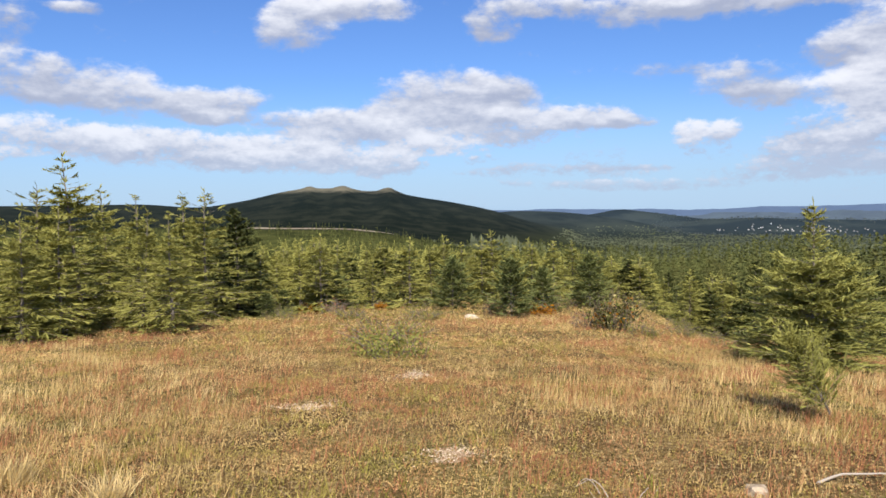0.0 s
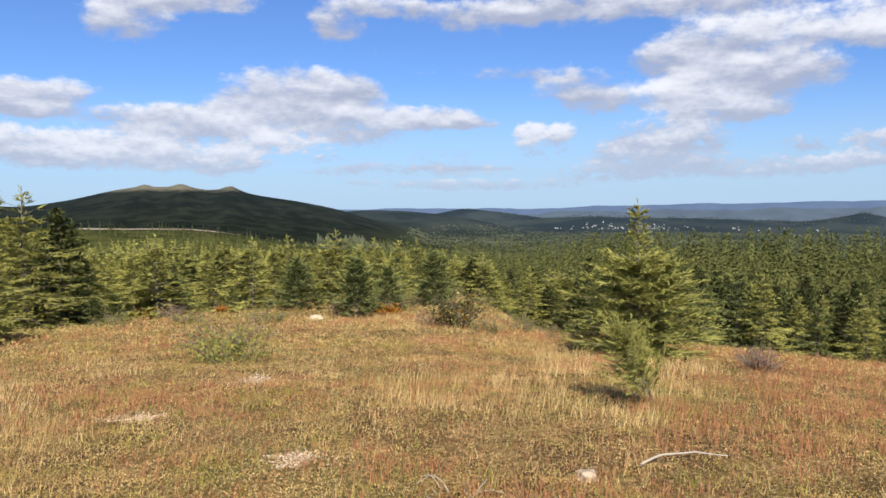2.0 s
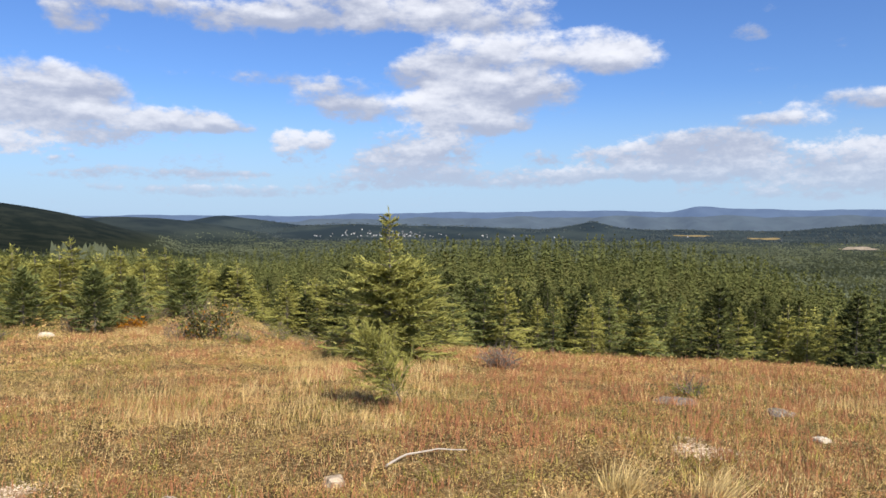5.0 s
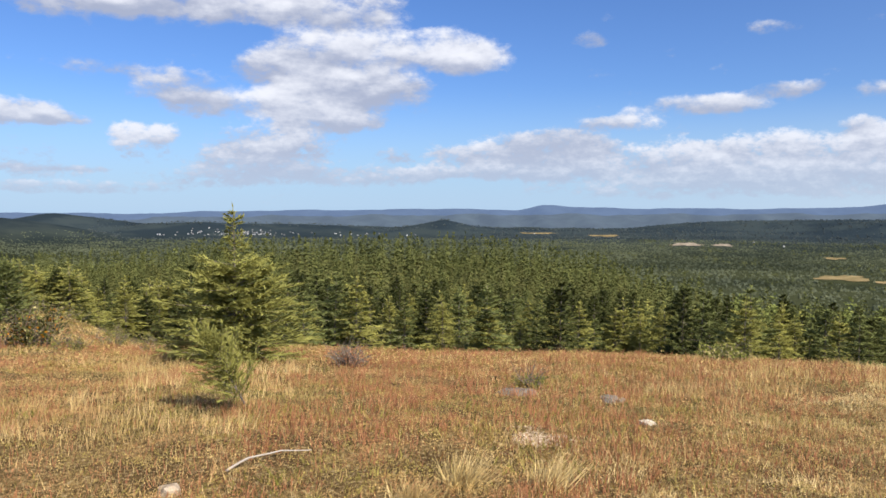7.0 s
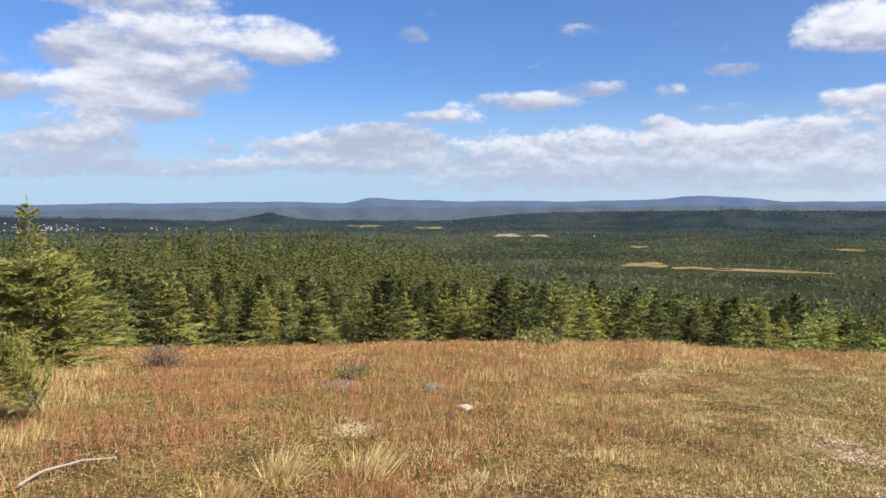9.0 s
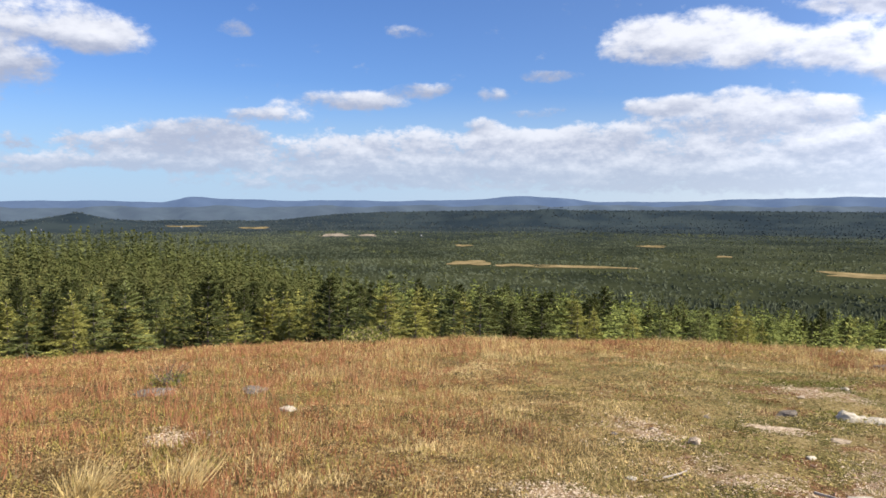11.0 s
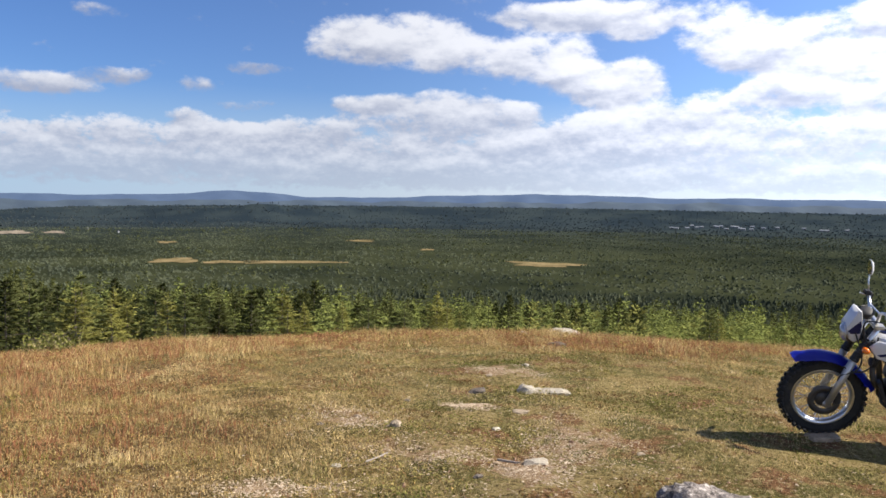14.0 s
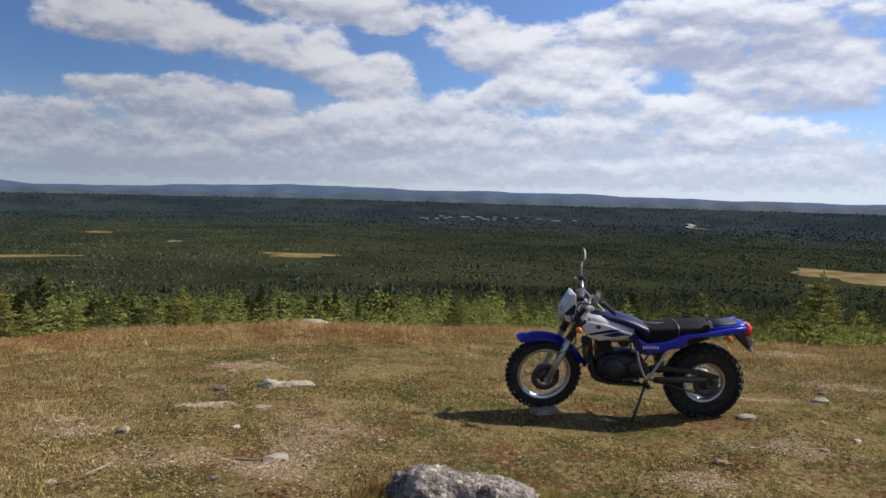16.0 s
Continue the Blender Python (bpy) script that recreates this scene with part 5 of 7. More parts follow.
# ---- sticks, shrubs ----
def twig_arrays(rng, a, b, ra, rb, bend, steps=8, sides=6):
    """A bent tapering stick as triangles."""
    tris = []
    ts = np.linspace(0, 1, steps)
    mid = rng.normal(0, bend, 3)
    pts = [a + (b - a) * t + mid * math.sin(math.pi * t) + rng.normal(0, bend * 0.08, 3) for t in ts]
    rings = []
    for i, p in enumerate(pts):
        d = pts[min(i + 1, steps - 1)] - pts[max(i - 1, 0)]
        d = d / (np.linalg.norm(d) + 1e-9)
        s = np.cross(d, [0.2, 0.31, 0.93])
        s /= np.linalg.norm(s) + 1e-9
        q = np.cross(d, s)
        w = ra + (rb - ra) * ts[i]
        ang = np.arange(sides) * 6.2832 / sides
        rings.append(p + (np.cos(ang)[:, None] * s + np.sin(ang)[:, None] * q) * w)
    for A, B in zip(rings[:-1], rings[1:]):
        for k in range(sides):
            m = (k + 1) % sides
            tris += [[A[k], A[m], B[m]], [A[k], B[m], B[k]]]
    return tris


def ground_stick(label, pts, r, seed, name="stick"):
    rng = np.random.default_rng(seed)
    o = np.array([pts[0][0], pts[0][1], z1(*pts[0])])
    tris = []
    P = [np.array([x, y, z1(x, y) + up]) - o for (x, y), up in zip(pts, [0.03] + [0.045] * (len(pts) - 2) + [0.05])]
    for i, (a, b) in enumerate(zip(P[:-1], P[1:])):
        tris += twig_arrays(rng, a, b, r * (1 - 0.2 * i), r * (0.8 - 0.2 * i), 0.006, 4)
    ob = new(name, soup(name, tris, M_DRIFT))
    ob.location = o
    return tagged(ob, label, "stick")


ground_stick("bare bleached branch lying on dry grass", [(2.20, 4.55), (2.40, 4.66), (2.65, 4.68), (2.84, 4.60)], 0.009, 1, "branch")
ground_stick("small bleached stick on worn turf", [(5.25, -0.22), (5.17, -0.32), (5.14, -0.36)], 0.009, 2)
ground_stick("small bleached stick on worn turf", [(5.05, 0.62), (5.12, 0.55), (5.2, 0.5)], 0.007, 3)
ground_stick("small pale stick beside a kickstand", [(5.97, -3.02), (5.90, -3.08), (5.85, -3.12)], 0.008, 4)


def brush_pile(x, y):
    """Dead grey twigs curling out of the grass."""
    rng = np.random.default_rng(77)
    top = new("brush_pile")
    top.location = (x, y, z1(x, y) + 0.005)
    for k in range(20):
        a = np.array([rng.normal(0, 0.09), rng.normal(0, 0.07), -0.03])
        t = rng.uniform(0, 6.28)
        L = rng.uniform(0.12, 0.32)
        b = a + np.array([math.cos(t) * L, math.sin(t) * L, rng.uniform(0.0, 0.05)])
        ob = new("twig", soup("twig", twig_arrays(rng, a, b, 0.0035, 0.0015, 0.035, 9, 5), M_DRIFT))
        ob.parent = top
    return tagged(top, "grey dead twigs curled over dry grass", "brush pile")


brush_pile(0.98, 4.30)


def shrub(name, label, b, r, width, height, stems, leaves, leaf_mats, seed, leaf=0.035, group=""):
    """A woody shrub: forking stems and separate oval leaves."""
    rng = np.random.default_rng(seed)
    wood, tufts = [], [[] for _ in leaf_mats]
    for s in range(stems):
        t = rng.uniform(0, 6.28)
        out = width * math.sqrt(rng.uniform(0, 1))
        tip = np.array([math.cos(t) * out, math.sin(t) * out, height * rng.uniform(0.55, 1.0) * (1 - 0.35 * (out / width) ** 2)])
        a = np.array([math.cos(t) * 0.15 * width, math.sin(t) * 0.15 * width, -0.05])
        wood += twig_arrays(rng, a, tip, 0.008, 0.003, 0.05, 6, 4)
        for _ in range(3):
            q = rng.uniform(0.4, 0.9)
            c = a + (tip - a) * q
            wood += twig_arrays(rng, c, c + rng.normal(0, 0.1, 3) + [0, 0, 0.08], 0.004, 0.0015, 0.02, 4, 3)
        for _ in range(leaves):
            q = rng.uniform(0.3, 1.0)
            c = a + (tip - a) * q + rng.normal(0, 0.07, 3) * (width / 0.6)
            d = rng.normal(0, 1, 3)
            d /= np.linalg.norm(d)
            e = np.cross(d, rng.normal(0, 1, 3))
            e /= np.linalg.norm(e)
            L = leaf * rng.uniform(0.6, 1.3)
            k = rng.integers(0, len(leaf_mats)) if rng.uniform() < 0.5 else 0
            tufts[k] += [[c, c + d * L * 0.5 + e * L * 0.3, c + d * L], [c, c + d * L, c + d * L * 0.5 - e * L * 0.3]]
    top = new(name)
    st = new("branchwork", soup("branchwork", wood, M_TWIG))
    st.parent = top
    for m, tr in zip(leaf_mats, tufts):
        if tr:
            lf = new("foliage", soup("foliage", tr, m))
            lf.parent = top
    top.location = at(b, r)
    return tagged(top, label, "shrub", group)


shrub("shrub", "dark shrub with yellow and brown autumn leaves", 12.6, 15.6, 0.72, 0.78, 34, 44, [M_LEAF_DARK, M_LEAF_ORANGE, M_LEAF_GREEN, M_LEAF_DARK, M_LEAF_CREAM], 1, 0.065)
shrub("shrub", "sparse grey-green shrub with bare twigs", -3.7, 9.6, 0.68, 0.4, 18, 90, [M_LEAF_GREEN, M_HERB], 2, 0.042)
shrub("shrub", "low green leafy shrub in the heath", -4.2, 11.2, 0.8, 0.4, 30, 26, [M_HERB, M_LEAF_GREEN], 3, 0.045)
shrub("shrub", "pale bare twiggy shrub", 10.3, 15.8, 0.4, 0.45, 26, 1, [M_LEAF_CREAM], 4, 0.03)
shrub("shrub", "brown twiggy shrub beside a spruce", 3.6, 18.0, 0.4, 0.5, 26, 5, [M_RUST], 5, 0.04)
shrub("shrub", "brown bare shrub at the strip edge", -7.9, 19.5, 0.45, 0.4, 22, 5, [M_RUST], 6, 0.04)
shrub("shrub", "leafy pale green shrub on the brow", 60.0, 15.6, 0.55, 0.42, 26, 36, [M_LEAF_GREEN, M_LEAF_CREAM], 7, 0.06)
shrub("shrub", "purple brown heath tuft on the brow", 33.6, 10.6, 0.35, 0.3, 40, 8, [M_RUST], 8, 0.03)
for k, (b, r, w, h) in enumerate([(-9.5, 21.2, 0.42, 0.3), (7.1, 18.3, 0.34, 0.32), (-4.6, 21.0, 0.2, 0.25)]):
    shrub("goldenrod", "clump of orange-yellow autumn goldenrod", b, r, w, h, 14, 46, [M_LEAF_ORANGE], 40 + k, 0.06, "goldenrod clumps")
for k, (b, r, w, h) in enumerate([(46.9, 8.5, 0.22, 0.14), (14.5, 14.5, 0.4, 0.3), (17, 17, 0.5, 0.3), (20, 15, 0.4, 0.25), (-1.5, 16.5, 0.5, 0.3), (-12, 17.5, 0.5, 0.3), (-7, 16.8, 0.4, 0.25), (8.5, 20.5, 0.6, 0.4), (11, 22, 0.6, 0.35), (14, 23.5, 0.7, 0.35), (16.5, 22, 0.5, 0.3), (9.5, 24, 0.7, 0.4), (18.5, 20, 0.5, 0.3), (12.5, 25, 0.8, 0.4)]):
    shrub("heath_clump", "low dark green heath clump", b, r, w, h, 22, 50, [M_LEAF_GREEN, M_HERB], 60 + k, 0.028, "heath clumps")


# ---- the plain: open fields, track, road, town ----
def draped(name, label, b0, b1, ra, rb, mat, seed, lift=0.4, cat="field"):
    """An open patch with a wavering edge, lying on the land."""
    rng = np.random.default_rng(seed)
    n, m = 40, 8
    ang = np.linspace(0, 2 * math.pi, n, endpoint=False)
    wob = 1 + 0.2 * np.sin(3 * ang + rng.uniform(0, 6)) + 0.14 * np.sin(5 * ang + rng.uniform(0, 6)) + 0.08 * np.sin(9 * ang + rng.uniform(0, 6))
    verts = []
    for k in range(m + 1):
        f = k / m
        sq = np.maximum(np.abs(np.cos(ang)), np.abs(np.sin(ang))) ** 0.5
        b = (b0 + b1) / 2 + (b1 - b0) / 2 * f * np.cos(ang) / sq * wob
        r = (ra + rb) / 2 + (rb - ra) / 2 * f * np.sin(ang) / sq * wob
        x, y = r * np.sin(np.radians(b)), r * np.cos(np.radians(b))
        verts.append(np.stack([x, y, zed(x, y) + lift], 1))
    me = face_mesh(name, np.concatenate(verts), grid_faces(m + 1, n, True), True)
    me.materials.append(mat)
    return tagged(new(name, me), label, cat, kind="structure")


for k, (b0, b1, ra, rb) in enumerate(CLEARINGS):
    pit = 2000 < ra < 2300
    track = ra < 400
    draped("track" if track else "field", "pale gravel track" if track else ("pale gravel pit" if pit else "dry golden bog meadow in the forest"), b0, b1, ra, rb, M_PIT if (pit or track) else M_FIELD, k, 0.25 if track else 0.5)


def strip(name, label, pts, half, mat, lift):
    """A road along bearing and distance."""
    P = []
    for (b0, r0), (b1, r1) in zip(pts[:-1], pts[1:]):
        for t in np.linspace(0, 1, 14, endpoint=False):
            P.append(at(b0 + (b1 - b0) * t, r0 + (r1 - r0) * t, lift))
    P.append(at(*pts[-1], lift))
    v = []
    for i, p in enumerate(P):
        d = (P[min(i + 1, len(P) - 1)] - P[max(i - 1, 0)]).normalized()
        s = Vector((-d.y, d.x, 0)).normalized() * half
        v += [p - s, p + s]
    f = [[2 * i, 2 * i + 1, 2 * i + 3, 2 * i + 2] for i in range(len(P) - 1)]
    me = face_mesh(name, [tuple(q) for q in v], f)
    me.materials.append(mat)
    return tagged(new(name, me), label, "road", kind="structure")


strip("road", "pale divided highway through far forest", [(122.0, 2640), (121.0, 2690), (120.5, 2790), (121.0, 2900), (120.6, 3020)], 9, M_ROAD, 4.5)


def box_bm(sx, sy, z0, z1_):
    bm = bmesh.new()
    bmesh.ops.create_cube(bm, size=1)
    for v in bm.verts:
        v.co = Vector((v.co.x * sx, v.co.y * sy, z0 if v.co.z < 0 else z1_))
    return bm


def part(name, bm, mat, parent, label="", smooth=False):
    me = bpy.data.meshes.new(name)
    bm.normal_update()
    bm.to_mesh(me)
    bm.free()
    if smooth:
        me.polygons.foreach_set("use_smooth", [True] * len(me.polygons))
    me.materials.append(mat)
    ob = new(name, me)
    ob.parent = parent
    if label:
        tagged(ob, label)
    return ob


def house(w, d, h, wall_mat, roof_mat, label, category, group, name="house"):
    top = new(name)
    part("wall", box_bm(w, d, -3, h), wall_mat, top)
    bm = bmesh.new()
    v = [bm.verts.new(p) for p in ((-w * 0.55, -d * 0.56, h), (w * 0.55, -d * 0.56, h), (w * 0.55, d * 0.56, h), (-w * 0.55, d * 0.56, h), (-w * 0.55, 0, h + d * 0.35), (w * 0.55, 0, h + d * 0.35))]
    for q in ((0, 1, 5, 4), (2, 3, 4, 5), (0, 4, 3), (1, 2, 5), (0, 3, 2, 1)):
        bm.faces.new([v[i] for i in q])
    part("roof", bm, roof_mat, top)
    for k in range(3):
        bm = box_bm(w * 0.12, 0.2, h * 0.35, h * 0.75)
        ob = part("window", bm, M_GLASSY, top)
        ob.location = (w * (-0.3 + 0.3 * k), -d * 0.5 - 0.06, 0)
    return tagged(top, label, category, group)


HOUSE = [house(3.4, 2.8, 1.7, M_WALL_W, M_ROOF, "small white house in a far town", "house", "town houses"),
         house(4, 2.8, 1.6, M_WALL_G, M_ROOF, "low pale grey house in a far town", "house", "town houses")]
SHED = house(13, 9, 2.0, M_WALL_G, M_ROOF_P, "long pale industrial shed among far forest", "building", "industrial sheds", "industrial_shed")
random.seed(12)
spots = [(random.choice([random.gauss(22.3, 1.2), random.gauss(27, 1.5), random.gauss(25.5, 0.6), random.uniform(17.6, 38)]), random.gauss(2640, 38)) for _ in range(92)] + [(62.9, 2130), (37.3, 2640), (46, 2800), (52, 2500), (61, 2300)]
for k, (b, r) in enumerate(spots):
    ob = copy_thing(HOUSE[k % 2], Matrix.Identity(4)) if k > 1 else HOUSE[k]
    ob.matrix_basis = Matrix.Translation(at(b, r, 1.5)) @ pose(0, 0, 0, 0, 0, random.uniform(-40, 40) - b)
for k in range(22):
    b = random.gauss(105, 2.6) if k < 18 else random.uniform(110, 114)
    ob = copy_thing(SHED, Matrix.Identity(4)) if k else SHED
    ob.matrix_basis = Matrix.Translation(at(b, random.uniform(2780, 3000), 2.0)) @ pose(0, 0, 0, 0, 0, random.uniform(-15, 15) - b)


# ---- the motorcycle ----
def paint(color, rough=0.3, metal=0.0, coat=0.0, grime=(0.12, 0.10, 0.08), dirt=0.25, spec=0.5):
    """Paint, plastic or metal with faint dust and scuffs."""
    def build(n):
        p = n.add("ShaderNodeTexCoord").outputs["Object"]
        d = n.ramp(n.noise(p, 14.0, 5, 0.6), 0.5, 0.8, 0.0, dirt)
        c = n.mix(d, color, grime)
        r = n.math("ADD", n.math("MULTIPLY", n.noise(p, 60.0, 3), 0.15), rough, clamp=True)
        return bsdf(n, c, r, metal, **{"Coat Weight": coat, "Specular IOR Level": spec})
    return build


B_BLUE = material("blue_plastic", paint((0.006, 0.016, 0.40), 0.28, coat=0.25, dirt=0.06))
B_WHITE = material("white_plastic", paint((0.60, 0.60, 0.62), 0.3, coat=0.4, dirt=0.12))
B_NAVY = material("navy_decal", paint((0.008, 0.010, 0.065), 0.35, coat=0.08, dirt=0.05, spec=0.3))
B_BLACK = material("black_plastic", paint((0.018, 0.018, 0.02), 0.5, dirt=0.3))
B_RUBBER = material("tyre_rubber", paint((0.016, 0.016, 0.016), 0.75, grime=(0.10, 0.085, 0.065), dirt=0.5))
B_VINYL = material("seat_vinyl", paint((0.007, 0.007, 0.009), 0.6, dirt=0.04, spec=0.15))
B_CHROME = material("chrome", paint((0.62, 0.62, 0.63), 0.24, 1.0, dirt=0.2))
B_ALU = material("cast_aluminium", paint((0.50, 0.49, 0.47), 0.42, 0.9, dirt=0.4))
B_ENGINE = material("black_engine", paint((0.022, 0.022, 0.024), 0.45, 0.3, dirt=0.4))
B_STEEL = material("dull_steel", paint((0.10, 0.095, 0.09), 0.5, 0.8, dirt=0.4))
B_RED = material("red_lens", paint((0.62, 0.012, 0.015), 0.15, coat=0.6, dirt=0.05))
B_ORANGE = material("orange_lens", paint((0.75, 0.16, 0.01), 0.15, coat=0.6, dirt=0.05))
B_GLASS = material("lamp_glass", paint((0.42, 0.42, 0.44), 0.06, 0.5, dirt=0.05))
B_MIRROR = material("mirror_glass", paint((0.85, 0.86, 0.88), 0.03, 1.0, dirt=0.05))
B_PLATE = material("pale_plate", paint((0.62, 0.60, 0.58), 0.4, dirt=0.3))
B_FLAKE = material("silver_letters", paint((0.7, 0.7, 0.72), 0.35, dirt=0.05))


def tube(pts, r, sides=10, r_end=None, smooth_steps=0):
    """A round bar through points; rounded between them by Catmull-Rom where steps are given."""
    P = [Vector(p) for p in pts]
    if smooth_steps:
        Q, E = [], [P[0]] + P + [P[-1]]
        for i in range(1, len(E) - 2):
            for k in range(smooth_steps):
                t = k / smooth_steps
                a, b, c, d = E[i - 1:i + 3]
                Q.append(0.5 * (2 * b + (c - a) * t + (2 * a - 5 * b + 4 * c - d) * t * t + (3 * b - a - 3 * c + d) * t ** 3))
        P = Q + [P[-1]]
    bm = bmesh.new()
    rings = []
    up = Vector((0.13, 0.97, 0.21))
    for i, p in enumerate(P):
        d = (P[min(i + 1, len(P) - 1)] - P[max(i - 1, 0)]).normalized()
        s = d.cross(up).normalized()
        q = d.cross(s)
        w = r if r_end is None else r + (r_end - r) * i / (len(P) - 1)
        rings.append([bm.verts.new(p + (s * math.cos(a) + q * math.sin(a)) * w) for a in (k * 2 * math.pi / sides for k in range(sides))])
    for A, B in zip(rings[:-1], rings[1:]):
        for k in range(sides):
            bm.faces.new((A[k], A[(k + 1) % sides], B[(k + 1) % sides], B[k]))
    bm.faces.new(rings[0][::-1])
    bm.faces.new(rings[-1])
    return bm


def lathe(profile, segs=48, closed=False):
    """Turns (radius, y) pairs round the y axis."""
    bm = bmesh.new()
    rings = [[bm.verts.new((r * math.cos(a), y, r * math.sin(a))) for a in (k * 2 * math.pi / segs for k in range(segs))] for r, y in profile]
    pairs = list(zip(rings[:-1], rings[1:])) + ([(rings[-1], rings[0])] if closed else [])
    for A, B in pairs:
        for k in range(segs):
            bm.faces.new((A[k], A[(k + 1) % segs], B[(k + 1) % segs], B[k]))
    if not closed:
        bm.faces.new(rings[0][::-1])
        bm.faces.new(rings[-1])
    bmesh.ops.recalc_face_normals(bm, faces=bm.faces)
    return bm


def loft(sections, sides=16, power=2.6):
    """A rounded body along x: (x, z middle, half height, half width[, y])."""
    bm = bmesh.new()
    rings = []
    for s in sections:
        x, z, h, w = s[:4]
        y = s[4] if len(s) > 4 else 0.0
        ring = []
        for k in range(sides):
            a = 2 * math.pi * (k + 0.5) / sides
            c, n = math.cos(a), math.sin(a)
            ring.append(bm.verts.new((x, y + math.copysign(abs(c) ** (2 / power), c) * w, z + math.copysign(abs(n) ** (2 / power), n) * h)))
        rings.append(ring)
    for A, B in zip(rings[:-1], rings[1:]):
        for k in range(sides):
            bm.faces.new((A[k], A[(k + 1) % sides], B[(k + 1) % sides], B[k]))
    bm.faces.new(rings[0][::-1])
    bm.faces.new(rings[-1])
    bmesh.ops.recalc_face_normals(bm, faces=bm.faces)
    return bm


def slab(poly, y0, y1, bevel=0.006):
    """A flat shape in the xz plane with rounded rims."""
    bm = bmesh.new()
    a = [bm.verts.new((x, y0, z)) for x, z in poly]
    b = [bm.verts.new((x, y1, z)) for x, z in poly]
    bm.faces.new(a)
    bm.faces.new(b[::-1])
    for i in range(len(poly)):
        j = (i + 1) % len(poly)
        bm.faces.new((a[j], a[i], b[i], b[j]))
    bmesh.ops.recalc_face_normals(bm, faces=bm.faces)
    if bevel:
        rim = [e for e in bm.edges if abs(e.verts[0].co.y - e.verts[1].co.y) < 1e-6]
        bmesh.ops.bevel(bm, geom=rim, offset=bevel, segments=2, affect="EDGES", profile=0.6)
    return bm


def merged(*bms):
    out = bmesh.new()
    for b in bms:
        me = bpy.data.meshes.new("tmp")
        b.to_mesh(me)
        b.free()
        out.from_mesh(me)
        bpy.data.meshes.remove(me)
    return out


def moved(bm, m):
    bmesh.ops.transform(bm, matrix=m, verts=bm.verts)
    return bm


def block(sx, sy, sz, bevel=0.006):
    bm = bmesh.new()
    bmesh.ops.create_cube(bm, size=1)
    for v in bm.verts:
        v.co = Vector((v.co.x * sx, v.co.y * sy, v.co.z * sz))
    if bevel:
        bmesh.ops.bevel(bm, geom=list(bm.edges), offset=bevel, segments=2, affect="EDGES")
    return bm


def knobby_tyre(R, rim, half, count, rows, knob):
    """A tyre with square tread blocks."""
    n = 9
    prof = []
    for k in range(n + 1):
        a = math.pi * k / n
        prof.append((rim + (R - rim - 0.012) * (math.sin(a) ** 0.55), -half * math.cos(a) * (0.62 + 0.38 * math.sin(a))))
    prof.append((rim - 0.004, half * 0.45))
    prof.append((rim - 0.004, -half * 0.45))
    body = lathe(prof, 56, True)
    out = [body]
    for i in range(count):
        for j, y in enumerate(rows):
            a = 2 * math.pi * (i + 0.5 * (j % 2)) / count
            edge = abs(y) > 0.75
            d = R - 0.004 - (0.020 if edge else 0.0)
            b = block(knob[0], knob[1], knob[2], 0)
            b = moved(b, Matrix.Rotation(-a, 4, "Y") @ Matrix.Translation((d, y * half, 0)) @ Matrix.Rotation((0.65 if y > 0 else -0.65) if edge else 0, 4, "Z"))
            out.append(b)
    return merged(*out)


def wheel(name, parent, x, z, R, rim, half, spokes, hub_r, count, rows, knob, label):
    top = new(name)
    top.parent = parent
    top.location = (x, 0, z)
    tagged(top, label)
    part("tyre", knobby_tyre(R, rim, half, count, rows, knob), B_RUBBER, top, "black knobbly rubber tyre")
    w = half * 0.55
    part("rim", lathe([(rim + 0.006, -w), (rim + 0.006, -w + 0.006), (rim - 0.012, -w + 0.012), (rim - 0.024, -w * 0.3), (rim - 0.024, w * 0.3), (rim - 0.012, w - 0.012), (rim + 0.006, w - 0.006), (rim + 0.006, w),
                       (rim - 0.010, w + 0.002), (rim - 0.032, w * 0.4), (rim - 0.032, -w * 0.4), (rim - 0.010, -w - 0.002)], 56, True), B_CHROME, top, "polished spoked rim", True)
    part("hub", lathe([(0.02, -0.075), (0.05, -0.07), (hub_r, -0.05), (hub_r, -0.035), (hub_r * 0.6, -0.02), (hub_r * 0.6, 0.02), (hub_r, 0.035), (hub_r, 0.05), (0.05, 0.07), (0.02, 0.075)], 32), B_STEEL, top, "", True)
    me = None
    for k in range(spokes):
        side = 1 if k % 2 else -1
        a = 2 * math.pi * k / spokes
        cross = 0.5 if (k // 2) % 2 else -0.5
        A = Vector((hub_r * math.cos(a + cross), side * 0.042, hub_r * math.sin(a + cross)))
        B = Vector(((rim - 0.026) * math.cos(a), side * 0.008, (rim - 0.026) * math.sin(a)))
        L = (B - A).length
        if me is None:
            me = bpy.data.meshes.new("spoke")
            b = tube([(0, 0, 0), (0, 0, L)], 0.0024, 5)
            b.to_mesh(me)
            b.free()
            me.materials.append(B_CHROME)
        ob = new("spoke", me)
        ob.parent = top
        ob.matrix_basis = Matrix.Translation(A) @ (B - A).to_track_quat("Z", "Y").to_matrix().to_4x4()
    return top


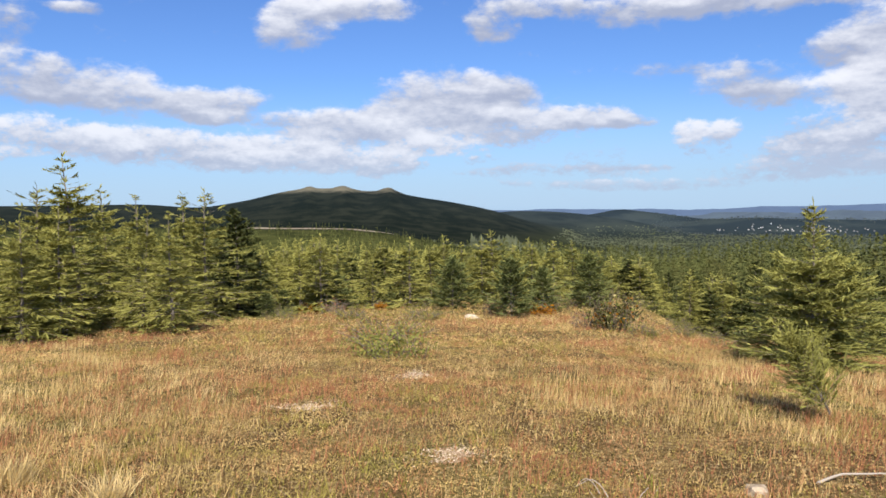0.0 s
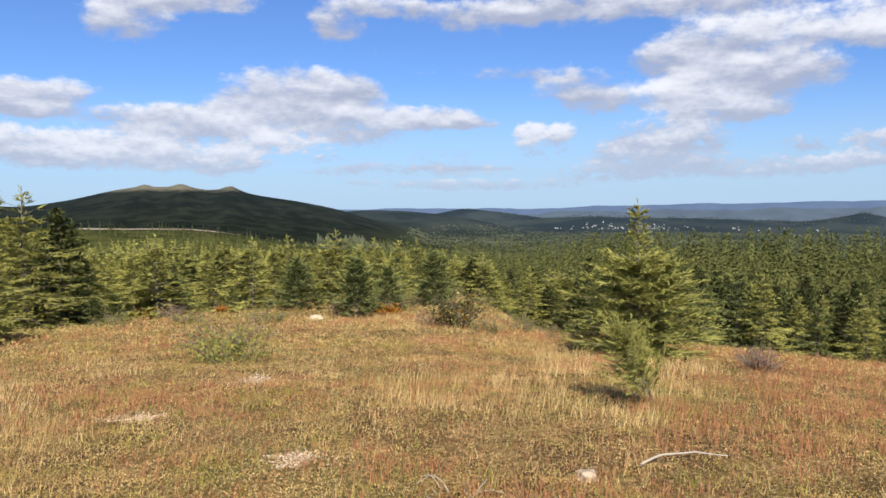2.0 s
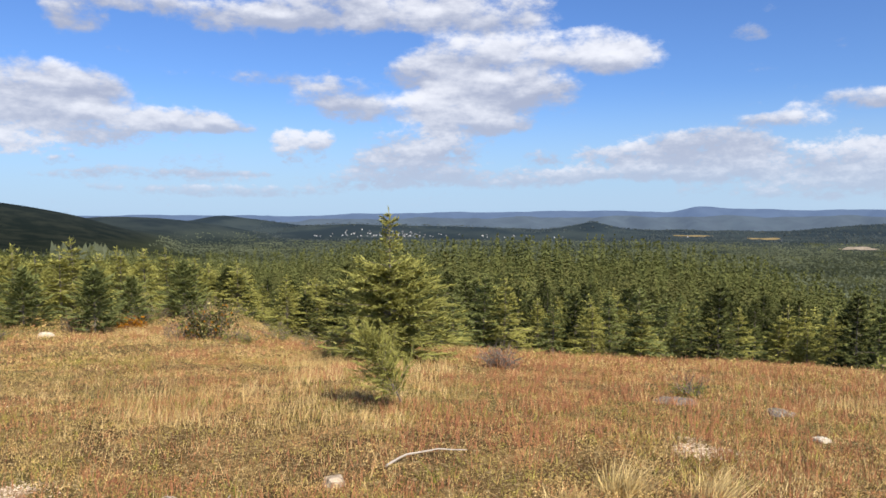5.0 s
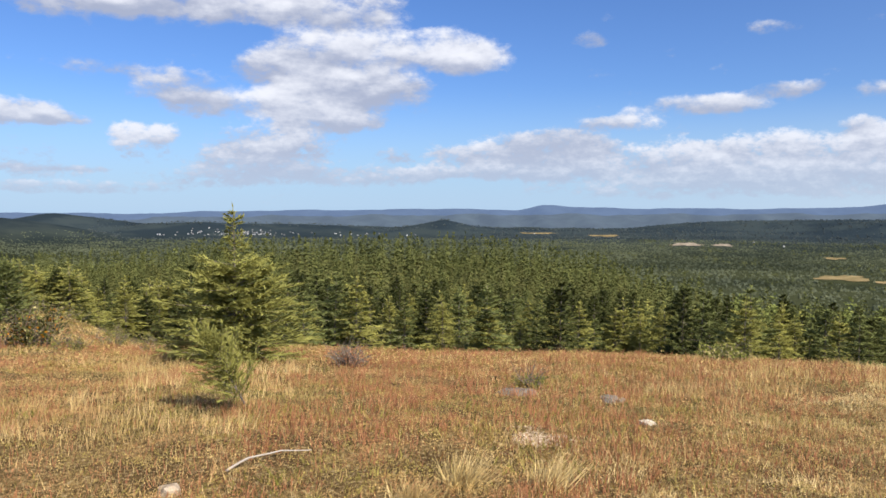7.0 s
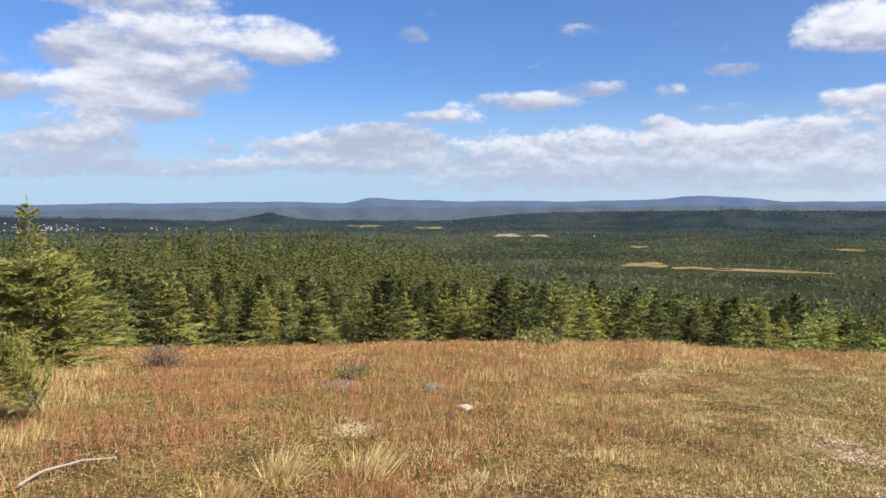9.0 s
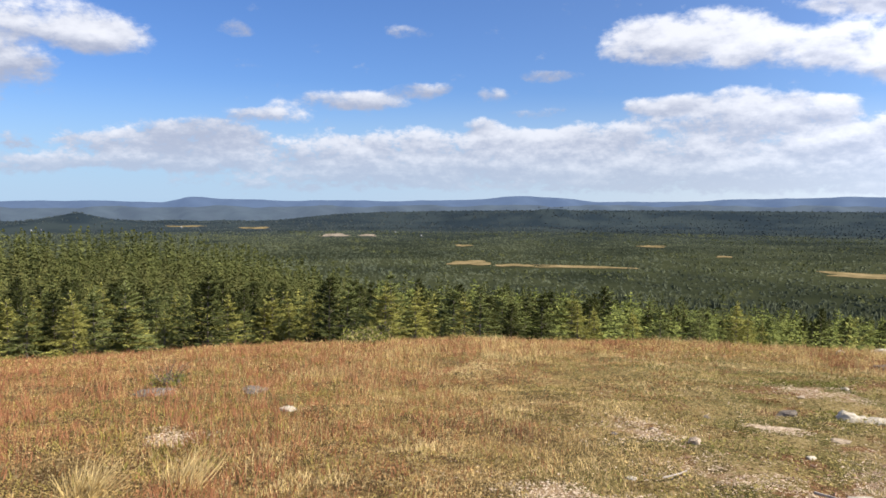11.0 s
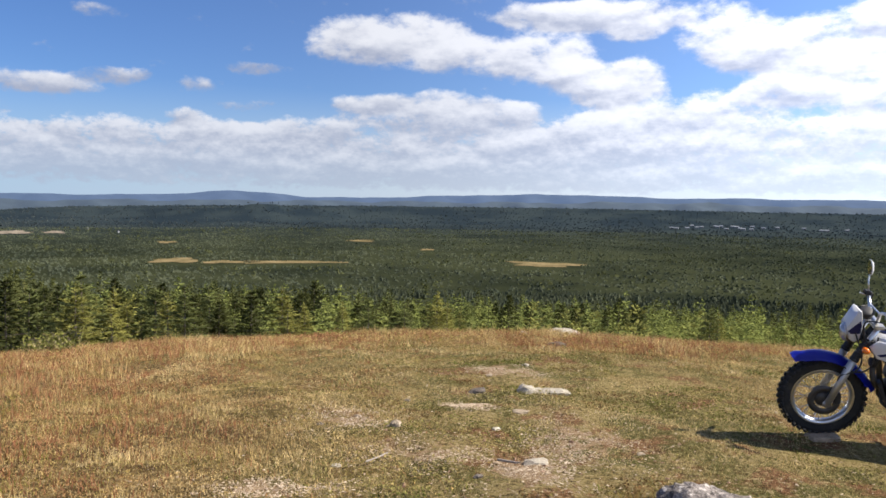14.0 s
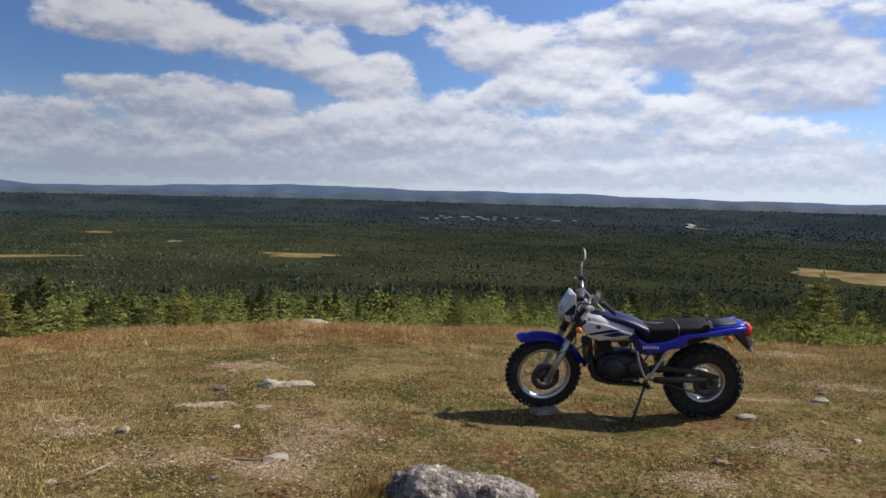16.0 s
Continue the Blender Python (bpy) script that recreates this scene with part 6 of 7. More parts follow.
def motorcycle():
    bike = tagged(new("motorcycle"), "blue and white trail motorcycle parked on its kickstand", "motorcycle")
    FX, FR, RR = 1.325, 0.315, 0.312
    # steering group turned a little to its left about the leaning head
    head = Vector((1.0, 0, 0.90))
    rake = (Vector((FX - 0.035, 0, FR)) - head).normalized()
    steer = Matrix.Translation(head) @ Matrix.Rotation(radians(-9), 4, rake) @ Matrix.Translation(-head)

    fw = wheel("front_wheel", bike, FX, FR, FR, 0.227, 0.054, 36, 0.062, 40, (-0.82, -0.3, 0.3, 0.82), (0.014, 0.022, 0.024), "front wheel with wire spokes and knobbly tyre")
    disc = [lathe([(0.07, 0.074), (0.118, 0.074), (0.118, 0.079), (0.07, 0.079)], 40, True)]
    part("brake_disc", merged(*disc), B_STEEL, fw, "dark brake disc", True)
    part("brake_caliper", moved(block(0.05, 0.04, 0.09, 0.008), Matrix.Translation((-0.085, 0.085, 0.03))), B_BLACK, fw)
    fw.matrix_basis = steer @ Matrix.Translation((FX, 0, FR))
    rw = wheel("rear_wheel", bike, 0, RR, RR, 0.172, 0.088, 32, 0.065, 30, (-0.85, -0.42, 0, 0.42, 0.85), (0.024, 0.034, 0.036), "fat rear wheel with wire spokes and deep tread")
    part("sprocket", lathe([(0.05, 0.085), (0.105, 0.085), (0.105, 0.092), (0.05, 0.092)], 40, True), B_STEEL, rw, "", True)
    part("brake_drum", lathe([(0.02, -0.10), (0.075, -0.095), (0.085, -0.06), (0.085, -0.02), (0.02, -0.02)], 32), B_ALU, rw, "", True)

    def turned(ob):
        ob.matrix_basis = steer
        return ob
    for s in (1, -1):
        y = 0.105 * s
        top, knee, foot = Vector((0.985, y, 0.955)), Vector((1.145, y, 0.66)), Vector((FX - 0.015, y, FR - 0.02))
        turned(part("fork_tube", tube([top, knee], 0.019, 14), B_CHROME, bike, "", True))
        turned(part("fork_boot", merged(*[tube([top.lerp(knee, 0.42 + 0.065 * k), top.lerp(knee, 0.47 + 0.065 * k), top.lerp(knee, 0.485 + 0.065 * k)], 0.033 - 0.004 * (k % 2), 14) for k in range(9)]), B_BLACK, bike, "black rubber fork gaiter", True))
        turned(part("fork_slider", merged(tube([top.lerp(knee, 0.97), knee.lerp(foot, 0.5), foot], 0.028, 14, 0.024), moved(block(0.06, 0.03, 0.05, 0.01), Matrix.Translation(foot))), B_ALU, bike, "grey cast fork leg", True))
        turned(part("front_indicator", moved(lathe([(0.004, -0.03), (0.022, -0.026), (0.027, 0.0), (0.022, 0.024), (0.004, 0.03)], 16), Matrix.Translation((1.085, 0.17 * s, 0.775))), B_ORANGE, bike, "orange indicator lamp", True))
        turned(part("indicator_stem", tube([(1.06, 0.1 * s, 0.785), (1.085, 0.145 * s, 0.778)], 0.007, 8), B_BLACK, bike))
    turned(part("lower_clamp", moved(block(0.07, 0.27, 0.045, 0.012), Matrix.Translation((1.045, 0, 0.83))), B_BLACK, bike))
    turned(part("upper_clamp", moved(block(0.08, 0.27, 0.03, 0.01), Matrix.Translation((0.985, 0, 0.955))), B_ALU, bike))
    # fender: a curved blade hugging the tyre
    bm = bmesh.new()
    rows = []
    for k in range(19):
        a = radians(166 - 6.2 * k)
        rad_ = 0.362 + (0.02 if k < 2 or k > 16 else 0)
        lift = 0.055 * (k / 18) ** 1.5
        cx, cz = FX + math.cos(a) * (rad_ + lift * 0.4), FR + math.sin(a) * (rad_ * 0.93 + lift)
        w = 0.085 * (0.75 + 0.25 * math.sin(math.pi * k / 18))
        n = Vector((math.cos(a), 0, math.sin(a)))
        ring = []
        for t in (-1, -0.86, -0.5, 0, 0.5, 0.86, 1):
            drop = 0.05 * abs(t) ** 3
            ring.append(bm.verts.new(Vector((cx, t * w, cz)) - n * drop))
        rows.append(ring)
    for A, B in zip(rows[:-1], rows[1:]):
        for j in range(6):
            bm.faces.new((A[j], A[j + 1], B[j + 1], B[j]))
    bmesh.ops.solidify(bm, geom=list(bm.faces), thickness=0.005)
    turned(part("front_fender", bm, B_BLUE, bike, "glossy blue front fender", True))
    for s in (1, -1):
        turned(part("fender_stay", tube([(1.20, 0.08 * s, 0.60), (1.185, 0.10 * s, 0.56), (1.22, 0.105 * s, 0.50)], 0.008, 8), B_ALU, bike))

    # headlamp with its white cowl
    turned(part("headlight_cowl", slab([(1.19, 0.93), (1.175, 0.83), (1.14, 0.80), (1.105, 0.83), (1.085, 0.93), (1.09, 1.07), (1.112, 1.085), (1.155, 1.0)], -0.078, 0.078, 0.006), B_WHITE, bike, "white headlight cowl", True))
    turned(part("cowl_decal", slab([(1.185, 0.90), (1.10, 0.99), (1.09, 0.955), (1.10, 0.88), (1.165, 0.875)], -0.0795, 0.0795, 0.001), B_NAVY, bike, "navy stripe"))
    lens = lathe([(0.002, -0.03), (0.05, -0.025), (0.078, -0.005), (0.08, 0.012), (0.002, 0.012)], 28)
    turned(part("headlight", moved(lens, Matrix.Translation((1.19, 0, 0.865)) @ Matrix.Rotation(radians(80), 4, "Z")), B_GLASS, bike, "round glass headlight", True))
    turned(part("cowl_shell", moved(loft([(-0.05, 0, 0.05, 0.05), (0.0, 0, 0.075, 0.07), (0.06, 0, 0.08, 0.074)], 16), Matrix.Translation((1.105, 0, 0.86))), B_BLACK, bike, "", True))
    turned(part("speedometer", moved(lathe([(0.002, -0.035), (0.045, -0.03), (0.05, 0.025), (0.046, 0.03), (0.002, 0.028)], 24), Matrix.Translation((1.04, 0.0, 1.035)) @ Matrix.Rotation(radians(65), 4, "X")), B_BLACK, bike, "", True))

    # bars, levers, mirrors
    turned(part("handlebar", tube([(0.90, 0.40, 1.055), (0.955, 0.24, 1.10), (0.985, 0.13, 1.085), (0.985, 0.06, 0.985), (0.985, -0.06, 0.985), (0.985, -0.13, 1.085), (0.955, -0.24, 1.10), (0.90, -0.40, 1.055)], 0.0125, 12, None, 6), B_CHROME, bike, "chrome handlebar", True))
    turned(part("bar_brace", tube([(0.985, 0.12, 1.07), (0.985, -0.12, 1.07)], 0.007, 8), B_CHROME, bike))
    for s in (1, -1):
        turned(part("grip", tube([(0.935, 0.30 * s, 1.085), (0.888, 0.43 * s, 1.048)], 0.0185, 14), B_RUBBER, bike, "black rubber grip", True))
        turned(part("switch_box", moved(block(0.05, 0.05, 0.045, 0.01), Matrix.Translation((0.948, 0.255 * s, 1.098))), B_BLACK, bike))
        turned(part("lever", tube([(0.975, 0.24 * s, 1.105), (1.0, 0.28 * s, 1.10), (0.965, 0.41 * s, 1.06)], 0.007, 8, 0.006, 5), B_ALU, bike, "", True))
        mz, mx, my, wide = (1.325, 0.93, 0.31, 0.55) if s < 0 else (1.13, 0.965, 0.27, 0.7)
        mir = part("mirror", moved(lathe([(0.002, -0.014), (0.04, -0.012), (0.056, 0.0), (0.058, 0.006), (0.002, 0.006)], 24), Matrix.Translation((mx, my * s, mz)) @ Matrix.Rotation(radians(-78), 4, "Z") @ Matrix.Diagonal((wide, 1, 1.3, 1))), B_FLAKE if s < 0 else B_BLACK, bike, "silver oval mirror" if s < 0 else "black oval mirror", True)
        turned(mir)
        part("mirror_stalk", tube([(0.955, 0.235 * s, 1.11), (mx + 0.03, 0.25 * s, (1.11 + mz) / 2), (mx + 0.01, my * s - 0.01 * s, mz - 0.06)], 0.0055, 8, None, 4), B_CHROME, mir, "", True)
        part("mirror_glass", moved(lathe([(0.002, 0.0065), (0.053, 0.0065), (0.053, 0.009), (0.002, 0.009)], 24), Matrix.Translation((mx, my * s, mz)) @ Matrix.Rotation(radians(-78), 4, "Z") @ Matrix.Diagonal((wide, 1, 1.3, 1))), B_MIRROR, mir, "")
    turned(part("brake_reservoir", moved(block(0.045, 0.07, 0.04, 0.008), Matrix.Translation((0.975, -0.22, 1.135))), B_BLACK, bike))

    # tank, seat and bodywork
    part("fuel_tank", loft([(1.03, 0.79, 0.03, 0.05), (1.01, 0.80, 0.075, 0.095), (0.96, 0.80, 0.115, 0.135), (0.88, 0.79, 0.135, 0.155), (0.78, 0.755, 0.115, 0.14), (0.68, 0.72, 0.075, 0.115), (0.60, 0.69, 0.05, 0.09)], 20, 3.0), B_WHITE, bike, "white fuel tank", True)
    for s in (1, -1):
        y0, y1 = (0.128, 0.158) if s > 0 else (-0.158, -0.128)
        part("tank_panel", slab([(1.035, 0.80), (0.985, 0.69), (0.89, 0.665), (0.66, 0.685), (0.62, 0.70), (0.72, 0.765), (0.86, 0.845), (0.98, 0.865)], y0, y1, 0.012), B_WHITE, bike, "white tank panel", True)
        e0, e1 = (0.156, 0.1605) if s > 0 else (-0.1605, -0.156)
        part("tank_decal", slab([(0.985, 0.73), (0.80, 0.79), (0.72, 0.765), (0.79, 0.755), (0.965, 0.712)], e0, e1, 0), B_NAVY, bike, "navy stripe")
        part("tank_decal", slab([(0.88, 0.718), (0.745, 0.752), (0.635, 0.694), (0.70, 0.703), (0.78, 0.698)], e0, e1, 0), B_NAVY, bike, "navy stripe")
        part("tank_badge", moved(lathe([(0.001, -0.002), (0.021, -0.002), (0.021, 0.002), (0.001, 0.002)], 20), Matrix.Translation((0.905, 0.160 * s, 0.81))), B_STEEL, bike, "round grey badge")
    part("tank_cap", moved(lathe([(0.002, -0.012), (0.042, -0.012), (0.042, 0.01), (0.03, 0.014), (0.002, 0.014)], 24), Matrix.Translation((0.87, 0, 0.93)) @ Matrix.Rotation(radians(90), 4, "X")), B_BLACK, bike, "", True)
    part("tank_top", loft([(0.96, 0.905, 0.012, 0.05), (0.88, 0.915, 0.02, 0.09), (0.80, 0.885, 0.035, 0.118), (0.70, 0.835, 0.05, 0.126), (0.60, 0.765, 0.055, 0.13), (0.50, 0.70, 0.045, 0.134), (0.46, 0.68, 0.03, 0.12)], 14), B_NAVY, bike, "dark blue tank ridge", True)
    part("seat", loft([(0.60, 0.715, 0.015, 0.07), (0.57, 0.695, 0.04, 0.10), (0.50, 0.672, 0.066, 0.128), (0.40, 0.683, 0.072, 0.138), (0.28, 0.71, 0.074, 0.14), (0.12, 0.752, 0.074, 0.138), (0.02, 0.785, 0.07, 0.13), (-0.005, 0.79, 0.055, 0.12)], 20, 3.2), B_VINYL, bike, "long black vinyl seat", True)
    part("seat_strap", loft([(0.268, 0.713, 0.078, 0.144), (0.25, 0.717, 0.078, 0.144)], 20, 3.2), B_BLACK, bike, "", True)
    for s in (1, -1):
        part("seat_tab", moved(block(0.03, 0.03, 0.075, 0.006), Matrix.Translation((-0.005 - 0.04 * (s < 0), 0.10 * s, 0.86)) @ Matrix.Rotation(radians(20), 4, "Y")), B_ALU, bike, "silver seat bracket")
        y0, y1 = (0.11, 0.152) if s > 0 else (-0.152, -0.11)
        part("side_panel", slab([(0.76, 0.76), (0.64, 0.68), (0.59, 0.585), (0.47, 0.572), (0.34, 0.61), (0.21, 0.64), (0.17, 0.69), (-0.10, 0.78), (-0.33, 0.865), (-0.34, 0.925), (-0.20, 0.885), (0.02, 0.775), (0.20, 0.715), (0.36, 0.67), (0.50, 0.655), (0.60, 0.685), (0.68, 0.735)], y0, y1, 0.012), B_BLUE, bike, "glossy blue side panel", True)
        n0, n1 = (0.1505, 0.1535) if s > 0 else (-0.1535, -0.1505)
        part("panel_decal", slab([(0.70, 0.725), (0.625, 0.66), (0.59, 0.60), (0.50, 0.59), (0.56, 0.65), (0.60, 0.70)], n0, n1, 0), B_NAVY, bike, "navy graphic")
        w0 = 0.1545 if s > 0 else -0.1545
        for k in range(6):
            part("badge_bar", moved(block(0.013, 0.002, 0.024, 0), Matrix.Translation((0.535 - 0.0225 * k, w0, 0.628 + 0.001 * k))), B_FLAKE, bike)
    part("tail_cover", loft([(0.0, 0.80, 0.03, 0.11), (-0.15, 0.865, 0.03, 0.10), (-0.30, 0.90, 0.028, 0.085), (-0.355, 0.915, 0.022, 0.075)], 16, 3.0), B_BLUE, bike, "blue tail", True)
    part("rear_rack", loft([(-0.03, 0.85, 0.008, 0.09), (-0.15, 0.89, 0.008, 0.085), (-0.28, 0.928, 0.008, 0.07)], 12, 4), B_BLACK, bike, "", True)
    part("inner_fender", loft([(0.30, 0.64, 0.02, 0.07), (0.12, 0.72, 0.025, 0.085), (-0.08, 0.77, 0.025, 0.09), (-0.28, 0.83, 0.03, 0.085), (-0.34, 0.86, 0.03, 0.08)], 14), B_BLACK, bike, "", True)
    part("plate_holder", slab([(-0.22, 0.84), (-0.345, 0.90), (-0.37, 0.80), (-0.44, 0.61), (-0.42, 0.605), (-0.30, 0.74)], -0.07, 0.07, 0.01), B_BLACK, bike, "black plate holder", True)
    part("tail_light", moved(block(0.085, 0.13, 0.13, 0.016), Matrix.Translation((-0.395, 0, 0.845))), B_RED, bike, "red tail light", True)
    plate = part("number_plate", moved(block(0.006, 0.16, 0.13, 0.002), Matrix.Translation((-0.43, 0, 0.68)) @ Matrix.Rotation(radians(-17), 4, "Y")), B_PLATE, bike, "pale number plate")
    for k in range(3):
        part("plate_bar", moved(block(0.002, 0.03, 0.045, 0), Matrix.Translation((-0.4345, -0.045 + 0.045 * k, 0.68)) @ Matrix.Rotation(radians(-17), 4, "Y")), B_NAVY, plate)
    for s in (1, -1):
        part("rear_indicator", moved(lathe([(0.004, -0.035), (0.024, -0.03), (0.03, 0.0), (0.024, 0.026), (0.004, 0.032)], 16), Matrix.Translation((-0.17, 0.165 * s, 0.775)) @ Matrix.Diagonal((1, 1, 1.3, 1))), B_ORANGE, bike, "orange indicator lamp", True)
        part("indicator_stem", tube([(-0.185, 0.08 * s, 0.83), (-0.175, 0.14 * s, 0.80)], 0.008, 8), B_BLACK, bike)
        part("plate_bolt", tube([(-0.44, 0.05 * s, 0.62), (-0.465, 0.05 * s, 0.60)], 0.009, 8), B_ALU, bike)

    # engine
    part("crankcase", merged(loft([(0.50, 0.42, 0.06, 0.10), (0.54, 0.43, 0.10, 0.125), (0.66, 0.435, 0.125, 0.135), (0.80, 0.43, 0.12, 0.13), (0.88, 0.42, 0.09, 0.11), (0.90, 0.41, 0.06, 0.09)], 20, 3.2),
                             moved(lathe([(0.01, -0.02), (0.085, -0.02), (0.095, 0.0), (0.08, 0.025), (0.01, 0.032)], 28), Matrix.Translation((0.77, 0.14, 0.43))),
                             moved(lathe([(0.01, -0.02), (0.06, -0.02), (0.066, 0.0), (0.055, 0.02), (0.01, 0.026)], 24), Matrix.Translation((0.60, 0.135, 0.44)))), B_ENGINE, bike, "black engine case", True)
    part("cylinder", merged(*[moved(block(0.15, 0.17, 0.009, 0.003), Matrix.Translation((0.80 + 0.010 * k, 0, 0.545 + 0.016 * k)) @ Matrix.Rotation(radians(-14), 4, "Y")) for k in range(8)],
                            moved(block(0.11, 0.13, 0.20, 0.01), Matrix.Translation((0.835, 0, 0.60)) @ Matrix.Rotation(radians(-14), 4, "Y"))), B_ENGINE, bike, "black finned cylinder")
    part("cylinder_head", merged(moved(block(0.13, 0.16, 0.06, 0.012), Matrix.Translation((0.84, 0, 0.69))), moved(lathe([(0.01, -0.01), (0.04, -0.01), (0.042, 0.008), (0.01, 0.014)], 20), Matrix.Translation((0.845, 0.085, 0.69)))), B_ENGINE, bike, "", True)
    part("carburettor", merged(moved(block(0.08, 0.07, 0.09, 0.01), Matrix.Translation((0.67, 0.02, 0.635))), tube([(0.78, 0.01, 0.64), (0.70, 0.01, 0.64)], 0.025, 12), tube([(0.64, 0.01, 0.64), (0.55, 0.01, 0.65)], 0.028, 12)), B_STEEL, bike, "", True)
    part("air_box", moved(block(0.20, 0.19, 0.20, 0.02), Matrix.Translation((0.44, 0, 0.64))), B_BLACK, bike)
    part("exhaust_header", tube([(0.90, -0.02, 0.66), (0.965, 0.0, 0.63), (0.99, 0.03, 0.54), (0.965, 0.02, 0.45), (0.93, -0.05, 0.42), (0.85, -0.14, 0.44), (0.60, -0.16, 0.46), (0.40, -0.16, 0.50)], 0.021, 12, None, 5), B_STEEL, bike, "dull exhaust pipe", True)
    part("muffler", tube([(0.42, -0.16, 0.50), (0.36, -0.165, 0.52), (-0.02, -0.175, 0.64), (-0.10, -0.175, 0.665)], 0.045, 16), B_BLACK, bike, "black muffler", True)
    part("skid_plate", slab([(0.94, 0.50), (0.965, 0.48), (0.91, 0.33), (0.80, 0.275), (0.52, 0.275), (0.52, 0.29), (0.79, 0.295), (0.895, 0.345)], -0.10, 0.10, 0.004), B_BLACK, bike)
    part("gear_cover", slab([(0.62, 0.50), (0.50, 0.49), (0.47, 0.42), (0.52, 0.36), (0.63, 0.37)], 0.12, 0.148, 0.01), B_ENGINE, bike, "", True)

    # frame, swing arm, stands
    part("down_tube", tube([(0.985, 0, 0.84), (0.945, 0, 0.62), (0.93, 0, 0.42)], 0.021, 12), B_STEEL, bike, "", True)
    part("top_tube", tube([(1.0, 0, 0.87), (0.80, 0, 0.80), (0.50, 0, 0.74), (0.10, 0, 0.79)], 0.02, 10), B_BLACK, bike, "", True)
    part("steering_head", tube([(0.975, 0, 0.96), (1.055, 0, 0.81)], 0.032, 16), B_BLACK, bike, "", True)
    for s in (1, -1):
        part("cradle_tube", tube([(0.93, 0.03 * s, 0.44), (0.90, 0.08 * s, 0.31), (0.55, 0.10 * s, 0.285), (0.50, 0.115 * s, 0.34)], 0.013, 10, None, 4), B_BLACK, bike, "", True)
        part("front_stay", tube([(0.60, 0.125 * s, 0.69), (0.585, 0.14 * s, 0.60), (0.555, 0.15 * s, 0.46), (0.50, 0.15 * s, 0.345)], 0.012, 10, None, 4), B_ALU, bike, "silver frame tube", True)
        part("rear_stay", tube([(0.30, 0.12 * s, 0.67), (0.40, 0.14 * s, 0.50), (0.50, 0.15 * s, 0.345)], 0.011, 10, None, 4), B_ALU, bike, "silver frame tube", True)
        part("swing_arm", merged(moved(block(0.44, 0.03, 0.05, 0.008), Matrix.Translation((0.22, 0.118 * s, 0.355)) @ Matrix.Rotation(radians(4), 4, "Y")), tube([(0.0, 0.09 * s, RR), (0.0, 0.145 * s, RR)], 0.018, 12)), B_STEEL, bike, "grey swing arm", True)
        part("foot_peg", merged(moved(block(0.04, 0.11, 0.025, 0.006), Matrix.Translation((0.515, 0.22 * s, 0.335)))), B_RUBBER, bike)
    part("chain_guard", slab([(0.46, 0.475), (0.30, 0.465), (0.05, 0.445), (-0.09, 0.41), (-0.09, 0.38), (0.04, 0.40), (0.28, 0.425), (0.46, 0.435)], 0.115, 0.135, 0.004), B_BLACK, bike, "black chain guard", True)
    for z0, fall in ((0.445, 0.0005), (0.335, 0.004)):
        part("chain", tube([(0.47, 0.0885, z0), (0.25, 0.0885, z0 - 14 * fall), (0.038, 0.0885, z0 - 27 * fall)], 0.008, 6), B_STEEL, bike)
    part("shock_absorber", merged(tube([(0.36, 0, 0.42), (0.42, 0, 0.66)], 0.022, 12), *[moved(lathe([(0.032, -0.005), (0.042, 0), (0.032, 0.005)], 18, True), Matrix.Translation((0.365 + 0.0055 * k, 0, 0.44 + 0.022 * k)) @ Matrix.Rotation(radians(76), 4, "X")) for k in range(9)]), B_STEEL, bike, "", True)
    part("kickstand", tube([(0.50, 0.125, 0.31), (0.56, 0.20, 0.16), (0.625, 0.275, 0.012)], 0.012, 10), B_STEEL, bike, "dull steel kickstand", True)
    part("kickstand_foot", moved(block(0.06, 0.045, 0.008, 0.002), Matrix.Translation((0.63, 0.285, 0.006))), B_STEEL, bike)
    part("gear_lever", merged(tube([(0.60, 0.15, 0.36), (0.70, 0.16, 0.345)], 0.007, 8), tube([(0.70, 0.15, 0.345), (0.70, 0.20, 0.345)], 0.009, 8)), B_STEEL, bike)
    part("brake_pedal", tube([(0.52, -0.13, 0.32), (0.62, -0.16, 0.31), (0.70, -0.18, 0.325)], 0.008, 8), B_STEEL, bike)
    part("horn", moved(lathe([(0.002, -0.02), (0.035, -0.015), (0.04, 0.01), (0.002, 0.014)], 20), Matrix.Translation((0.995, 0.07, 0.635)) @ Matrix.Rotation(radians(-60), 4, "Z")), B_BLACK, bike, "", True)
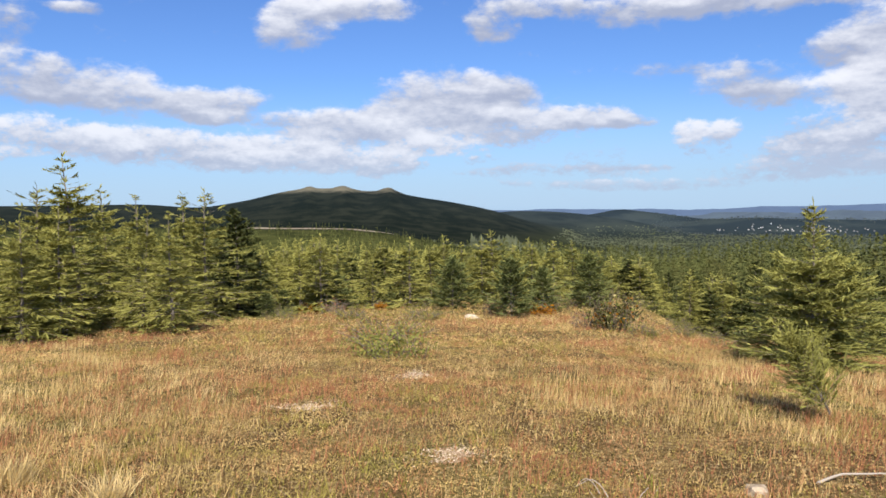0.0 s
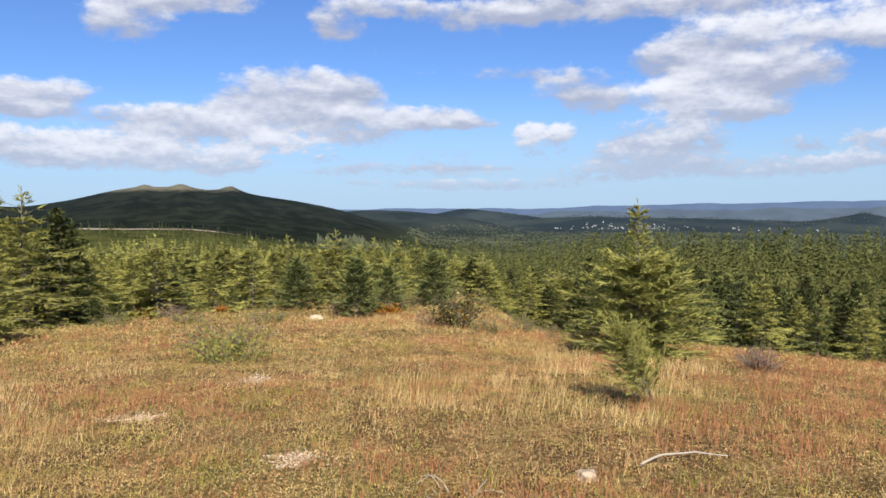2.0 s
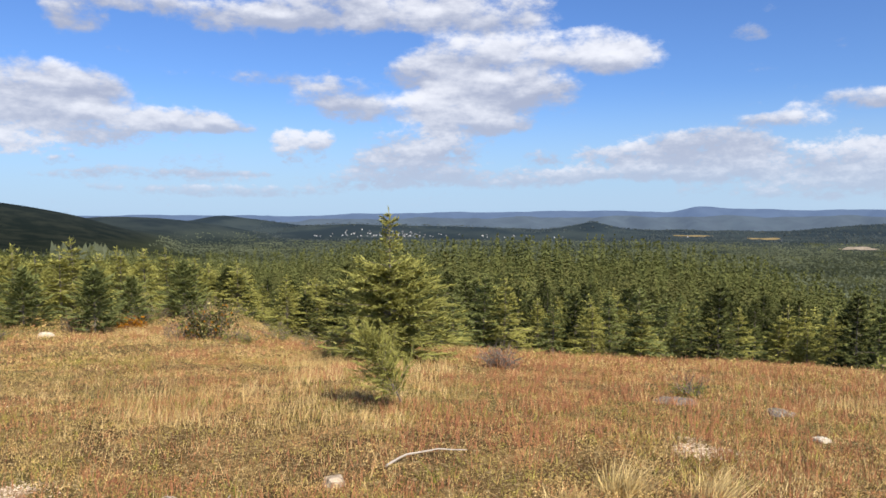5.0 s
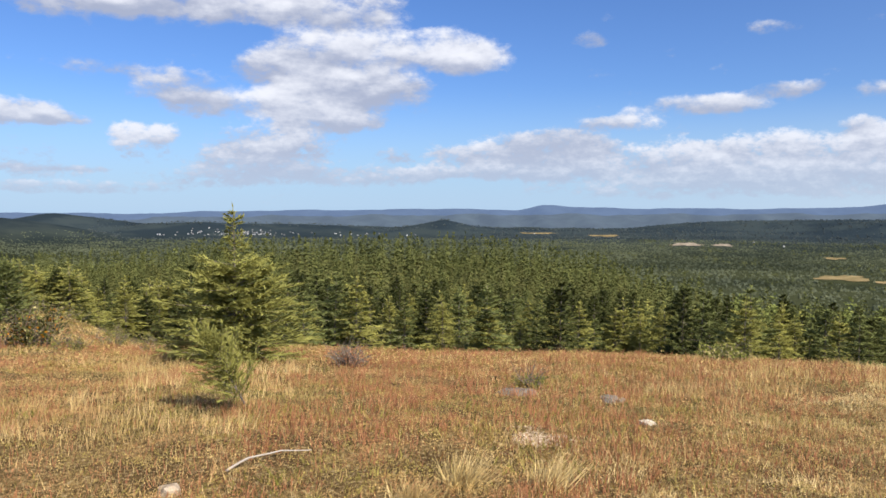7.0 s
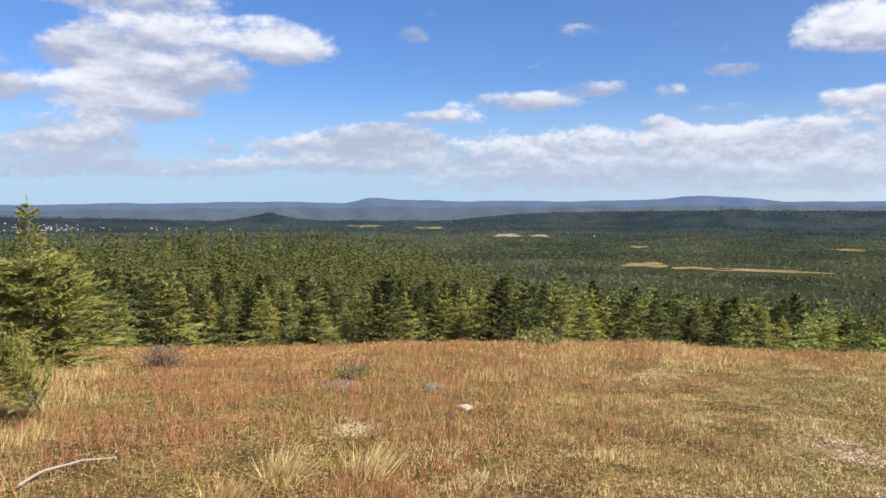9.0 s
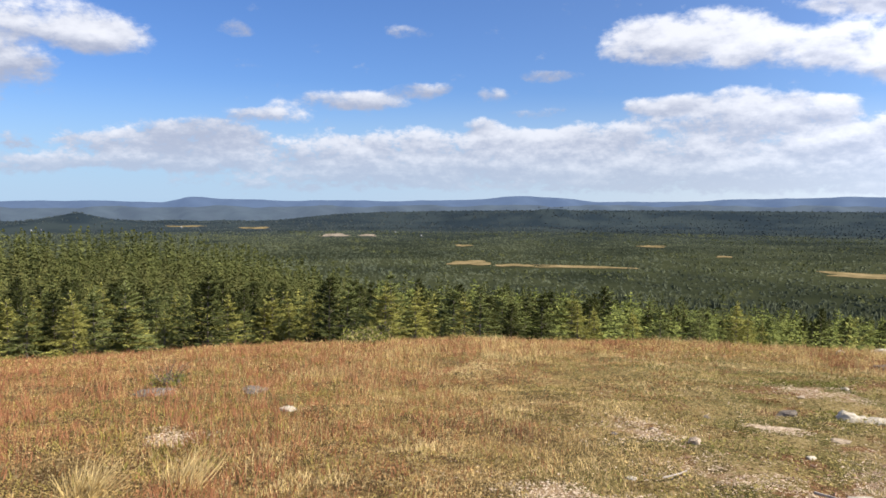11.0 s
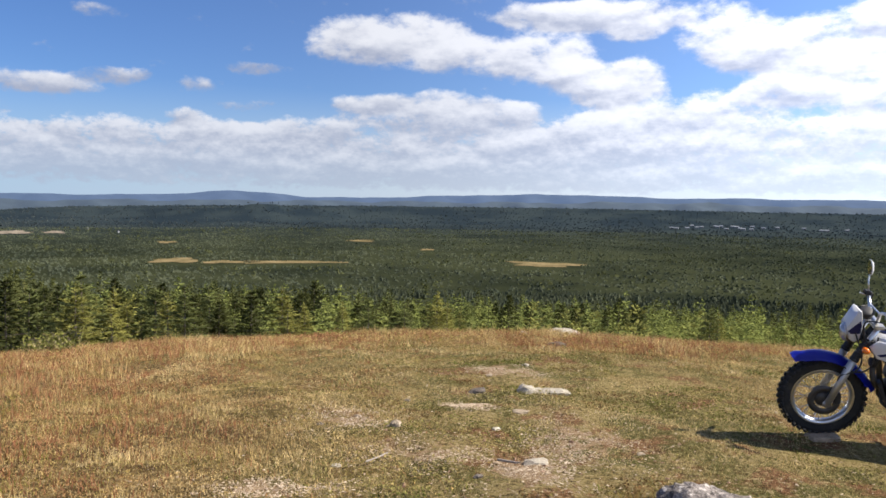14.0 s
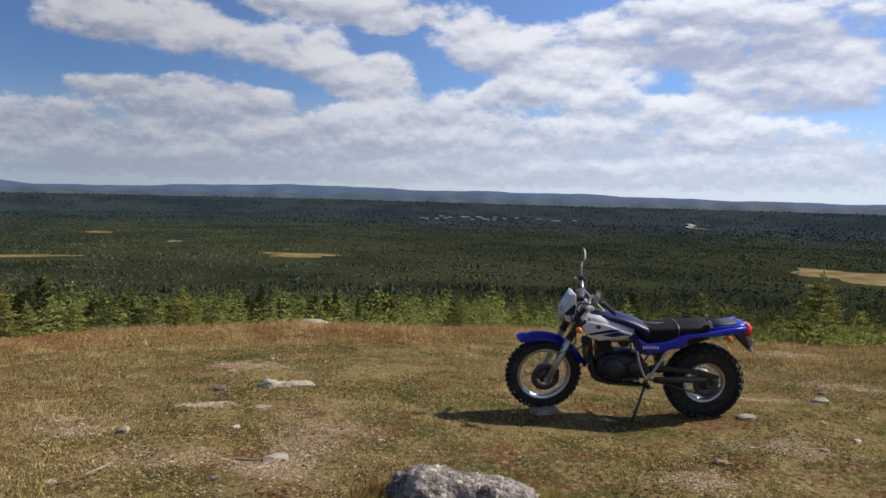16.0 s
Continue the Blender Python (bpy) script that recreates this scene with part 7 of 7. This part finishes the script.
    for k, pts in enumerate([[(0.955, 0.25, 1.09), (1.07, 0.18, 1.06), (1.06, 0.13, 0.85), (0.97, 0.12, 0.68)], [(0.955, -0.25, 1.09), (1.10, -0.08, 1.08), (1.07, 0.1, 0.82), (0.93, 0.1, 0.70)],
                             [(0.97, -0.22, 1.12), (1.12, 0.05, 1.0), (1.08, 0.14, 0.70), (1.12, 0.14, 0.58), (1.22, 0.12, 0.52), (1.235, 0.1, 0.38)], [(0.975, 0.13, 0.90), (1.0, 0.15, 0.70), (1.04, 0.14, 0.60), (1.12, 0.13, 0.57), (1.20, 0.12, 0.60)]]):
        part("cable", tube(pts, 0.006, 8, None, 6), B_BLACK, bike, "", True)
    # the bodywork sits low, a little forward of the axles
    for ob in bike.children:
        if ob.type == "MESH":
            front_end = ob.matrix_basis != Matrix.Identity(4)
            for o in (ob, *ob.children):
                for v in o.data.vertices:
                    q = v.co
                    if q.z > 0.7:
                        q.z = 0.7 + (q.z - 0.7) * (0.88 if front_end else 0.74)
                    if not front_end and q.z > 0.66 and q.x < 0.8:
                        rise = min(max((0.8 - q.x) / 0.25, 0), 1) * min(max((q.x + 0.12) / 0.42, 0), 1)
                        drop = min(max(-q.x / 0.3, 0), 1)
                        q.z += (0.052 * rise - 0.03 * drop) * min((q.z - 0.66) / 0.04, 1)
                    if q.x < 0 and q.z > 0.5:
                        q.x *= 0.82
                    q.x += 0.055 * max(q.z - 0.33, 0)
    # stands leaning on its kickstand, front tyre on a stone
    rear, front = Vector((6.04, -3.955, 0)), Vector((6.366, -2.672, 0))
    zr, zf = z1(rear.x, rear.y) - 0.004, z1(front.x, front.y) + 0.02
    yaw = math.degrees(math.atan2(front.y - rear.y, front.x - rear.x))
    tilt = math.degrees(math.atan2(zf - zr, 1.325))
    bike.matrix_basis = Matrix.Translation((rear.x, rear.y, zr)) @ Matrix.Rotation(radians(yaw), 4, "Z") @ Matrix.Rotation(radians(-tilt), 4, "Y") @ Matrix.Rotation(radians(-8), 4, "X")
    return bike


motorcycle()
